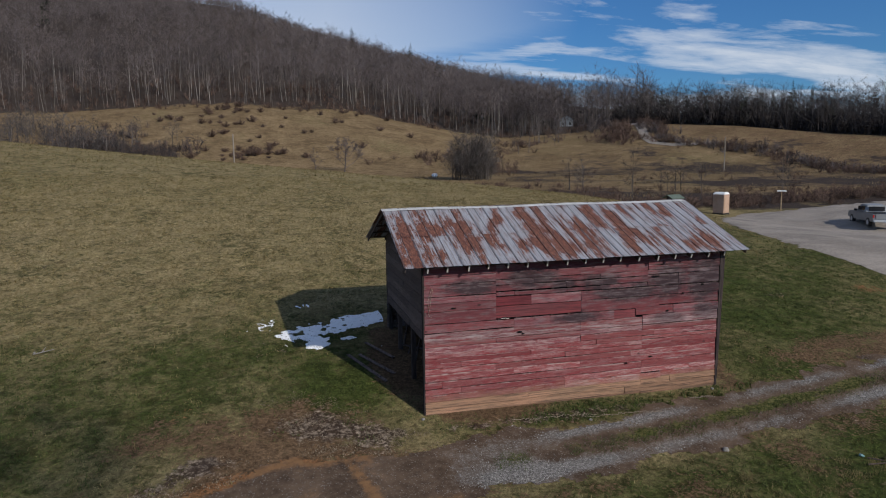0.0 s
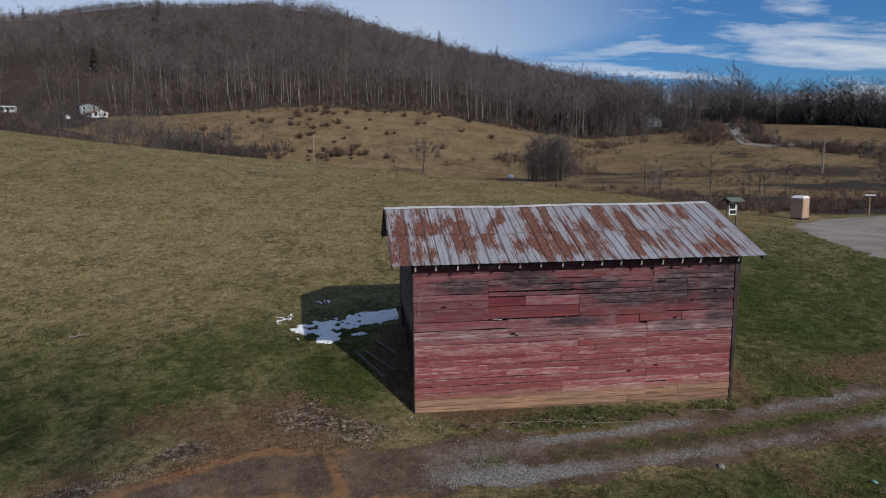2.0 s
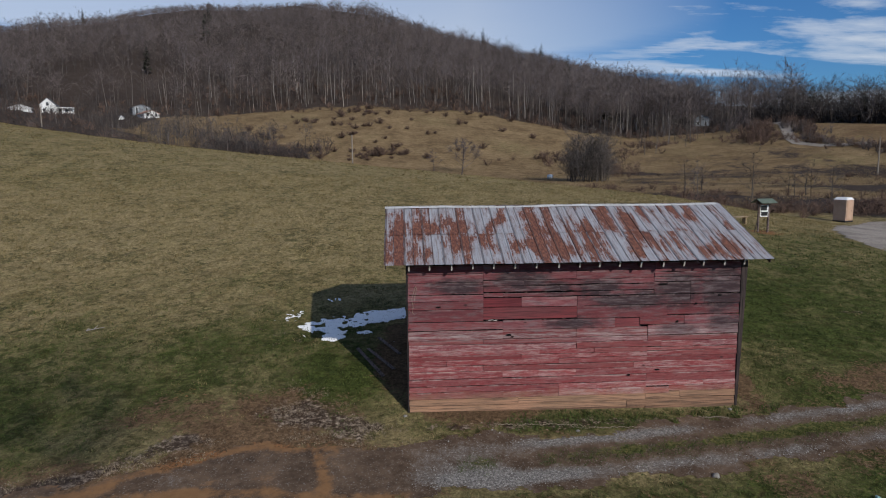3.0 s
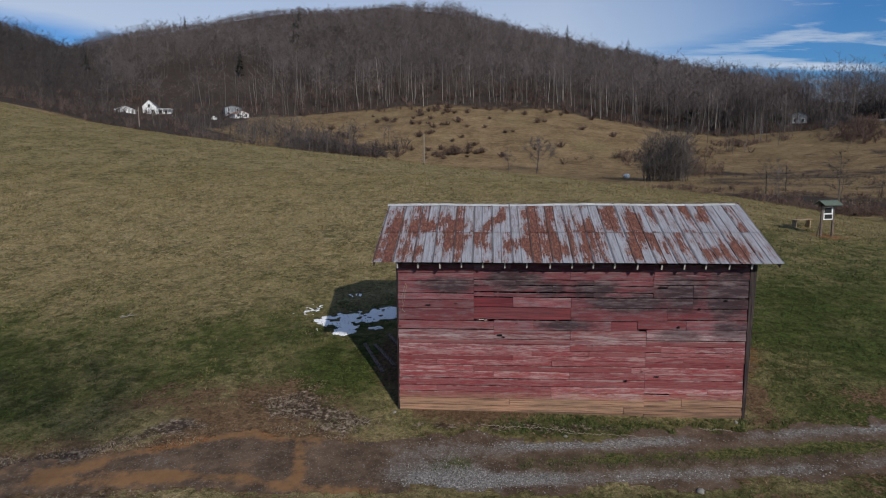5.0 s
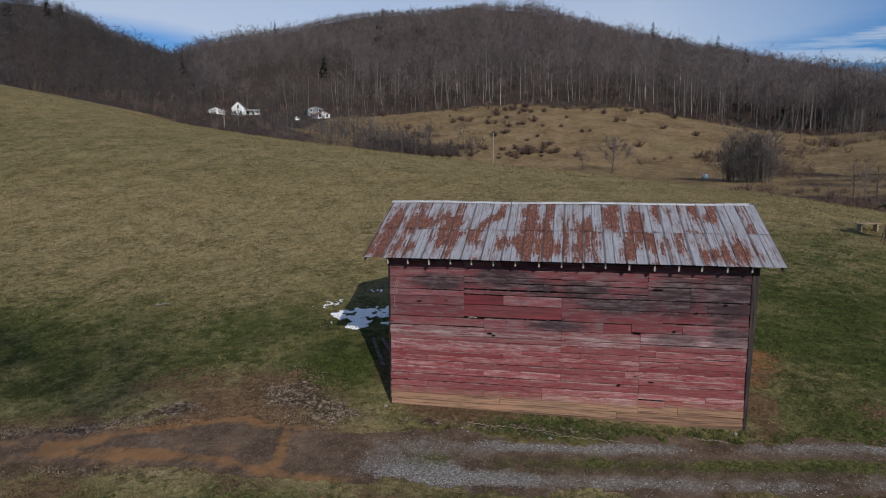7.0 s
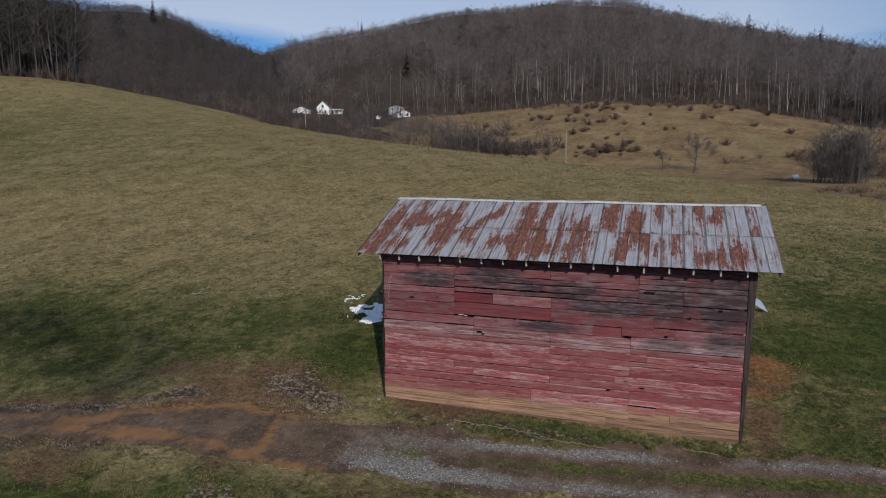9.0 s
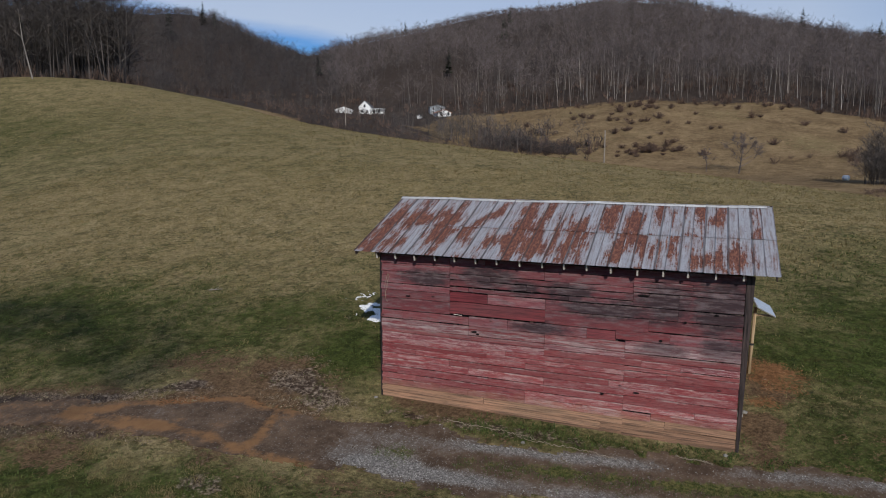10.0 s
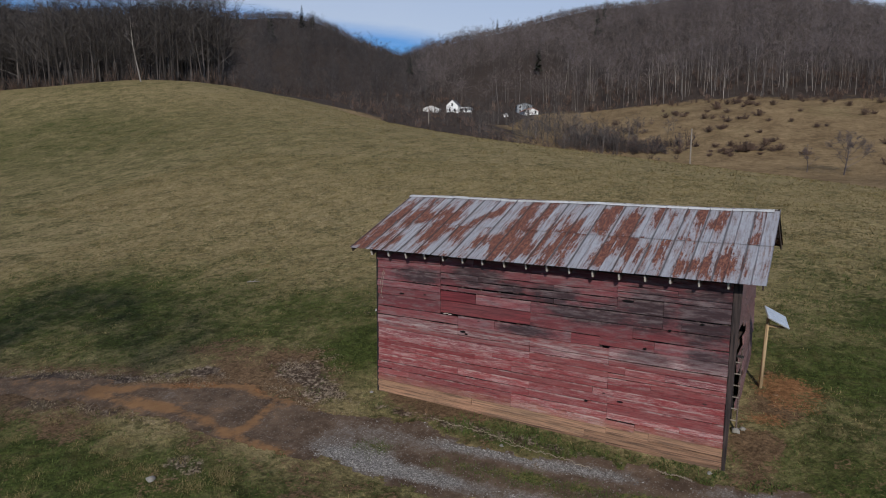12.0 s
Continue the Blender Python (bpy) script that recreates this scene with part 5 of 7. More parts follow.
# stretches of wall: ends, the heights of its rows from the top down, butt joints by row, wide gaps under a row
STRETCHES = (
    (BX0, 6.66, (4.58, 4.33, 4.07, 3.69, 3.50, 3.24, 2.85, 2.58, 2.29), {}, {2: 0.03, 5: 0.04, 6: 0.045}),
    (6.66, 11.92, (4.58, 4.36, 4.10, 3.93, 3.72, 3.57, 3.27, 2.87, 2.58, 2.29), {0: (7.75,), 1: (9.5,), 2: (7.9, 10.2), 3: (9.0,), 4: (7.26, 10.2), 5: (7.83, 9.54), 6: (9.54,), 7: (7.26, 8.45, 10.72), 8: (7.26, 9.54)}, {2: 0.04, 3: 0.055, 4: 0.05, 6: 0.055}),
    (11.92, BX1, (4.58, 4.28, 4.12, 3.96, 3.58, 3.27, 2.92, 2.64, 2.29), {1: (13.4,), 3: (13.07,), 4: (13.52,), 6: (12.9,)}, {2: 0.035, 3: 0.03, 5: 0.055, 7: 0.03}),
    (BX0, 11.76, (2.29, 2.14, 1.95, 1.79, 1.65, 1.47, 1.29, 1.06, 0.83, 0.64, 0.44, 0.23, 0.04, -0.12), {0: (6.66, 9.54), 1: (9.54,), 2: (8.4, 10.1), 3: (7.83,), 4: (5.53, 9.0), 5: (6.66, 11.36), 6: (7.26, 9.54), 7: (4.92, 9.54), 8: (5.53, 9.0), 9: (7.26, 9.0), 10: (7.75,), 11: (11.17,)}, {7: 0.03}),
    (11.76, BX1, (2.29, 2.11, 1.92, 1.80, 1.64, 1.47, 1.29, 1.08, 0.84, 0.67, 0.50, 0.28, 0.02, -0.12), {1: (13.2,), 3: (12.86,), 8: (13.6,), 10: (12.86,)}, {}),
)
bm = bmesh.new()
box(bm, BX0, BX1, BY0 + 0.10, BY0 + 0.20, 4.50, 4.70)
front_wall = part("front_wall", bm, DARK_WOOD, barn, "dark top plate behind the red boards")
box_part("sill", (BX0, BX1, BY0 + 0.05, BY0 + 0.16, -0.3, -0.10), DARK_WOOD, front_wall)
for k in range(18):
    x = BX0 + 0.05 + 0.59 * k
    if x < BX1 - 0.05:
        box_part("stud", (x - 0.04, x + 0.04, BY0 + 0.05, BY0 + 0.15, -0.1, 4.4), DARK_WOOD, front_wall)
RUNS = {(1, 5): (6.66, 13.07), (2, 4): (13.07, BX1), (1, 6): (6.66, 12.35), (2, 5): (12.35, BX1), (0, 6): (BX0, 7.26), (1, 7): (7.26, 11.5), (2, 6): (11.5, BX1), (0, 7): (BX0, 7.26), (1, 8): (7.26, 11.76), (2, 7): (11.76, BX1), (3, 1): (BX0, 12.2), (4, 1): (12.2, BX1), (3, 5): (BX0, 11.36), (4, 5): (11.36, BX1), (3, 9): (BX0, 12.5), (4, 9): (12.5, BX1), (3, 11): (BX0, 11.17), (4, 11): (11.17, BX1)}
for n_, (left_, right_, lines, joints, gaps) in enumerate(STRETCHES):
    for k, (z1, z0) in enumerate(zip(lines, lines[1:])):
        a_, b_ = RUNS.get((n_, k), (left_, right_))
        ends = [a_, *(j for j in joints.get(k, ()) if a_ + 0.2 < j < b_ - 0.2), b_]
        for x0, x1 in zip(ends, ends[1:]):
            gap = 0.5 * gaps.get(k, 0.0) * dice.uniform(0.5, 1.2) + dice.uniform(0.006, 0.018)
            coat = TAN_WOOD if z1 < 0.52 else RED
            if n_ == 1 and k == 5 and x0 < 7:
                coat = FRESH_RED
            elif n_ == 1 and ((k == 6 and x0 < 7) or (k == 7 and x0 > 10)):
                coat = MOSS_RED
            if n_ > 2:
                gap = dice.choice((0.004, 0.009, 0.014, 0.022)) if k not in gaps else gap
            slit = dice.choice((0.002, 0.003, 0.006))
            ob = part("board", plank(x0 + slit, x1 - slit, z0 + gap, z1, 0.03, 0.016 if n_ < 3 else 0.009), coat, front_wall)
            ob.location = (0, BY0, 0)


def gable_boards(x, y0, y1, z_low, z_high, mat_, parent, facing, count_rows, skip=()):
    """Boards across a gable end, cut to the slope of the roof."""
    step = (z_high - z_low) / count_rows
    for k in range(count_rows):
        z0, z1 = z_low + step * k, z_low + step * (k + 1)
        a, b = y0, y1
        mid = (z0 + z1) / 2
        if mid > roof_z(y0) - 0.12:
            a = EAVE_Y + (mid + 0.12 - EAVE_Z) / (RIDGE_Z - EAVE_Z) * (RIDGE_Y - EAVE_Y)
        if mid > roof_z(y1) - 0.12:
            b = RIDGE_Y + (RIDGE_Z - mid - 0.12) / (RIDGE_Z - BACK_Z) * (BACK_Y - RIDGE_Y)
        if b - a < 0.2:
            continue
        cut = a + (b - a) * dice.choice((0.35, 0.5, 0.62))
        for p, q in ((a, cut), (cut, b)):
            if any(s0 <= (p + q) / 2 <= s1 and t0 <= mid <= t1 for s0, s1, t0, t1 in skip):
                continue
            ob = part("board", plank(p + 0.004, q - 0.004, z0 + 0.008, z1 - 0.008, 0.028, 0.018), mat_, parent)
            ob.matrix_basis = Matrix.Translation((x, 0, 0)) @ Matrix.Rotation(math.pi / 2, 4, "Z") if facing > 0 else Matrix.Translation((x, 0, 0)) @ Matrix(((0, 1, 0, 0), (1, 0, 0, 0), (0, 0, 1, 0), (0, 0, 0, 1)))


def gable_frame(x, parent_name, label, posts):
    wall_ = box_part(parent_name, (x - 0.05, x + 0.05, BY0 + 0.07, BY1 - 0.07, 4.42, 4.56), DARK_WOOD, barn, label)
    box_part("rail", (x - 0.05, x + 0.05, BY0 + 0.07, BY1 - 0.07, 2.30, 2.44), DARK_WOOD, wall_)
    for y in posts:
        box_part("post", (x - 0.07, x + 0.07, y - 0.07, y + 0.07, height_at(x, y) - 0.3, roof_z(y) - 0.14), DARK_WOOD, wall_)
    return wall_


left_gable = gable_frame(BX0 + 0.12, "gable_wall", "gable end with grey boards above an open bay", (BY0 + 0.1, 20.6, 22.8, BY1 - 0.1))
gable_boards(BX0 + 0.03, BY0, BY1, 2.30, 6.1, GREY_WOOD, left_gable, -1, 14)
right_gable = gable_frame(BX1 - 0.12, "gable_wall", "gable end with dark weathered boards and a narrow open door", (BY0 + 0.1, 19.5, 20.7, 22.9, BY1 - 0.1))
gable_boards(BX1 + 0.02, BY0 + 0.05, BY1, 0.15, 6.1, FADED_WOOD, right_gable, 1, 22, skip=((18.5, 20.6, -1, 3.2),))
back_wall = box_part("back_wall", (BX0, BX1, BY1 - 0.12, BY1, 4.42, 4.62), DARK_WOOD, barn, "dark top plate behind grey boards")
for k in range(17):
    box_part("board", (BX0, BX1, BY1, BY1 + 0.03, 0.2 + 0.26 * k, 0.2 + 0.26 * k + 0.245), GREY_WOOD, back_wall)
bm = bmesh.new()
box(bm, BX0 - 0.045, BX0 + 0.015, BY0 - 0.02, BY0 + 0.10, -0.1, 4.62, None, 0.008)
part("corner_board", bm, BLACK_WOOD, barn, "dark vertical corner board")
bm = bmesh.new()
box(bm, BX1 + 0.004, BX1 + 0.20, BY0 - 0.03, BY0 + 0.05, -0.05, 4.60, None, 0.008)
for v in bm.verts:
    if v.co.z < 1.0 and v.co.x > BX1 + 0.1:
        v.co.x -= 0.12
part("corner_board", bm, CORNER_WOOD, barn, "dark split corner board that widens upwards")

# added sheet whose black stands for the barn's unlit inside behind the gaps
box_part("lining", (BX0 + 0.05, BX1 - 0.05, BY0 + 0.16, BY0 + 0.175, -0.1, 4.42), BLACK_WOOD, front_wall, "black sheet added behind the boards for the dark in the gaps")

# rafters with pale cut tails under the eaves
slope = math.atan2(RIDGE_Z - EAVE_Z, RIDGE_Y - EAVE_Y)
back_slope = math.atan2(RIDGE_Z - BACK_Z, BACK_Y - RIDGE_Y)
run = math.hypot(RIDGE_Z - EAVE_Z, RIDGE_Y - EAVE_Y)
back_run = math.hypot(RIDGE_Z - BACK_Z, BACK_Y - RIDGE_Y)
bm = bmesh.new()
box(bm, -0.04, 0.04, 0.08, run, -0.25, -0.04)
rafter_mesh = part("rafter", bm, DARK_WOOD, barn)
bm = bmesh.new()
box(bm, -0.03, 0.03, 0.06, back_run, -0.15, -0.04)
back_rafter = part("rafter", bm, DARK_WOOD, barn)
TIP = plain("pale_end_grain", (0.40, 0.36, 0.32), (0.55, 0.50, 0.45), 20.0, 0.9)
bm = bmesh.new()
box(bm, -0.020, 0.020, 0.055, 0.08, -0.25, -0.09)
tail_mesh = bm
tail = part("rafter_end", tail_mesh, TIP, barn)
front_m = Matrix.Translation((0, EAVE_Y, EAVE_Z)) @ Matrix.Rotation(slope, 4, "X")
back_m = Matrix.Translation((0, BACK_Y, BACK_Z)) @ Matrix.Rotation(math.pi, 4, "Z") @ Matrix.Rotation(back_slope, 4, "X")
for k in range(17):
    x = 4.42 + 0.632 * k + dice.uniform(-0.03, 0.03)
    shift_ = Matrix.Translation((x, 0, 0))
    dip = Matrix.Translation((0, dice.uniform(-0.02, 0.05), dice.uniform(-0.01, 0.01)))
    for src, m in ((rafter_mesh, front_m), (tail, front_m), (back_rafter, back_m)):
        ob = src if k == 0 else src.copy()
        if k:
            scene.collection.objects.link(ob)
        ob.matrix_basis = shift_ @ m @ dip

# roof: lath under ribbed sheets, two courses to a slope
bm = bmesh.new()
for q in (0.12, 0.9, 1.8, 2.7, 3.55):
    box(bm, RX0 + 0.06, RX1 - 0.06, q - 0.05, q + 0.05, -0.04, -0.012, front_m)
    box(bm, RX0 + 0.06, RX1 - 0.06, q - 0.05, q + 0.05, -0.04, -0.012, Matrix.Translation((RX0 + RX1, 0, 0)) @ back_m)
roof = part("roof", bm, DARK_WOOD, barn, "dark roof lath under the tin")


# rust on the front slope: along the eave and up the slope (0 to 1), and the reach each way
RUST = ((0.039, 0.20, 0.05, 0.30), (0.037, 0.56, 0.017, 0.17), (0.088, 0.54, 0.012, 0.22), (0.125, 0.57, 0.017, 0.11), (0.165, 0.43, 0.018, 0.39), (0.212, 0.60, 0.029, 0.11), (0.219, 0.32, 0.020, 0.12), (0.266, 0.49, 0.019, 0.20), (0.301, 0.63, 0.015, 0.14), (0.324, 0.78, 0.013, 0.16), (0.362, 0.27, 0.017, 0.12), (0.411, 0.50, 0.024, 0.44), (0.450, 0.41, 0.014, 0.37), (0.472, 0.20, 0.011, 0.14), (0.502, 0.36, 0.013, 0.34), (0.564, 0.34, 0.023, 0.30), (0.620, 0.75, 0.020, 0.23), (0.687, 0.54, 0.024, 0.31), (0.667, 0.21, 0.016, 0.14), (0.757, 0.80, 0.024, 0.20), (0.732, 0.31, 0.022, 0.14), (0.877, 0.81, 0.017, 0.14), (0.873, 0.14, 0.021, 0.11), (0.939, 0.20, 0.029, 0.20))


def rust_at(x, q, ln):
    """How rusted the front slope is at x, q metres up a slope of that length."""
    u, v = (x - RX0) / (RX1 - RX0), q / ln
    most = 0.0
    for cu, cv, ru, rv in RUST:
        d = math.hypot(max(abs(u - cu) - 0.004, 0) / ru, (v - cv) / rv)
        most = max(most, 1.0 - d * d * d * 0.5)
    return max(most, 0.0)


def tin_sheet(width, length, sag, at=None):
    """A ribbed sheet: raised ribs at both edges and the middle. at: its lower corner on the front slope."""
    bm = bmesh.new()
    prof = [(0, 0.0), (0.012, 0.022), (0.036, 0.022), (0.048, 0.0), (width / 2 - 0.02, 0.0), (width / 2, 0.016), (width / 2 + 0.02, 0.0), (width - 0.02, 0.0), (width, 0.018)]
    layer = bm.verts.layers.float.new("rust")
    rows, n = [], 12 if at else 2
    for j in range(n + 1):
        v = length * j / n
        dip = -sag * math.sin(math.pi * j / n) + (0.01 if j == 0 else 0.0)
        rows.append([bm.verts.new((px, v, pz + dip)) for px, pz in prof])
        for vert in rows[-1]:
            vert[layer] = rust_at(at[0] + vert.co.x, at[1] + v, run) if at else 0.35
    for a, b in zip(rows, rows[1:]):
        for k in range(len(prof) - 1):
            bm.faces.new((a[k], a[k + 1], b[k + 1], b[k]))
    return bm


COUNT = 20
SHEET_W = (RX1 - RX0) / COUNT
low_len = run * 0.52
for side, m, ln in ((0, front_m, run), (1, Matrix.Translation((RX0 + RX1, 0, 0)) @ back_m, back_run)):
    shared = None
    for course in range(2):
        for k in range(COUNT):
            v = (ln - low_len - 0.01 if course else -0.04) + dice.uniform(-0.012, 0.012)
            if side and shared:
                ob = shared.copy()
                scene.collection.objects.link(ob)
            else:
                ob = part("roof_sheet", tin_sheet(SHEET_W + 0.03, low_len + 0.08, 0.004 * (k % 2), None if side else (RX0 + SHEET_W * k, v)), TIN, roof)
                shared = ob
            ob.matrix_basis = m @ Matrix.Translation((RX0 + SHEET_W * k, v, 0.006 * course + 0.002 * (k % 2))) @ Matrix.Rotation(dice.uniform(-0.004, 0.004), 4, "Z")
bm = bmesh.new()
prof = ((-0.14, -0.035), (-0.02, 0.025), (0.02, 0.025), (0.14, -0.035))
rows = []
for k in range(25):
    x = RX0 - 0.02 + (RX1 - RX0 - 0.1) * k / 24
    lift_ = 0.012 * math.sin(k * 0.55) + dice.uniform(-0.006, 0.006)
    rows.append([bm.verts.new((x, RIDGE_Y + py, RIDGE_Z + pz + 0.012 + lift_)) for py, pz in prof])
for a, b in zip(rows, rows[1:]):
    for k in range(3):
        bm.faces.new((a[k], b[k], b[k + 1], a[k + 1]))
CAP = plain("bright_tin", (0.40, 0.40, 0.41), (0.60, 0.60, 0.60), 4.0, 0.5)
part("ridge_cap", bm, CAP, roof, "bright folded tin ridge cap")
# barge boards on the gable edges
for x in (RX0 + 0.05, RX1 - 0.05):
    for m, ln in ((front_m, run), (back_m, back_run)):
        bm = bmesh.new()
        sx = x if m is front_m else -x
        box(bm, sx - 0.015, sx + 0.015, 0.0, ln, -0.14, -0.012, m)
        part("barge_board", bm, DARK_WOOD, roof)

# ---- things in the field ----
def on_ground(x, y, lift=0.0):
    return (x, y, height_at(x, y) + lift)


STEEL = plain("grey_steel", (0.42, 0.43, 0.44), (0.55, 0.56, 0.57), 10.0, 0.45, 0.5)
DARK_STEEL = plain("dark_steel", (0.03, 0.03, 0.032), (0.06, 0.055, 0.05), 10.0, 0.5, 0.5)
BLUE_CELL = plain("solar_cells", (0.30, 0.35, 0.43), (0.42, 0.47, 0.55), 3.0, 0.22)
GREEN_TIN = plain("green_painted_tin", (0.085, 0.115, 0.085), (0.14, 0.17, 0.135), 5.0, 0.6)
BEIGE = plain("tan_plastic", (0.44, 0.29, 0.20), (0.50, 0.34, 0.25), 3.0, 0.5)
BLACK = plain("black_plastic", (0.012, 0.012, 0.013), (0.03, 0.03, 0.03), 8.0, 0.5)
STONE = plain("pale_stone", (0.17, 0.155, 0.135), (0.30, 0.28, 0.25), 9.0, 0.9, depth=0.01)
OLD_POLE = plain("weathered_pole", (0.20, 0.17, 0.14), (0.30, 0.26, 0.22), 3.0, 0.9)
BOARD_TAN = wood("pale_plank", (0.42, 0.31, 0.18), (0.36, 0.27, 0.17), (0.2, 0.14, 0.09), (0.8, 14, 14))

FIBRE = plain("dry_fibre", (0.22, 0.175, 0.13), (0.34, 0.28, 0.215), 12.0, 0.95)

# solar panel on a rough post by the barn's end
mast = tagged(empty("solar_panel_post", on_ground(15.1, 22.8)), "small solar panel on a rough peeled wooden post", "solar panel")
bm = bmesh.new()
rod(bm, (0, 0, -0.3), (0.08, 0.0, 2.12), 0.056, 0.045, 10)
part("post", bm, POST_WOOD, mast, "peeled pale wooden post", True)
box_part("arm", (0.05, 0.58, -0.03, 0.03, 1.86, 1.92), POST_WOOD, mast)
tilt_m = Matrix.Translation((0.30, 0.0, 2.16)) @ Matrix.Rotation(radians(16), 4, "Z") @ Matrix.Rotation(radians(24), 4, "X") @ Matrix.Rotation(radians(31), 4, "Y")
panel_ = box_part("panel", (-0.36, 0.36, -0.29, 0.29, -0.02, 0.015), STEEL, mast, "aluminium panel frame", tilt_m, 0.004)
for j in range(4):
    bm = bmesh.new()
    box(bm, -0.34, 0.34, -0.27 + 0.137 * j, -0.27 + 0.137 * j + 0.118, 0.012, 0.021, tilt_m)
    part("solar_cell", bm, BLUE_CELL, panel_)

# notice stand with a little green roof
stand = tagged(empty("notice_stand", on_ground(27.4, 39.8), 12), "wooden notice stand with a green tin roof and white poster", "notice board")
for x in (-0.38, 0.38):
    box_part("post", (x - 0.05, x + 0.05, -0.05, 0.05, -0.4, 1.85), GREY_WOOD, stand, bevel=0.006)
rod_part("brace", (-0.42, 0.0, 0.95), (-0.95, -0.35, -0.1), 0.025, DARK_WOOD, stand)
board_ = box_part("board", (-0.30, 0.30, -0.07, -0.045, 1.0, 1.74), WHITE, stand, "white notice board")
for dims in ((-0.28, 0.20, -0.076, -0.071, 1.40, 1.72), (-0.24, 0.26, -0.076, -0.071, 1.06, 1.32)):
    bm = bmesh.new()
    box(bm, *dims)
    bmesh.ops.bevel(bm, geom=list(bm.verts), offset=0.07, affect="VERTICES", segments=2)
    part("poster_print", bm, BLACK, board_, "black blot of a picture on the poster")
for y0, y1, sgn in ((-0.58, 0.0, 1), (0.0, 0.58, -1)):
    m = Matrix.Translation((0, 0, 2.16)) @ Matrix.Rotation(radians(26) * sgn, 4, "X")
    box_part("roof_panel", (-0.60, 0.60, y0, y1, -0.03, 0.0), GREEN_TIN, stand, m=m, bevel=0.005)
box_part("roof_beam", (-0.55, 0.55, -0.05, 0.05, 1.82, 2.12), DARK_WOOD, stand)

bench = tagged(empty("bench", on_ground(27.2, 42.5), 20), "plain plank bench standing in the grass", "bench")
box_part("seat", (-0.75, 0.75, -0.18, 0.18, 0.44, 0.50), BOARD_TAN, bench, bevel=0.008)
for x in (-0.55, 0.55):
    box_part("leg", (x - 0.05, x + 0.05, -0.15, 0.15, -0.15, 0.44), BOARD_TAN, bench, bevel=0.006)

# portable toilet
loo = tagged(empty("portable_toilet", on_ground(44.3, 56.3), 25), "tan portable toilet with a white domed roof", "toilet")
bm = bmesh.new()
box(bm, -0.56, 0.56, -0.56, 0.56, 0.12, 2.0, None, 0.03)
part("cabin", bm, BEIGE, loo)
for x in (-0.5, 0.5):
    box_part("corner_rib", (x - 0.06, x + 0.06, -0.585, -0.55, 0.14, 1.98), BEIGE, loo)
door_ = box_part("door", (-0.40, 0.40, -0.59, -0.555, 0.18, 1.92), BEIGE, loo, "ribbed tan door")
box_part("door_panel", (-0.32, 0.32, -0.60, -0.586, 1.05, 1.80), BEIGE, door_)
box_part("door_panel", (-0.32, 0.32, -0.60, -0.586, 0.28, 0.95), BEIGE, door_)
box_part("latch", (0.24, 0.33, -0.62, -0.598, 0.98, 1.03), BLACK, door_)
for k in range(4):
    box_part("vent_slat", (-0.585, -0.555, -0.40, 0.40, 1.62 + 0.07 * k, 1.66 + 0.07 * k), BEIGE, loo)
box_part("base", (-0.62, 0.62, -0.60, 0.60, -0.05, 0.12), BLACK, loo, "dark skid base", bevel=0.02)
bm = bmesh.new()
made = box(bm, -0.62, 0.62, -0.64, 0.62, 2.0, 2.22)
for v in bm.verts:
    if v.co.z > 2.1:
        v.co.x *= 0.55
        v.co.y *= 0.85
bmesh.ops.bevel(bm, geom=list(bm.edges), offset=0.04, segments=2, affect="EDGES")
part("roof", bm, WHITE, loo, "translucent white moulded roof")
rod_part("vent_pipe", (0.35, 0.35, 2.1), (0.35, 0.35, 2.36), 0.05, BLACK, loo)

sign = tagged(empty("lot_sign", on_ground(50.8, 55.4), -40), "thin post with a small flat panel at the lot's edge", "sign post")
rod_part("post", (0, 0, -0.3), (0, 0, 2.05), 0.05, POST_WOOD, sign)
box_part("panel", (-0.42, 0.42, -0.22, 0.22, 2.05, 2.11), WHITE, sign, "pale flat top panel", Matrix.Rotation(radians(6), 4, "X"), 0.01)


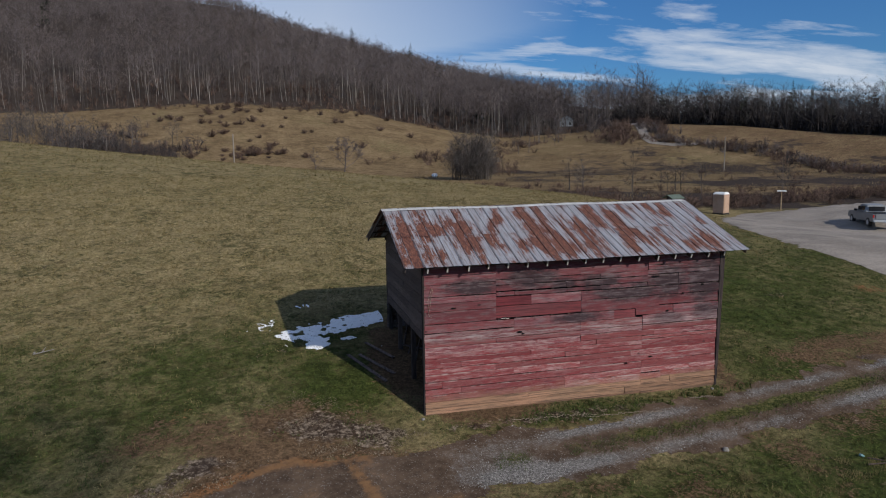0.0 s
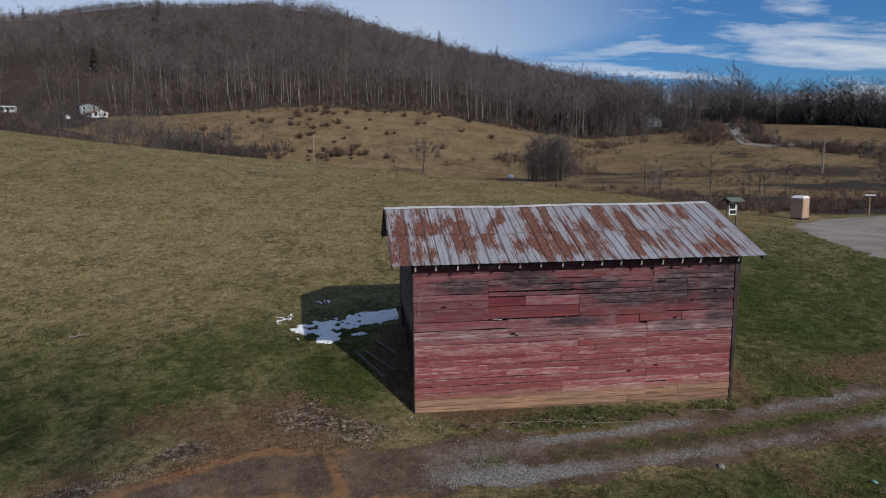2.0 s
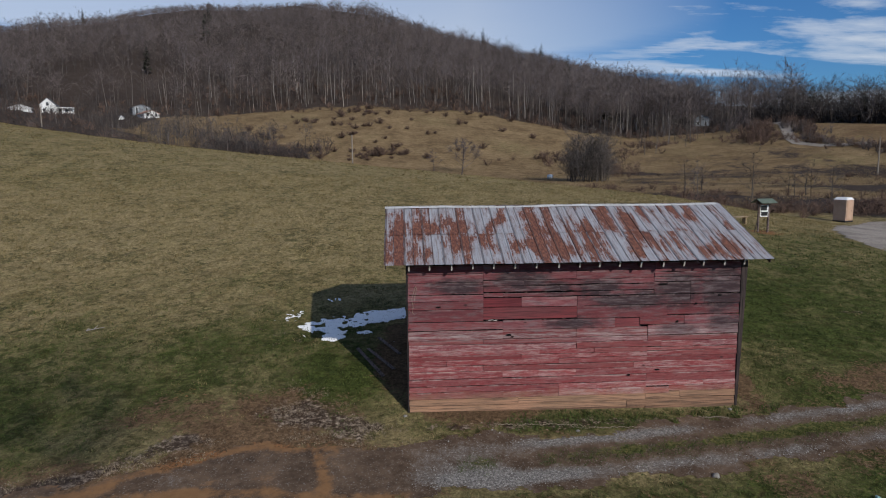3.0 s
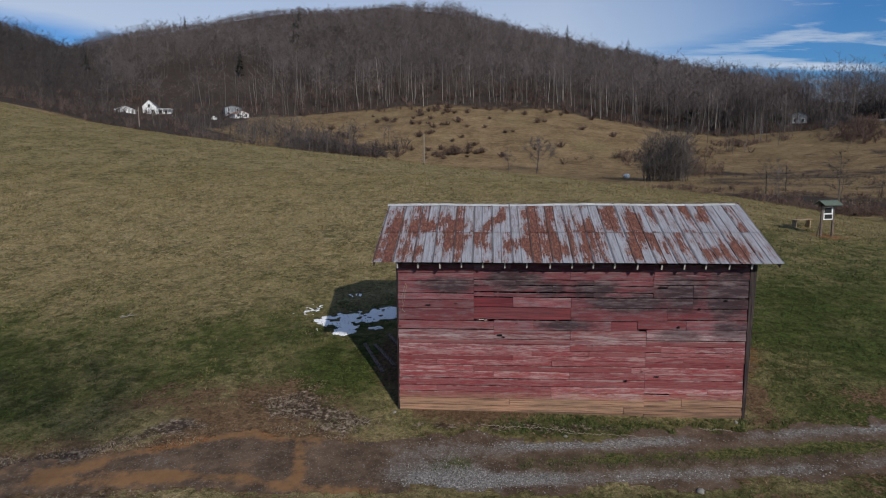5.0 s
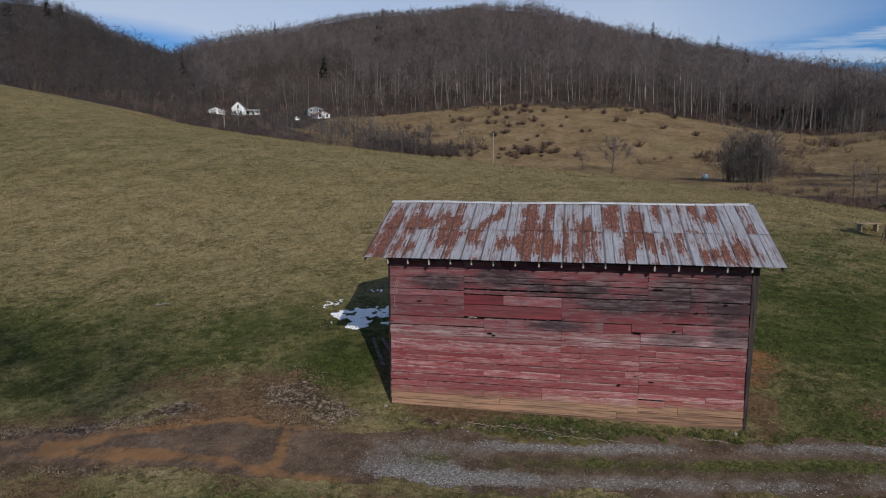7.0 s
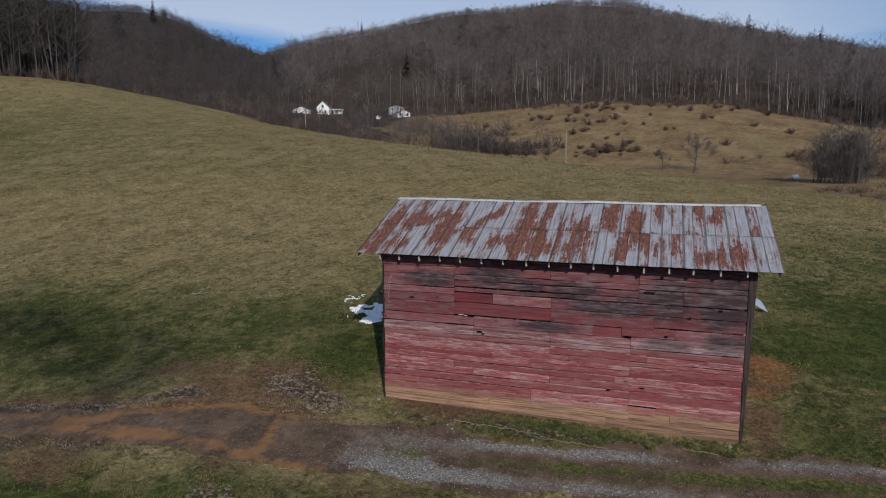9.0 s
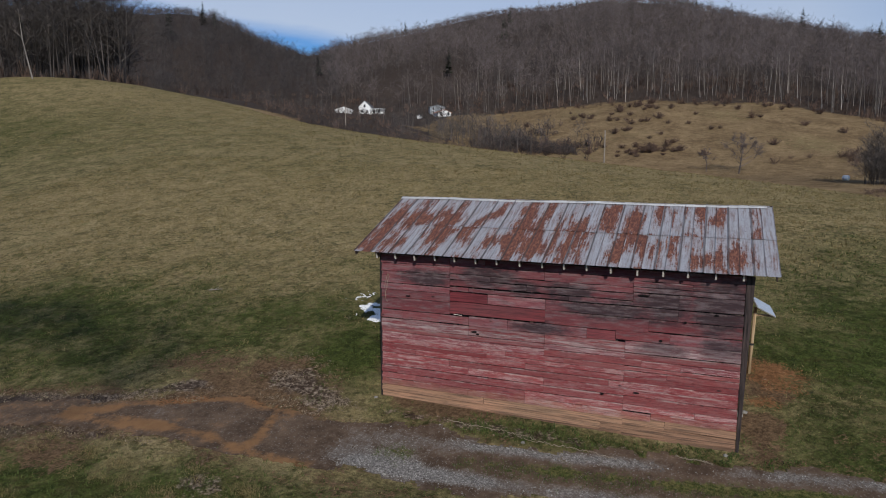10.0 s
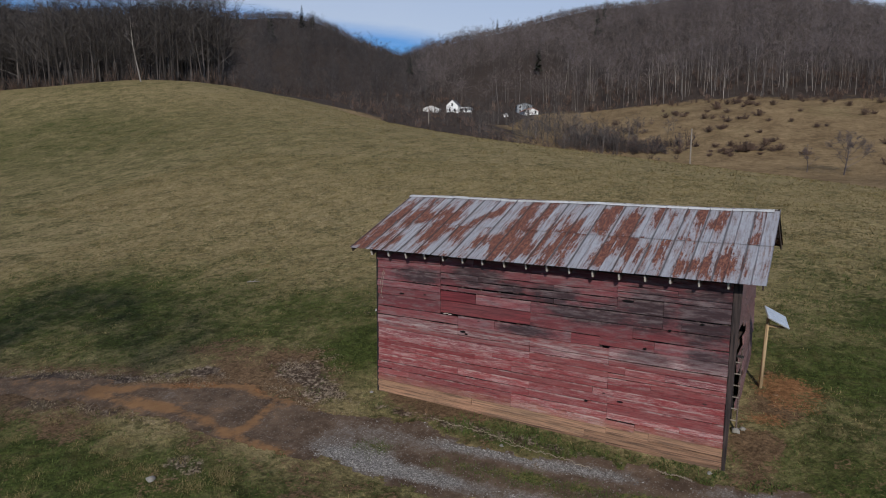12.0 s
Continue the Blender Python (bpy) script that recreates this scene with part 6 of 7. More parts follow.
# pickup truck
def pickup(at, turn):
    """A crew pickup; nose along +x, centre at the origin."""
    car = tagged(empty("pickup_truck", at, turn), "silver pickup truck parked on pale gravel", "truck")
    silver = plain("silver_car_paint", (0.22, 0.225, 0.23), (0.27, 0.275, 0.28), 2.0, 0.4, 0.3)
    glass_ = plain("dark_car_glass", (0.015, 0.017, 0.02), (0.03, 0.03, 0.035), 2.0, 0.08)
    lamp_red = plain("red_lamp", (0.35, 0.02, 0.02), (0.45, 0.03, 0.03), 5.0, 0.2)
    bm = bmesh.new()
    side = ((-2.7, 0.55), (-2.7, 1.12), (-0.9, 1.14), (1.15, 1.14), (2.45, 1.05), (2.7, 0.9), (2.72, 0.5), (1.9, 0.42), (-2.2, 0.45))
    ring = [[bm.verts.new((x, y, z)) for x, z in side] for y in (-0.93, 0.93)]
    n = len(side)
    for k in range(n):
        bm.faces.new((ring[0][k], ring[0][(k + 1) % n], ring[1][(k + 1) % n], ring[1][k]))
    bm.faces.new(ring[0][::-1])
    bm.faces.new(ring[1])
    bmesh.ops.recalc_face_normals(bm, faces=bm.faces)
    bmesh.ops.bevel(bm, geom=list(bm.edges), offset=0.05, segments=2, affect="EDGES")
    body_ = part("body", bm, silver, car)
    bm = bmesh.new()
    cabin = ((-0.95, 1.12), (-0.78, 1.74), (0.45, 1.78), (1.25, 1.12))
    ring = [[bm.verts.new((x, y * (0.86 if z < 1.3 else 0.70), z)) for x, z in cabin] for y in (-1, 1)]
    for k in range(4):
        bm.faces.new((ring[0][k], ring[0][(k + 1) % 4], ring[1][(k + 1) % 4], ring[1][k]))
    bm.faces.new(ring[0][::-1])
    bm.faces.new(ring[1])
    bmesh.ops.recalc_face_normals(bm, faces=bm.faces)
    bmesh.ops.bevel(bm, geom=list(bm.edges), offset=0.05, segments=2, affect="EDGES")
    cab = part("cab", bm, silver, car)
    box_part("rear_window", (-0.97, -0.84, -0.58, 0.58, 1.26, 1.62), glass_, cab, m=Matrix.Translation((-0.02, 0, 0)))
    for s_ in (-1, 1):
        box_part("side_window", (-0.62, 0.0, s_ * 0.80 - 0.03, s_ * 0.80 + 0.03, 1.26, 1.64), glass_, cab)
        box_part("side_window", (0.08, 0.75, s_ * 0.80 - 0.03, s_ * 0.80 + 0.03, 1.26, 1.58), glass_, cab)
        box_part("mirror", (0.72, 0.86, s_ * 1.02 - 0.10, s_ * 1.02 + 0.10, 1.15, 1.34), BLACK, car, bevel=0.02)
        box_part("tail_light", (-2.76, -2.68, s_ * 0.88 - 0.04, s_ * 0.88 + 0.04, 0.82, 1.06), lamp_red, body_)
    box_part("windscreen", (0.62, 1.02, -0.62, 0.62, 1.40, 1.46), glass_, cab, m=Matrix.Translation((0.0, 0, 0.02)))
    box_part("tailgate", (-2.75, -2.69, -0.72, 0.72, 0.70, 1.12), silver, car, bevel=0.01)
    box_part("bed_floor", (-2.6, -1.0, -0.78, 0.78, 1.145, 1.16), BLACK, car, "dark open load bed")
    box_part("rear_bumper", (-2.86, -2.66, -0.9, 0.9, 0.45, 0.66), STEEL, car, "chrome bumper", bevel=0.03)
    for x in (-1.75, 1.75):
        for s_ in (-1, 1):
            wheel = rod_part("wheel", (x, s_ * 0.70, 0.38), (x, s_ * 0.95, 0.38), 0.38, BLACK, car, sides=20, label="black tyre")
            rod_part("rim", (x, s_ * 0.94, 0.38), (x, s_ * 0.962, 0.38), 0.22, STEEL, wheel, sides=14)
    return car


pickup(on_ground(50.3, 44.5, 0.05), 62)


# ---- poles, houses and single trees far off ----
def utility_pole(x, y, tall, thick=0.16, arms=True):
    pole_ = tagged(empty("utility_pole", on_ground(x, y)), "bare wooden utility pole", "pole", "utility poles")
    rod_part("pole", (0, 0, -0.5), (0, 0, tall), thick, OLD_POLE, pole_, thick * 0.7)
    if arms:
        box_part("crossarm", (-0.9, 0.9, -0.06, 0.06, tall - 0.75, tall - 0.6), DARK_WOOD, pole_)
    return pole_


utility_pole(-5.5, 131.8, 9.9, arms=False)
utility_pole(109, 138, 8.6, arms=False)
utility_pole(135.6, 242, 11.5)
utility_pole(150, 252, 11.5)
utility_pole(-77.4, 156, 4.8, 0.13, arms=False)

SLATE = plain("grey_shingles", (0.10, 0.10, 0.11), (0.16, 0.16, 0.17), 2.0, 0.9)
GREY_SIDING = plain("grey_siding", (0.20, 0.22, 0.24), (0.27, 0.29, 0.31), 1.5, 0.8)
BRICK_PINK = plain("pinkish_brick", (0.36, 0.19, 0.14), (0.44, 0.25, 0.19), 2.5, 0.9)
PANE = plain("dark_window_pane", (0.02, 0.025, 0.03), (0.05, 0.055, 0.06), 2.0, 0.1)


def house(name, label, x, y, turn, wide, deep, eaves, ridge, wall_mat, roof_mat, windows, porch=0.0):
    """A gabled house; the gable faces -y. windows: rows of x, z on the gable."""
    h = tagged(empty(name, on_ground(x, y, -0.4), turn), label, "house")
    bm = bmesh.new()
    prof = ((-wide / 2, -1.0), (wide / 2, -1.0), (wide / 2, eaves), (0, ridge), (-wide / 2, eaves))
    ring = [[bm.verts.new((px, py, pz)) for px, pz in prof] for py in (0, deep)]
    for k in range(5):
        bm.faces.new((ring[0][k], ring[0][(k + 1) % 5], ring[1][(k + 1) % 5], ring[1][k]))
    bm.faces.new(ring[0][::-1])
    bm.faces.new(ring[1])
    bmesh.ops.recalc_face_normals(bm, faces=bm.faces)
    part("wall", bm, wall_mat, h)
    rise_ = math.atan2(ridge - eaves, wide / 2)
    ln = math.hypot(ridge - eaves, wide / 2)
    for s_ in (-1, 1):
        bm = bmesh.new()
        a, b = Vector((s_ * (wide / 2 + 0.35), 0, eaves - 0.35 * math.tan(rise_))), Vector((0, 0, ridge))
        vs = [bm.verts.new((p.x, q, p.z + dz)) for dz in (0.03, 0.17) for p, q in ((a, -0.35), (b, -0.35), (b, deep + 0.35), (a, deep + 0.35))]
        for f in ((0, 1, 2, 3), (4, 5, 6, 7), (0, 1, 5, 4), (1, 2, 6, 5), (2, 3, 7, 6), (3, 0, 4, 7)):
            bm.faces.new([vs[k] for k in f])
        bmesh.ops.recalc_face_normals(bm, faces=bm.faces)
        part("roof", bm, roof_mat, h)
    for wx, wz in windows:
        w_ = box_part("window", (wx - 0.5, wx + 0.5, -0.06, 0.05, wz - 0.75, wz + 0.75), WHITE, h)
        box_part("pane", (wx - 0.4, wx + 0.4, -0.08, -0.062, wz - 0.65, wz + 0.65), PANE, w_)
    if porch:
        box_part("wing", (wide / 2, wide / 2 + porch - 1.0, 2.4, deep * 0.9, -1.0, 2.9), WHITE, h, "low white wing behind the porch")
        box_part("wing_roof", (wide / 2, wide / 2 + porch - 0.8, 2.2, deep * 0.95, 2.91, 3.15), SLATE, h)
        for px in (wide / 2 + 1.2, wide / 2 + 3.4):
            box_part("wing_window", (px - 0.5, px + 0.5, 2.34, 2.42, 0.9, 2.2), PANE, h)
        box_part("porch_roof", (wide / 2, wide / 2 + porch, 0.5, 2.2, 2.62, 2.8), WHITE, h, "white flat porch roof")
        box_part("porch_floor", (wide / 2, wide / 2 + porch, 0.5, 2.2, -0.8, 0.3), STONE, h)
        for k in range(4):
            px = wide / 2 + 0.3 + (porch - 0.6) * k / 3
            box_part("porch_post", (px - 0.1, px + 0.1, 0.6, 0.8, 0.3, 2.62), WHITE, h)
    return h


house("farm_house", "white gabled farmhouse with a long white porch", -133, 268, 18, 5.4, 9, 3.7, 6.2, WHITE, SLATE, ((-1.2, 1.6), (1.2, 1.6), (0, 4.0)), 6.4)
house("white_shed", "low white shed beside the woods", -133.5, 250, 22, 7.0, 5.0, 2.8, 4.0, WHITE, WHITE, ((0, 1.5),))
house("grey_house", "two-storey grey house at the wood's edge", -98.5, 271, 30, 6.6, 6, 3.4, 4.4, GREY_SIDING, SLATE, ((-1.8, 1.0), (1.8, 1.0), (-1.8, 2.7), (1.8, 2.7)))
house("low_house", "low white house with a faded pinkish roof", -91, 261, 40, 5.6, 8, 2.0, 3.2, WHITE, BRICK_PINK, ((-1.6, 1.5), (1.6, 1.5)))
house("garden_shed", "tiny white shed below the houses", -101, 257, 10, 1.8, 1.8, 1.5, 2.1, WHITE, SLATE, ())
house("woodland_house", "grey house half hidden among bare trees", 124, 257, -25, 5.4, 6, 3.4, 4.8, GREY_SIDING, SLATE, ((-1.4, 1.5), (1.4, 1.5)))


def single_tree(name, label, x, y, seed, mats, **shape):
    """One leafless tree with its twigs as a part."""
    r_ = np.random.default_rng(seed)
    (wv, wf), (fv, ff_) = bare_tree(r_, **shape)
    t = tagged(empty(name, on_ground(x, y)), label, "tree")
    for nm, v, f, m_ in (("trunk", wv, wf, mats[0]), ("crown", fv, ff_, mats[1])):
        ob = new(nm, mesh_from(nm, v, f, m_))
        ob.parent = t
    return t


single_tree("lone_tree", "spreading leafless tree at the hill's foot", 20.2, 173.5, 3, (LIMB, LIMB), tall=9.4, spread=4.8, limbs=18, forks=9, twigs=24, thick=0.20, low=0.16, twig_width=0.030)
single_tree("young_tree", "small leafless tree beside a larger one", 12.9, 176, 4, (LIMB, LIMB), tall=6.4, spread=2.2, limbs=11, forks=6, twigs=18, thick=0.11, low=0.2, twig_width=0.030)
single_tree("pale_tree", "pale leaning bare tree before the dark wood", 16 - 176 * math.sin(radians(54.3)), 2 + 176 * math.cos(radians(54.3)), 8, (PALE_BARK, LIMB), tall=15, spread=3.4, limbs=9, forks=4, twigs=6, thick=0.17, low=0.45, twig_width=0.07, lean=0.06)
for k, (x, y, s_) in enumerate(((47, 96, 5.0), (61, 88, 4.2), (52, 101, 4.0))):
    single_tree("creek_tree", "small grey leafless tree in the creek brush", x, y, 20 + k, (STEM, LIMB), tall=s_, spread=s_ * 0.5, limbs=9, forks=4, twigs=6, thick=0.12, low=0.2, twig_width=0.035)
# a large bare tree that stands behind the camera and shades the yard's far corner
single_tree("yard_tree", "tall bare tree shading the yard", 12.9, -27.3, 41, (LIMB, LIMB), tall=33, spread=7.4, limbs=30, forks=8, twigs=26, thick=0.18, low=0.70, twig_width=0.036)


def thicket(name, label, x, y, seed, count, radius, tall, bark_):
    r_ = np.random.default_rng(seed)
    kinds = [far_tree(r_, tall * r_.uniform(0.7, 1.0), tall * 0.22, 14, 16, 0.06, 0.05, 0.05) for _ in range(5)]
    a, d = r_.uniform(0, 6.283, count), radius * np.sqrt(r_.uniform(0, 1, count))
    spots = np.stack([x + d * np.cos(a), y + d * np.sin(a), r_.uniform(0.4, 1.12, count)], 1)
    return woods(name, label, spots, kinds, bark_, bark_)


thicket("sapling_thicket", "dense grey-brown thicket of saplings by the stream", 43.5, 136, 9, 150, 4.4, 12.5, STEM)
thicket("sapling_thicket", "brown low thicket beside the stream", 57, 160, 10, 60, 7, 5.0, BROWN_TWIG)

# shrubs dotted over the tawny hillside
shrub_data = []
for k in range(5):
    (wv, wf), (fv, ff_) = thicket_piece(np.random.default_rng(60 + k), 1.4, 1.3, 22, 34, 0.055)
    shrub_data.append(mesh_from("shrub", np.concatenate([wv, fv]), np.concatenate([wf, ff_ + len(wv)]), BROWN_TWIG))
r_ = np.random.default_rng(77)
places = [(26, 245), (28.5, 246.5), (40.5, 235), (16, 228), (13.5, 227), (22, 205), (36, 262), (31, 266), (47, 256), (30, 208), (50, 226), (12, 196)]
for cx_, cy_, sx_, sy_, n_ in ((-13, 258, 8, 7, 18), (-9, 234, 9, 8, 12), (-4, 200, 6, 4, 26), (-32, 250, 14, 10, 8), (18, 268, 16, 4, 8)):
    places += [(r_.normal(cx_, sx_), r_.normal(cy_, sy_)) for _ in range(n_)]
for x, y in places:
    ob = tagged(new("shrub", shrub_data[r_.integers(5)]), "low reddish brown bare shrub on the hillside", "shrub", "hillside shrubs")
    k = r_.uniform(0.6, 1.6)
    ob.matrix_world = pose(*on_ground(float(x), float(y)), 0, 0, r_.uniform(0, 360)) @ Matrix.Diagonal((k * r_.uniform(0.9, 1.5), k, k * r_.uniform(0.85, 1.2), 1))

# the lane that winds up to the far house


def lane_strip(points, half, lift):
    """A ribbon that follows the ground along a bent line."""
    bm = bmesh.new()
    last = None
    for k in range(len(points) - 1):
        (x0, y0), (x1, y1) = points[k], points[k + 1]
        for q in range(6):
            s_ = q / 6
            x, y = x0 + (x1 - x0) * s_, y0 + (y1 - y0) * s_
            d = Vector((y0 - y1, x1 - x0)).normalized()
            pair_ = [bm.verts.new(on_ground(x + d.x * j, y + d.y * j, lift)) for j in (-half, half)]
            if last:
                bm.faces.new((last[0], last[1], pair_[1], pair_[0]))
            last = pair_
    return bm


tagged(part("country_lane", lane_strip(((131, 172), (122, 177), (119, 184), (121, 192), (127, 204), (133, 216), (136, 230), (140, 244), (150, 262)), 1.6, 0.14), LOT), "narrow pale lane winding up the valley", "road", kind="structure")

# ---- round the barn ----
ladder = tagged(empty("ladder"), "grey wooden ladder leaning in the barn's doorway", "ladder")
for x in (14.46, 14.75):
    rod_part("rail", (x, 20.22, height_at(x, 20.22) - 0.03), (x, 20.46, 2.55), 0.024, GREY_WOOD, ladder, sides=6)
for k in range(6):
    z = 0.62 + 0.31 * k
    rod_part("rung", (14.45, 20.22 + 0.10 * (z - 0.35), z), (14.76, 20.22 + 0.10 * (z - 0.35), z), 0.016, OLD_POLE, ladder, sides=6)
box_part("iron_pin", (14.62, 14.92, 18.95, 18.99, 2.72, 2.77), DARK_STEEL, barn, "rusty iron bar standing out from the wall")
for k, (x0, y0, x1, y1, z) in enumerate(((2.55, 22.6, 3.55, 20.5, 0.03), (2.95, 22.5, 3.9, 20.9, 0.05), (3.3, 23.4, 4.1, 22.0, 0.06), (4.6, 23.0, 6.8, 21.5, 0.05))):
    bm = bmesh.new()
    a, b = Vector(on_ground(x0, y0, z)), Vector(on_ground(x1, y1, z))
    m = Matrix.Translation((a + b) / 2) @ (b - a).to_track_quat("Y", "Z").to_matrix().to_4x4()
    box(bm, -0.06, 0.06, -(b - a).length / 2, (b - a).length / 2, -0.015, 0.02, m, 0.004)
    tagged(part("loose_plank", bm, GREY_WOOD), "loose grey plank lying on bare earth", "plank", "planks beside the barn")
for k, (x0, y0, x1, y1, top) in enumerate(((4.75, 21.6, 5.15, 21.2, 2.0), (4.7, 22.4, 5.2, 22.2, 1.8), (4.9, 20.4, 5.6, 20.9, 2.2), (4.7, 23.2, 5.1, 22.9, 2.1))):
    bm = bmesh.new()
    a, b = Vector(on_ground(x0, y0, -0.02)), Vector((x1, y1, height_at(x1, y1) + top))
    m = Matrix.Translation((a + b) / 2) @ (b - a).to_track_quat("Y", "Z").to_matrix().to_4x4()
    box(bm, -0.05, 0.05, -(b - a).length / 2, (b - a).length / 2, -0.02, 0.02, m, 0.004)
    tagged(part("leaning_pole", bm, GREY_WOOD), "grey timber leaning in the open bay", "timber", "timbers in the bay")


def stone(x, y, size, seed):
    r_ = random.Random(seed)
    bm = bmesh.new()
    bmesh.ops.create_icosphere(bm, subdivisions=2, radius=size)
    for v in bm.verts:
        v.co *= 1 + 0.45 * noise.noise(v.co / size * 1.3 + Vector((seed, 0, 0)))
        v.co.z *= 0.6
    bmesh.ops.translate(bm, vec=on_ground(x, y, size * 0.3), verts=bm.verts)
    return tagged(part("stone", bm, STONE, None, "", True), "pale fieldstone lying in the grass", "stone", "loose stones")


for k, (x, y, sz) in enumerate(((2.0, 11.9, 0.11), (4.25, 18.3, 0.06), (9.3, 17.3, 0.06), (14.75, 20.2, 0.12), (14.9, 20.35, 0.08), (12.35, 15.0, 0.10), (14.4, 18.3, 0.06), (-8.0, 24.9, 0.05))):
    stone(x, y, sz, k)
stick_bm = bmesh.new()
rod(stick_bm, on_ground(-8.0, 24.7, 0.04), on_ground(-7.4, 24.95, 0.08), 0.022, 0.01, 5)
rod(stick_bm, on_ground(-7.75, 24.8, 0.06), on_ground(-7.7, 25.1, 0.10), 0.015, 0.008, 5)
tagged(part("fallen_branch", stick_bm, PALE_BARK), "pale forked fallen branch on the grass", "branch")
# a line of pale dead vine along the wall's foot
vine = bpy.data.curves.new("dead_vine", "CURVE")
vine.dimensions, vine.bevel_depth, vine.bevel_resolution = "3D", 0.009, 1
for x0, x1, off in ((6.9, 9.6, 0.0), (9.1, 11.8, -0.12), (13.2, 14.1, 0.55)):
    sp = vine.splines.new("POLY")
    n_ = 110
    sp.points.add(n_ - 1)
    for k in range(n_):
        x = x0 + (x1 - x0) * k / (n_ - 1)
        y = 17.72 + off - 0.10 * (x - 7) * 0.6 + 0.03 * math.sin(x * 3.1) + 0.05 * math.sin(x * 9.7) * dice.random() + 0.045 * dice.uniform(-1, 1)
        sp.points[k].co = (*on_ground(x, y, 0.03 + 0.02 * dice.random()), 1)
vine.materials.append(FIBRE)
tagged(new("dead_vine", vine), "pale dead vine lying along the barn's footing", "vine")
# a frayed rope that hangs from the corner
rope = bpy.data.curves.new("rope", "CURVE")
rope.dimensions, rope.bevel_depth, rope.bevel_resolution = "3D", 0.006, 1
for pts in (((4.62, 3.98), (4.58, 3.86), (4.50, 3.60), (4.54, 3.35), (4.52, 3.18), (4.60, 3.10)), ((4.62, 3.98), (4.66, 3.90), (4.60, 3.72), (4.57, 3.45))):
    sp = rope.splines.new("POLY")
    sp.points.add(len(pts) - 1)
    for p, (x, z) in zip(sp.points, pts):
        p.co = (x, BY0 - 0.03, z, 1)
rope.materials.append(FIBRE)
tagged(new("frayed_rope", rope), "frayed pale rope hanging on the barn's corner", "rope")

# raised black plates paint the dark of knot holes; splinters at a torn edge
HOLE_DARK = plain("painted_hole_dark", (0.003, 0.003, 0.003), (0.008, 0.006, 0.006), 30.0, 1.0)
for x, z, w_, h_ in ((6.95, 2.90, 0.16, 0.030), (7.43, 2.42, 0.10, 0.028), (7.55, 2.36, 0.05, 0.022), (13.25, 3.27, 0.045, 0.03), (12.67, 2.72, 0.05, 0.032), (13.99, 3.53, 0.06, 0.028), (5.3, 3.33, 0.09, 0.016), (11.2, 1.05, 0.05, 0.018), (12.1, 1.20, 0.09, 0.016), (9.3, 3.76, 0.12, 0.02), (12.2, 3.90, 0.16, 0.022)):
    bm = bmesh.new()
    ring = [bm.verts.new((x + w_ * math.cos(a) * dice.uniform(0.75, 1.1), BY0 - 0.040, z + h_ * math.sin(a) * dice.uniform(0.7, 1.1))) for a in (k * math.tau / 9 for k in range(9))]
    deep = [bm.verts.new((v.co.x, BY0 + 0.02, v.co.z)) for v in ring]
    bm.faces.new(ring[::-1])
    for k in range(9):
        bm.faces.new((ring[k], ring[(k + 1) % 9], deep[(k + 1) % 9], deep[k]))
    bmesh.ops.recalc_face_normals(bm, faces=bm.faces)
    part("knot_hole", bm, HOLE_DARK, front_wall, "raised black plate standing in for the dark of a hole in the board")
bm = bmesh.new()
for x, z, ln in ((6.88, 2.905, 0.15), (7.02, 2.892, 0.10)):
    box(bm, -ln / 2, ln / 2, -0.012, 0.012, -0.008, 0.010, Matrix.Translation((x, BY0 - 0.055, z)) @ Matrix.Rotation(dice.uniform(-0.1, 0.2), 4, "Y"), 0.003)
part("splinter", bm, TIP, front_wall, "pale splinters of torn board")

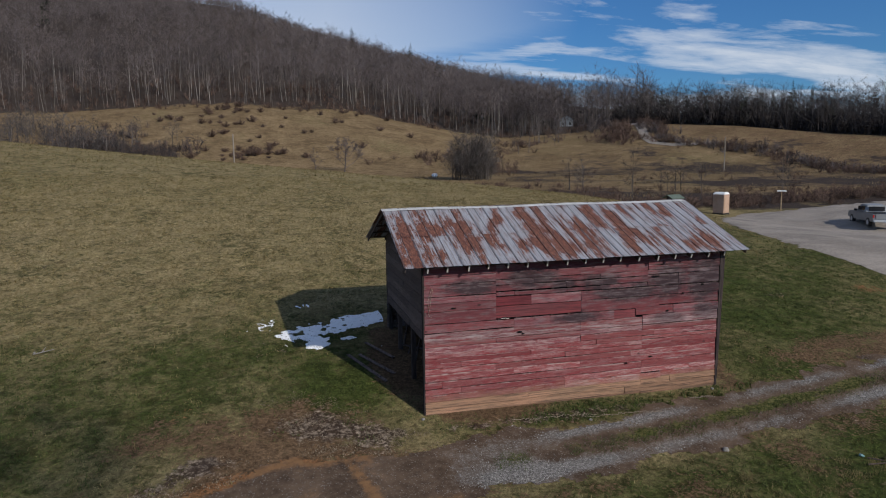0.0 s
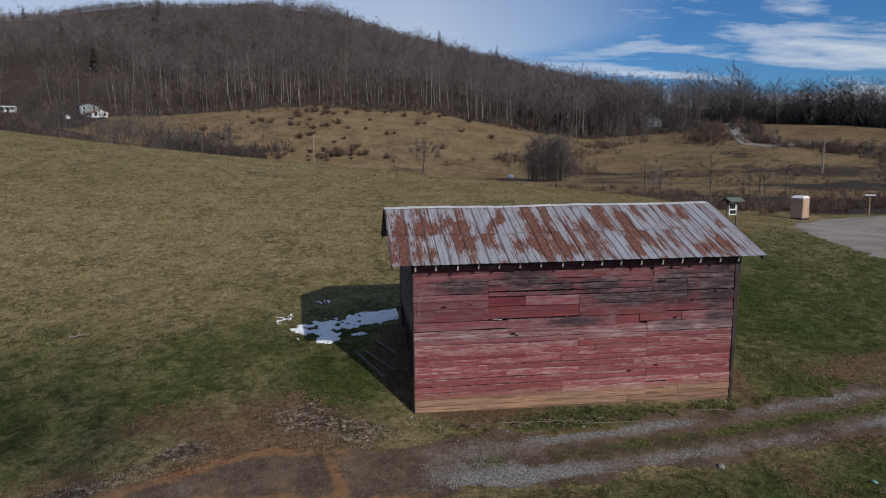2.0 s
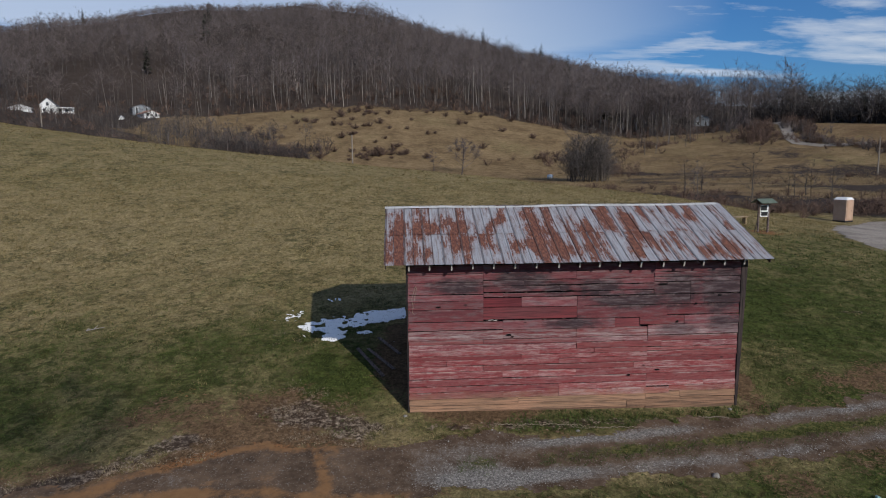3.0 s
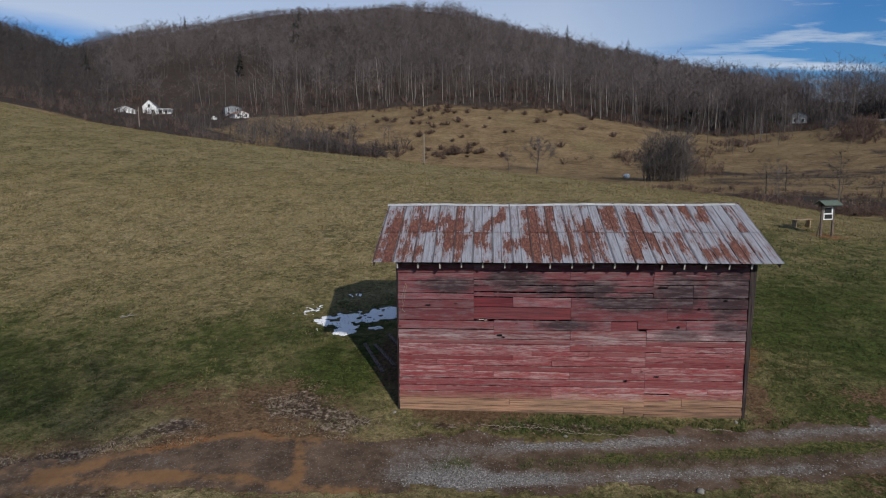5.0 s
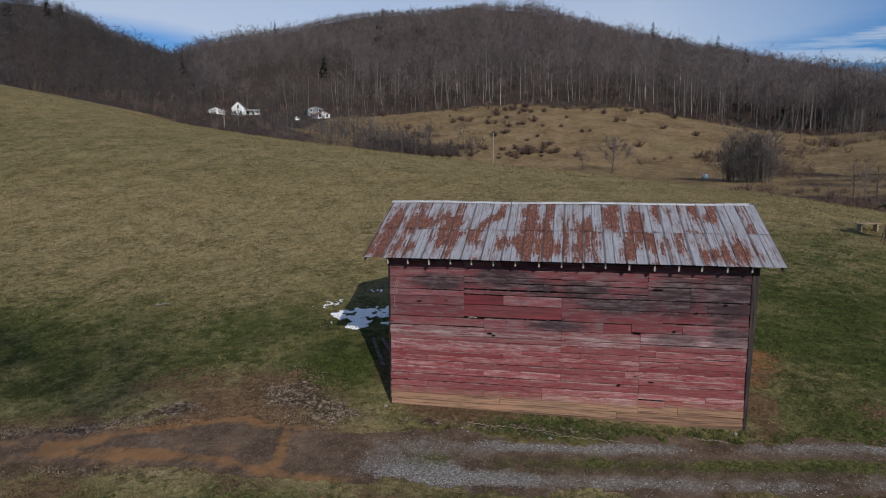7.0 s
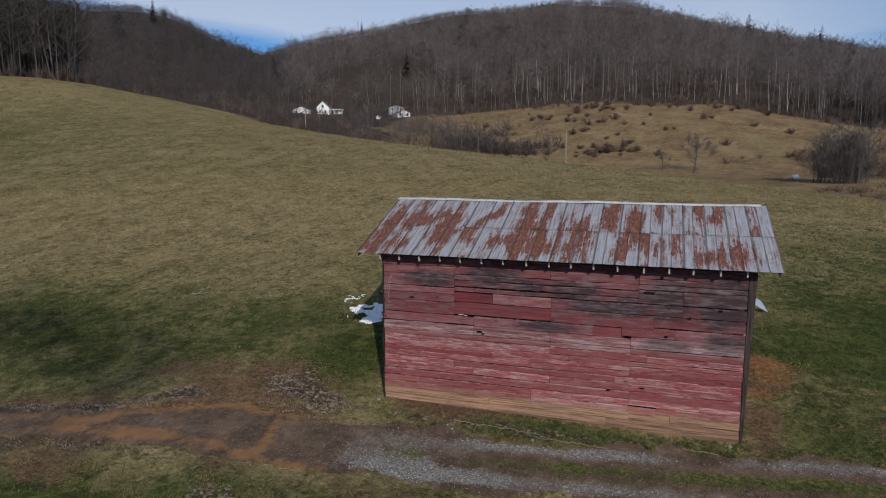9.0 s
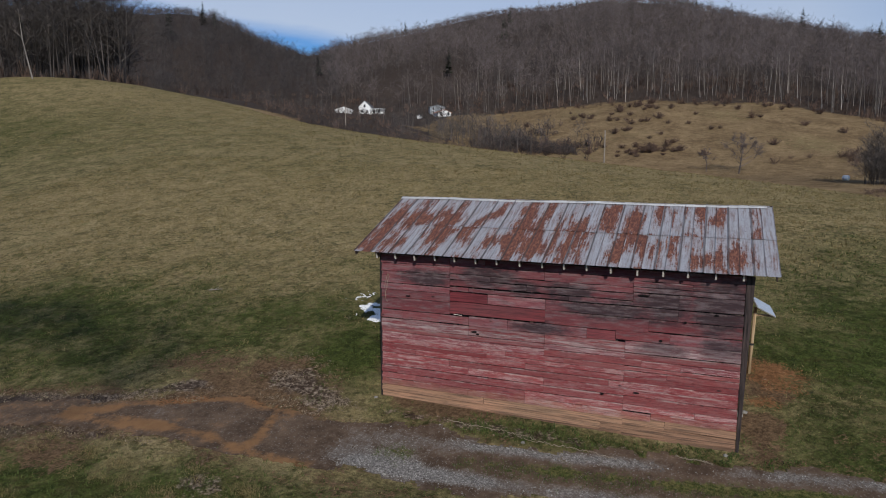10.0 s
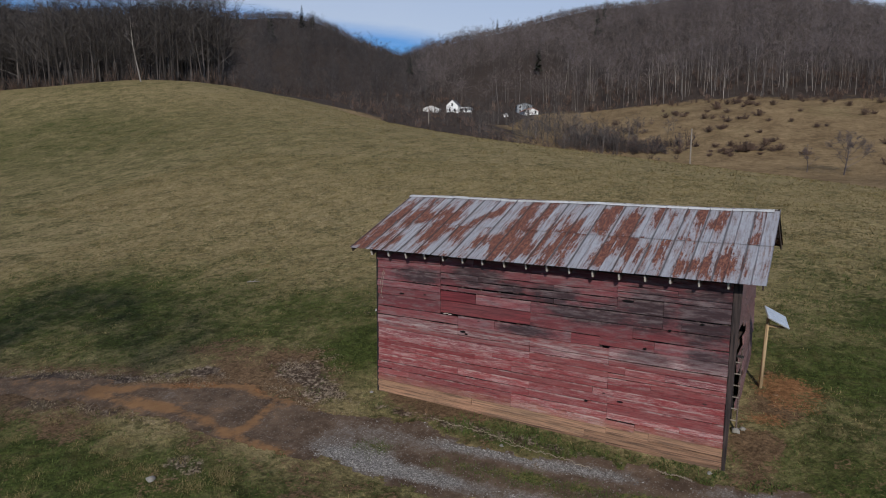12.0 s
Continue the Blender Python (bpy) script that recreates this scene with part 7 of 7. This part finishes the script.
# rank tufts on the near bank of the track
tuft_x = np.concatenate([rng.uniform(-4, 4.5, 60), rng.uniform(11, 20, 60)])
tuft_y = np.concatenate([rng.uniform(9.5, 13.2, 60), rng.uniform(11.0, 13.8, 60)])
blade_x, blade_y = np.repeat(tuft_x, 24) + rng.normal(0, 0.16, 24 * 120), np.repeat(tuft_y, 24) + rng.normal(0, 0.12, 24 * 120)
v_, f_ = blades(rng, blade_x, blade_y, 0.085 * rng.uniform(0.6, 1.5, len(blade_x)), 7, 0.011, 0.07)
tagged(new("rank_grass", mesh_from("rank_grass", v_, f_, GRASS)), "rank tufts of straw-coloured grass beside the track", "grass", kind="stuff")

# dead branches and a scrap of plastic in the grass
for k, (x0, y0, x1, y1) in enumerate(((15.6, 13.3, 17.3, 13.0), (16.0, 12.9, 17.0, 13.6), (16.4, 13.5, 17.9, 13.3), (15.9, 13.6, 16.6, 12.8))):
    bm = bmesh.new()
    mid_ = ((x0 + x1) / 2, (y0 + y1) / 2)
    rod(bm, on_ground(x0, y0, 0.05), on_ground(*mid_, 0.12), 0.022, 0.016, 6)
    rod(bm, on_ground(*mid_, 0.12), on_ground(x1, y1, 0.07), 0.016, 0.006, 6)
    rod(bm, on_ground(*mid_, 0.12), on_ground(mid_[0] + 0.35, mid_[1] + 0.25, 0.16), 0.011, 0.004, 5)
    tagged(part("dead_branch", bm, DARK_WOOD), "dark dead branch lying in the grass", "branch", "dead branches")
SCRAP = plain("pale_blue_plastic", (0.12, 0.25, 0.25), (0.2, 0.33, 0.33), 9.0, 0.4)
bm = bmesh.new()
bmesh.ops.create_icosphere(bm, subdivisions=2, radius=0.07)
for v in bm.verts:
    v.co *= 1 + 0.6 * noise.noise(v.co * 14)
    v.co.z *= 0.55
bmesh.ops.translate(bm, vec=on_ground(15.86, 13.75, 0.05), verts=bm.verts)
tagged(part("plastic_scrap", bm, SCRAP), "crumpled pale blue plastic scrap in the grass", "litter")

# a bale wrapped in white by the stream
bm = bmesh.new()
rod(bm, (-0.6, 0, 0.50), (0.6, 0, 0.50), 0.52, None, 20)
bmesh.ops.bevel(bm, geom=[e for e in bm.edges if len(e.link_faces) == 2 and e.calc_face_angle() > 1.0], offset=0.12, segments=3, affect="EDGES")
bale = part("wrapped_bale", bm, WHITE, None, "", True)
bale.matrix_world = pose(*on_ground(38.5, 149.5), 0, 0, 20)
tagged(bale, "round bale wrapped in white plastic by the stream", "bale")
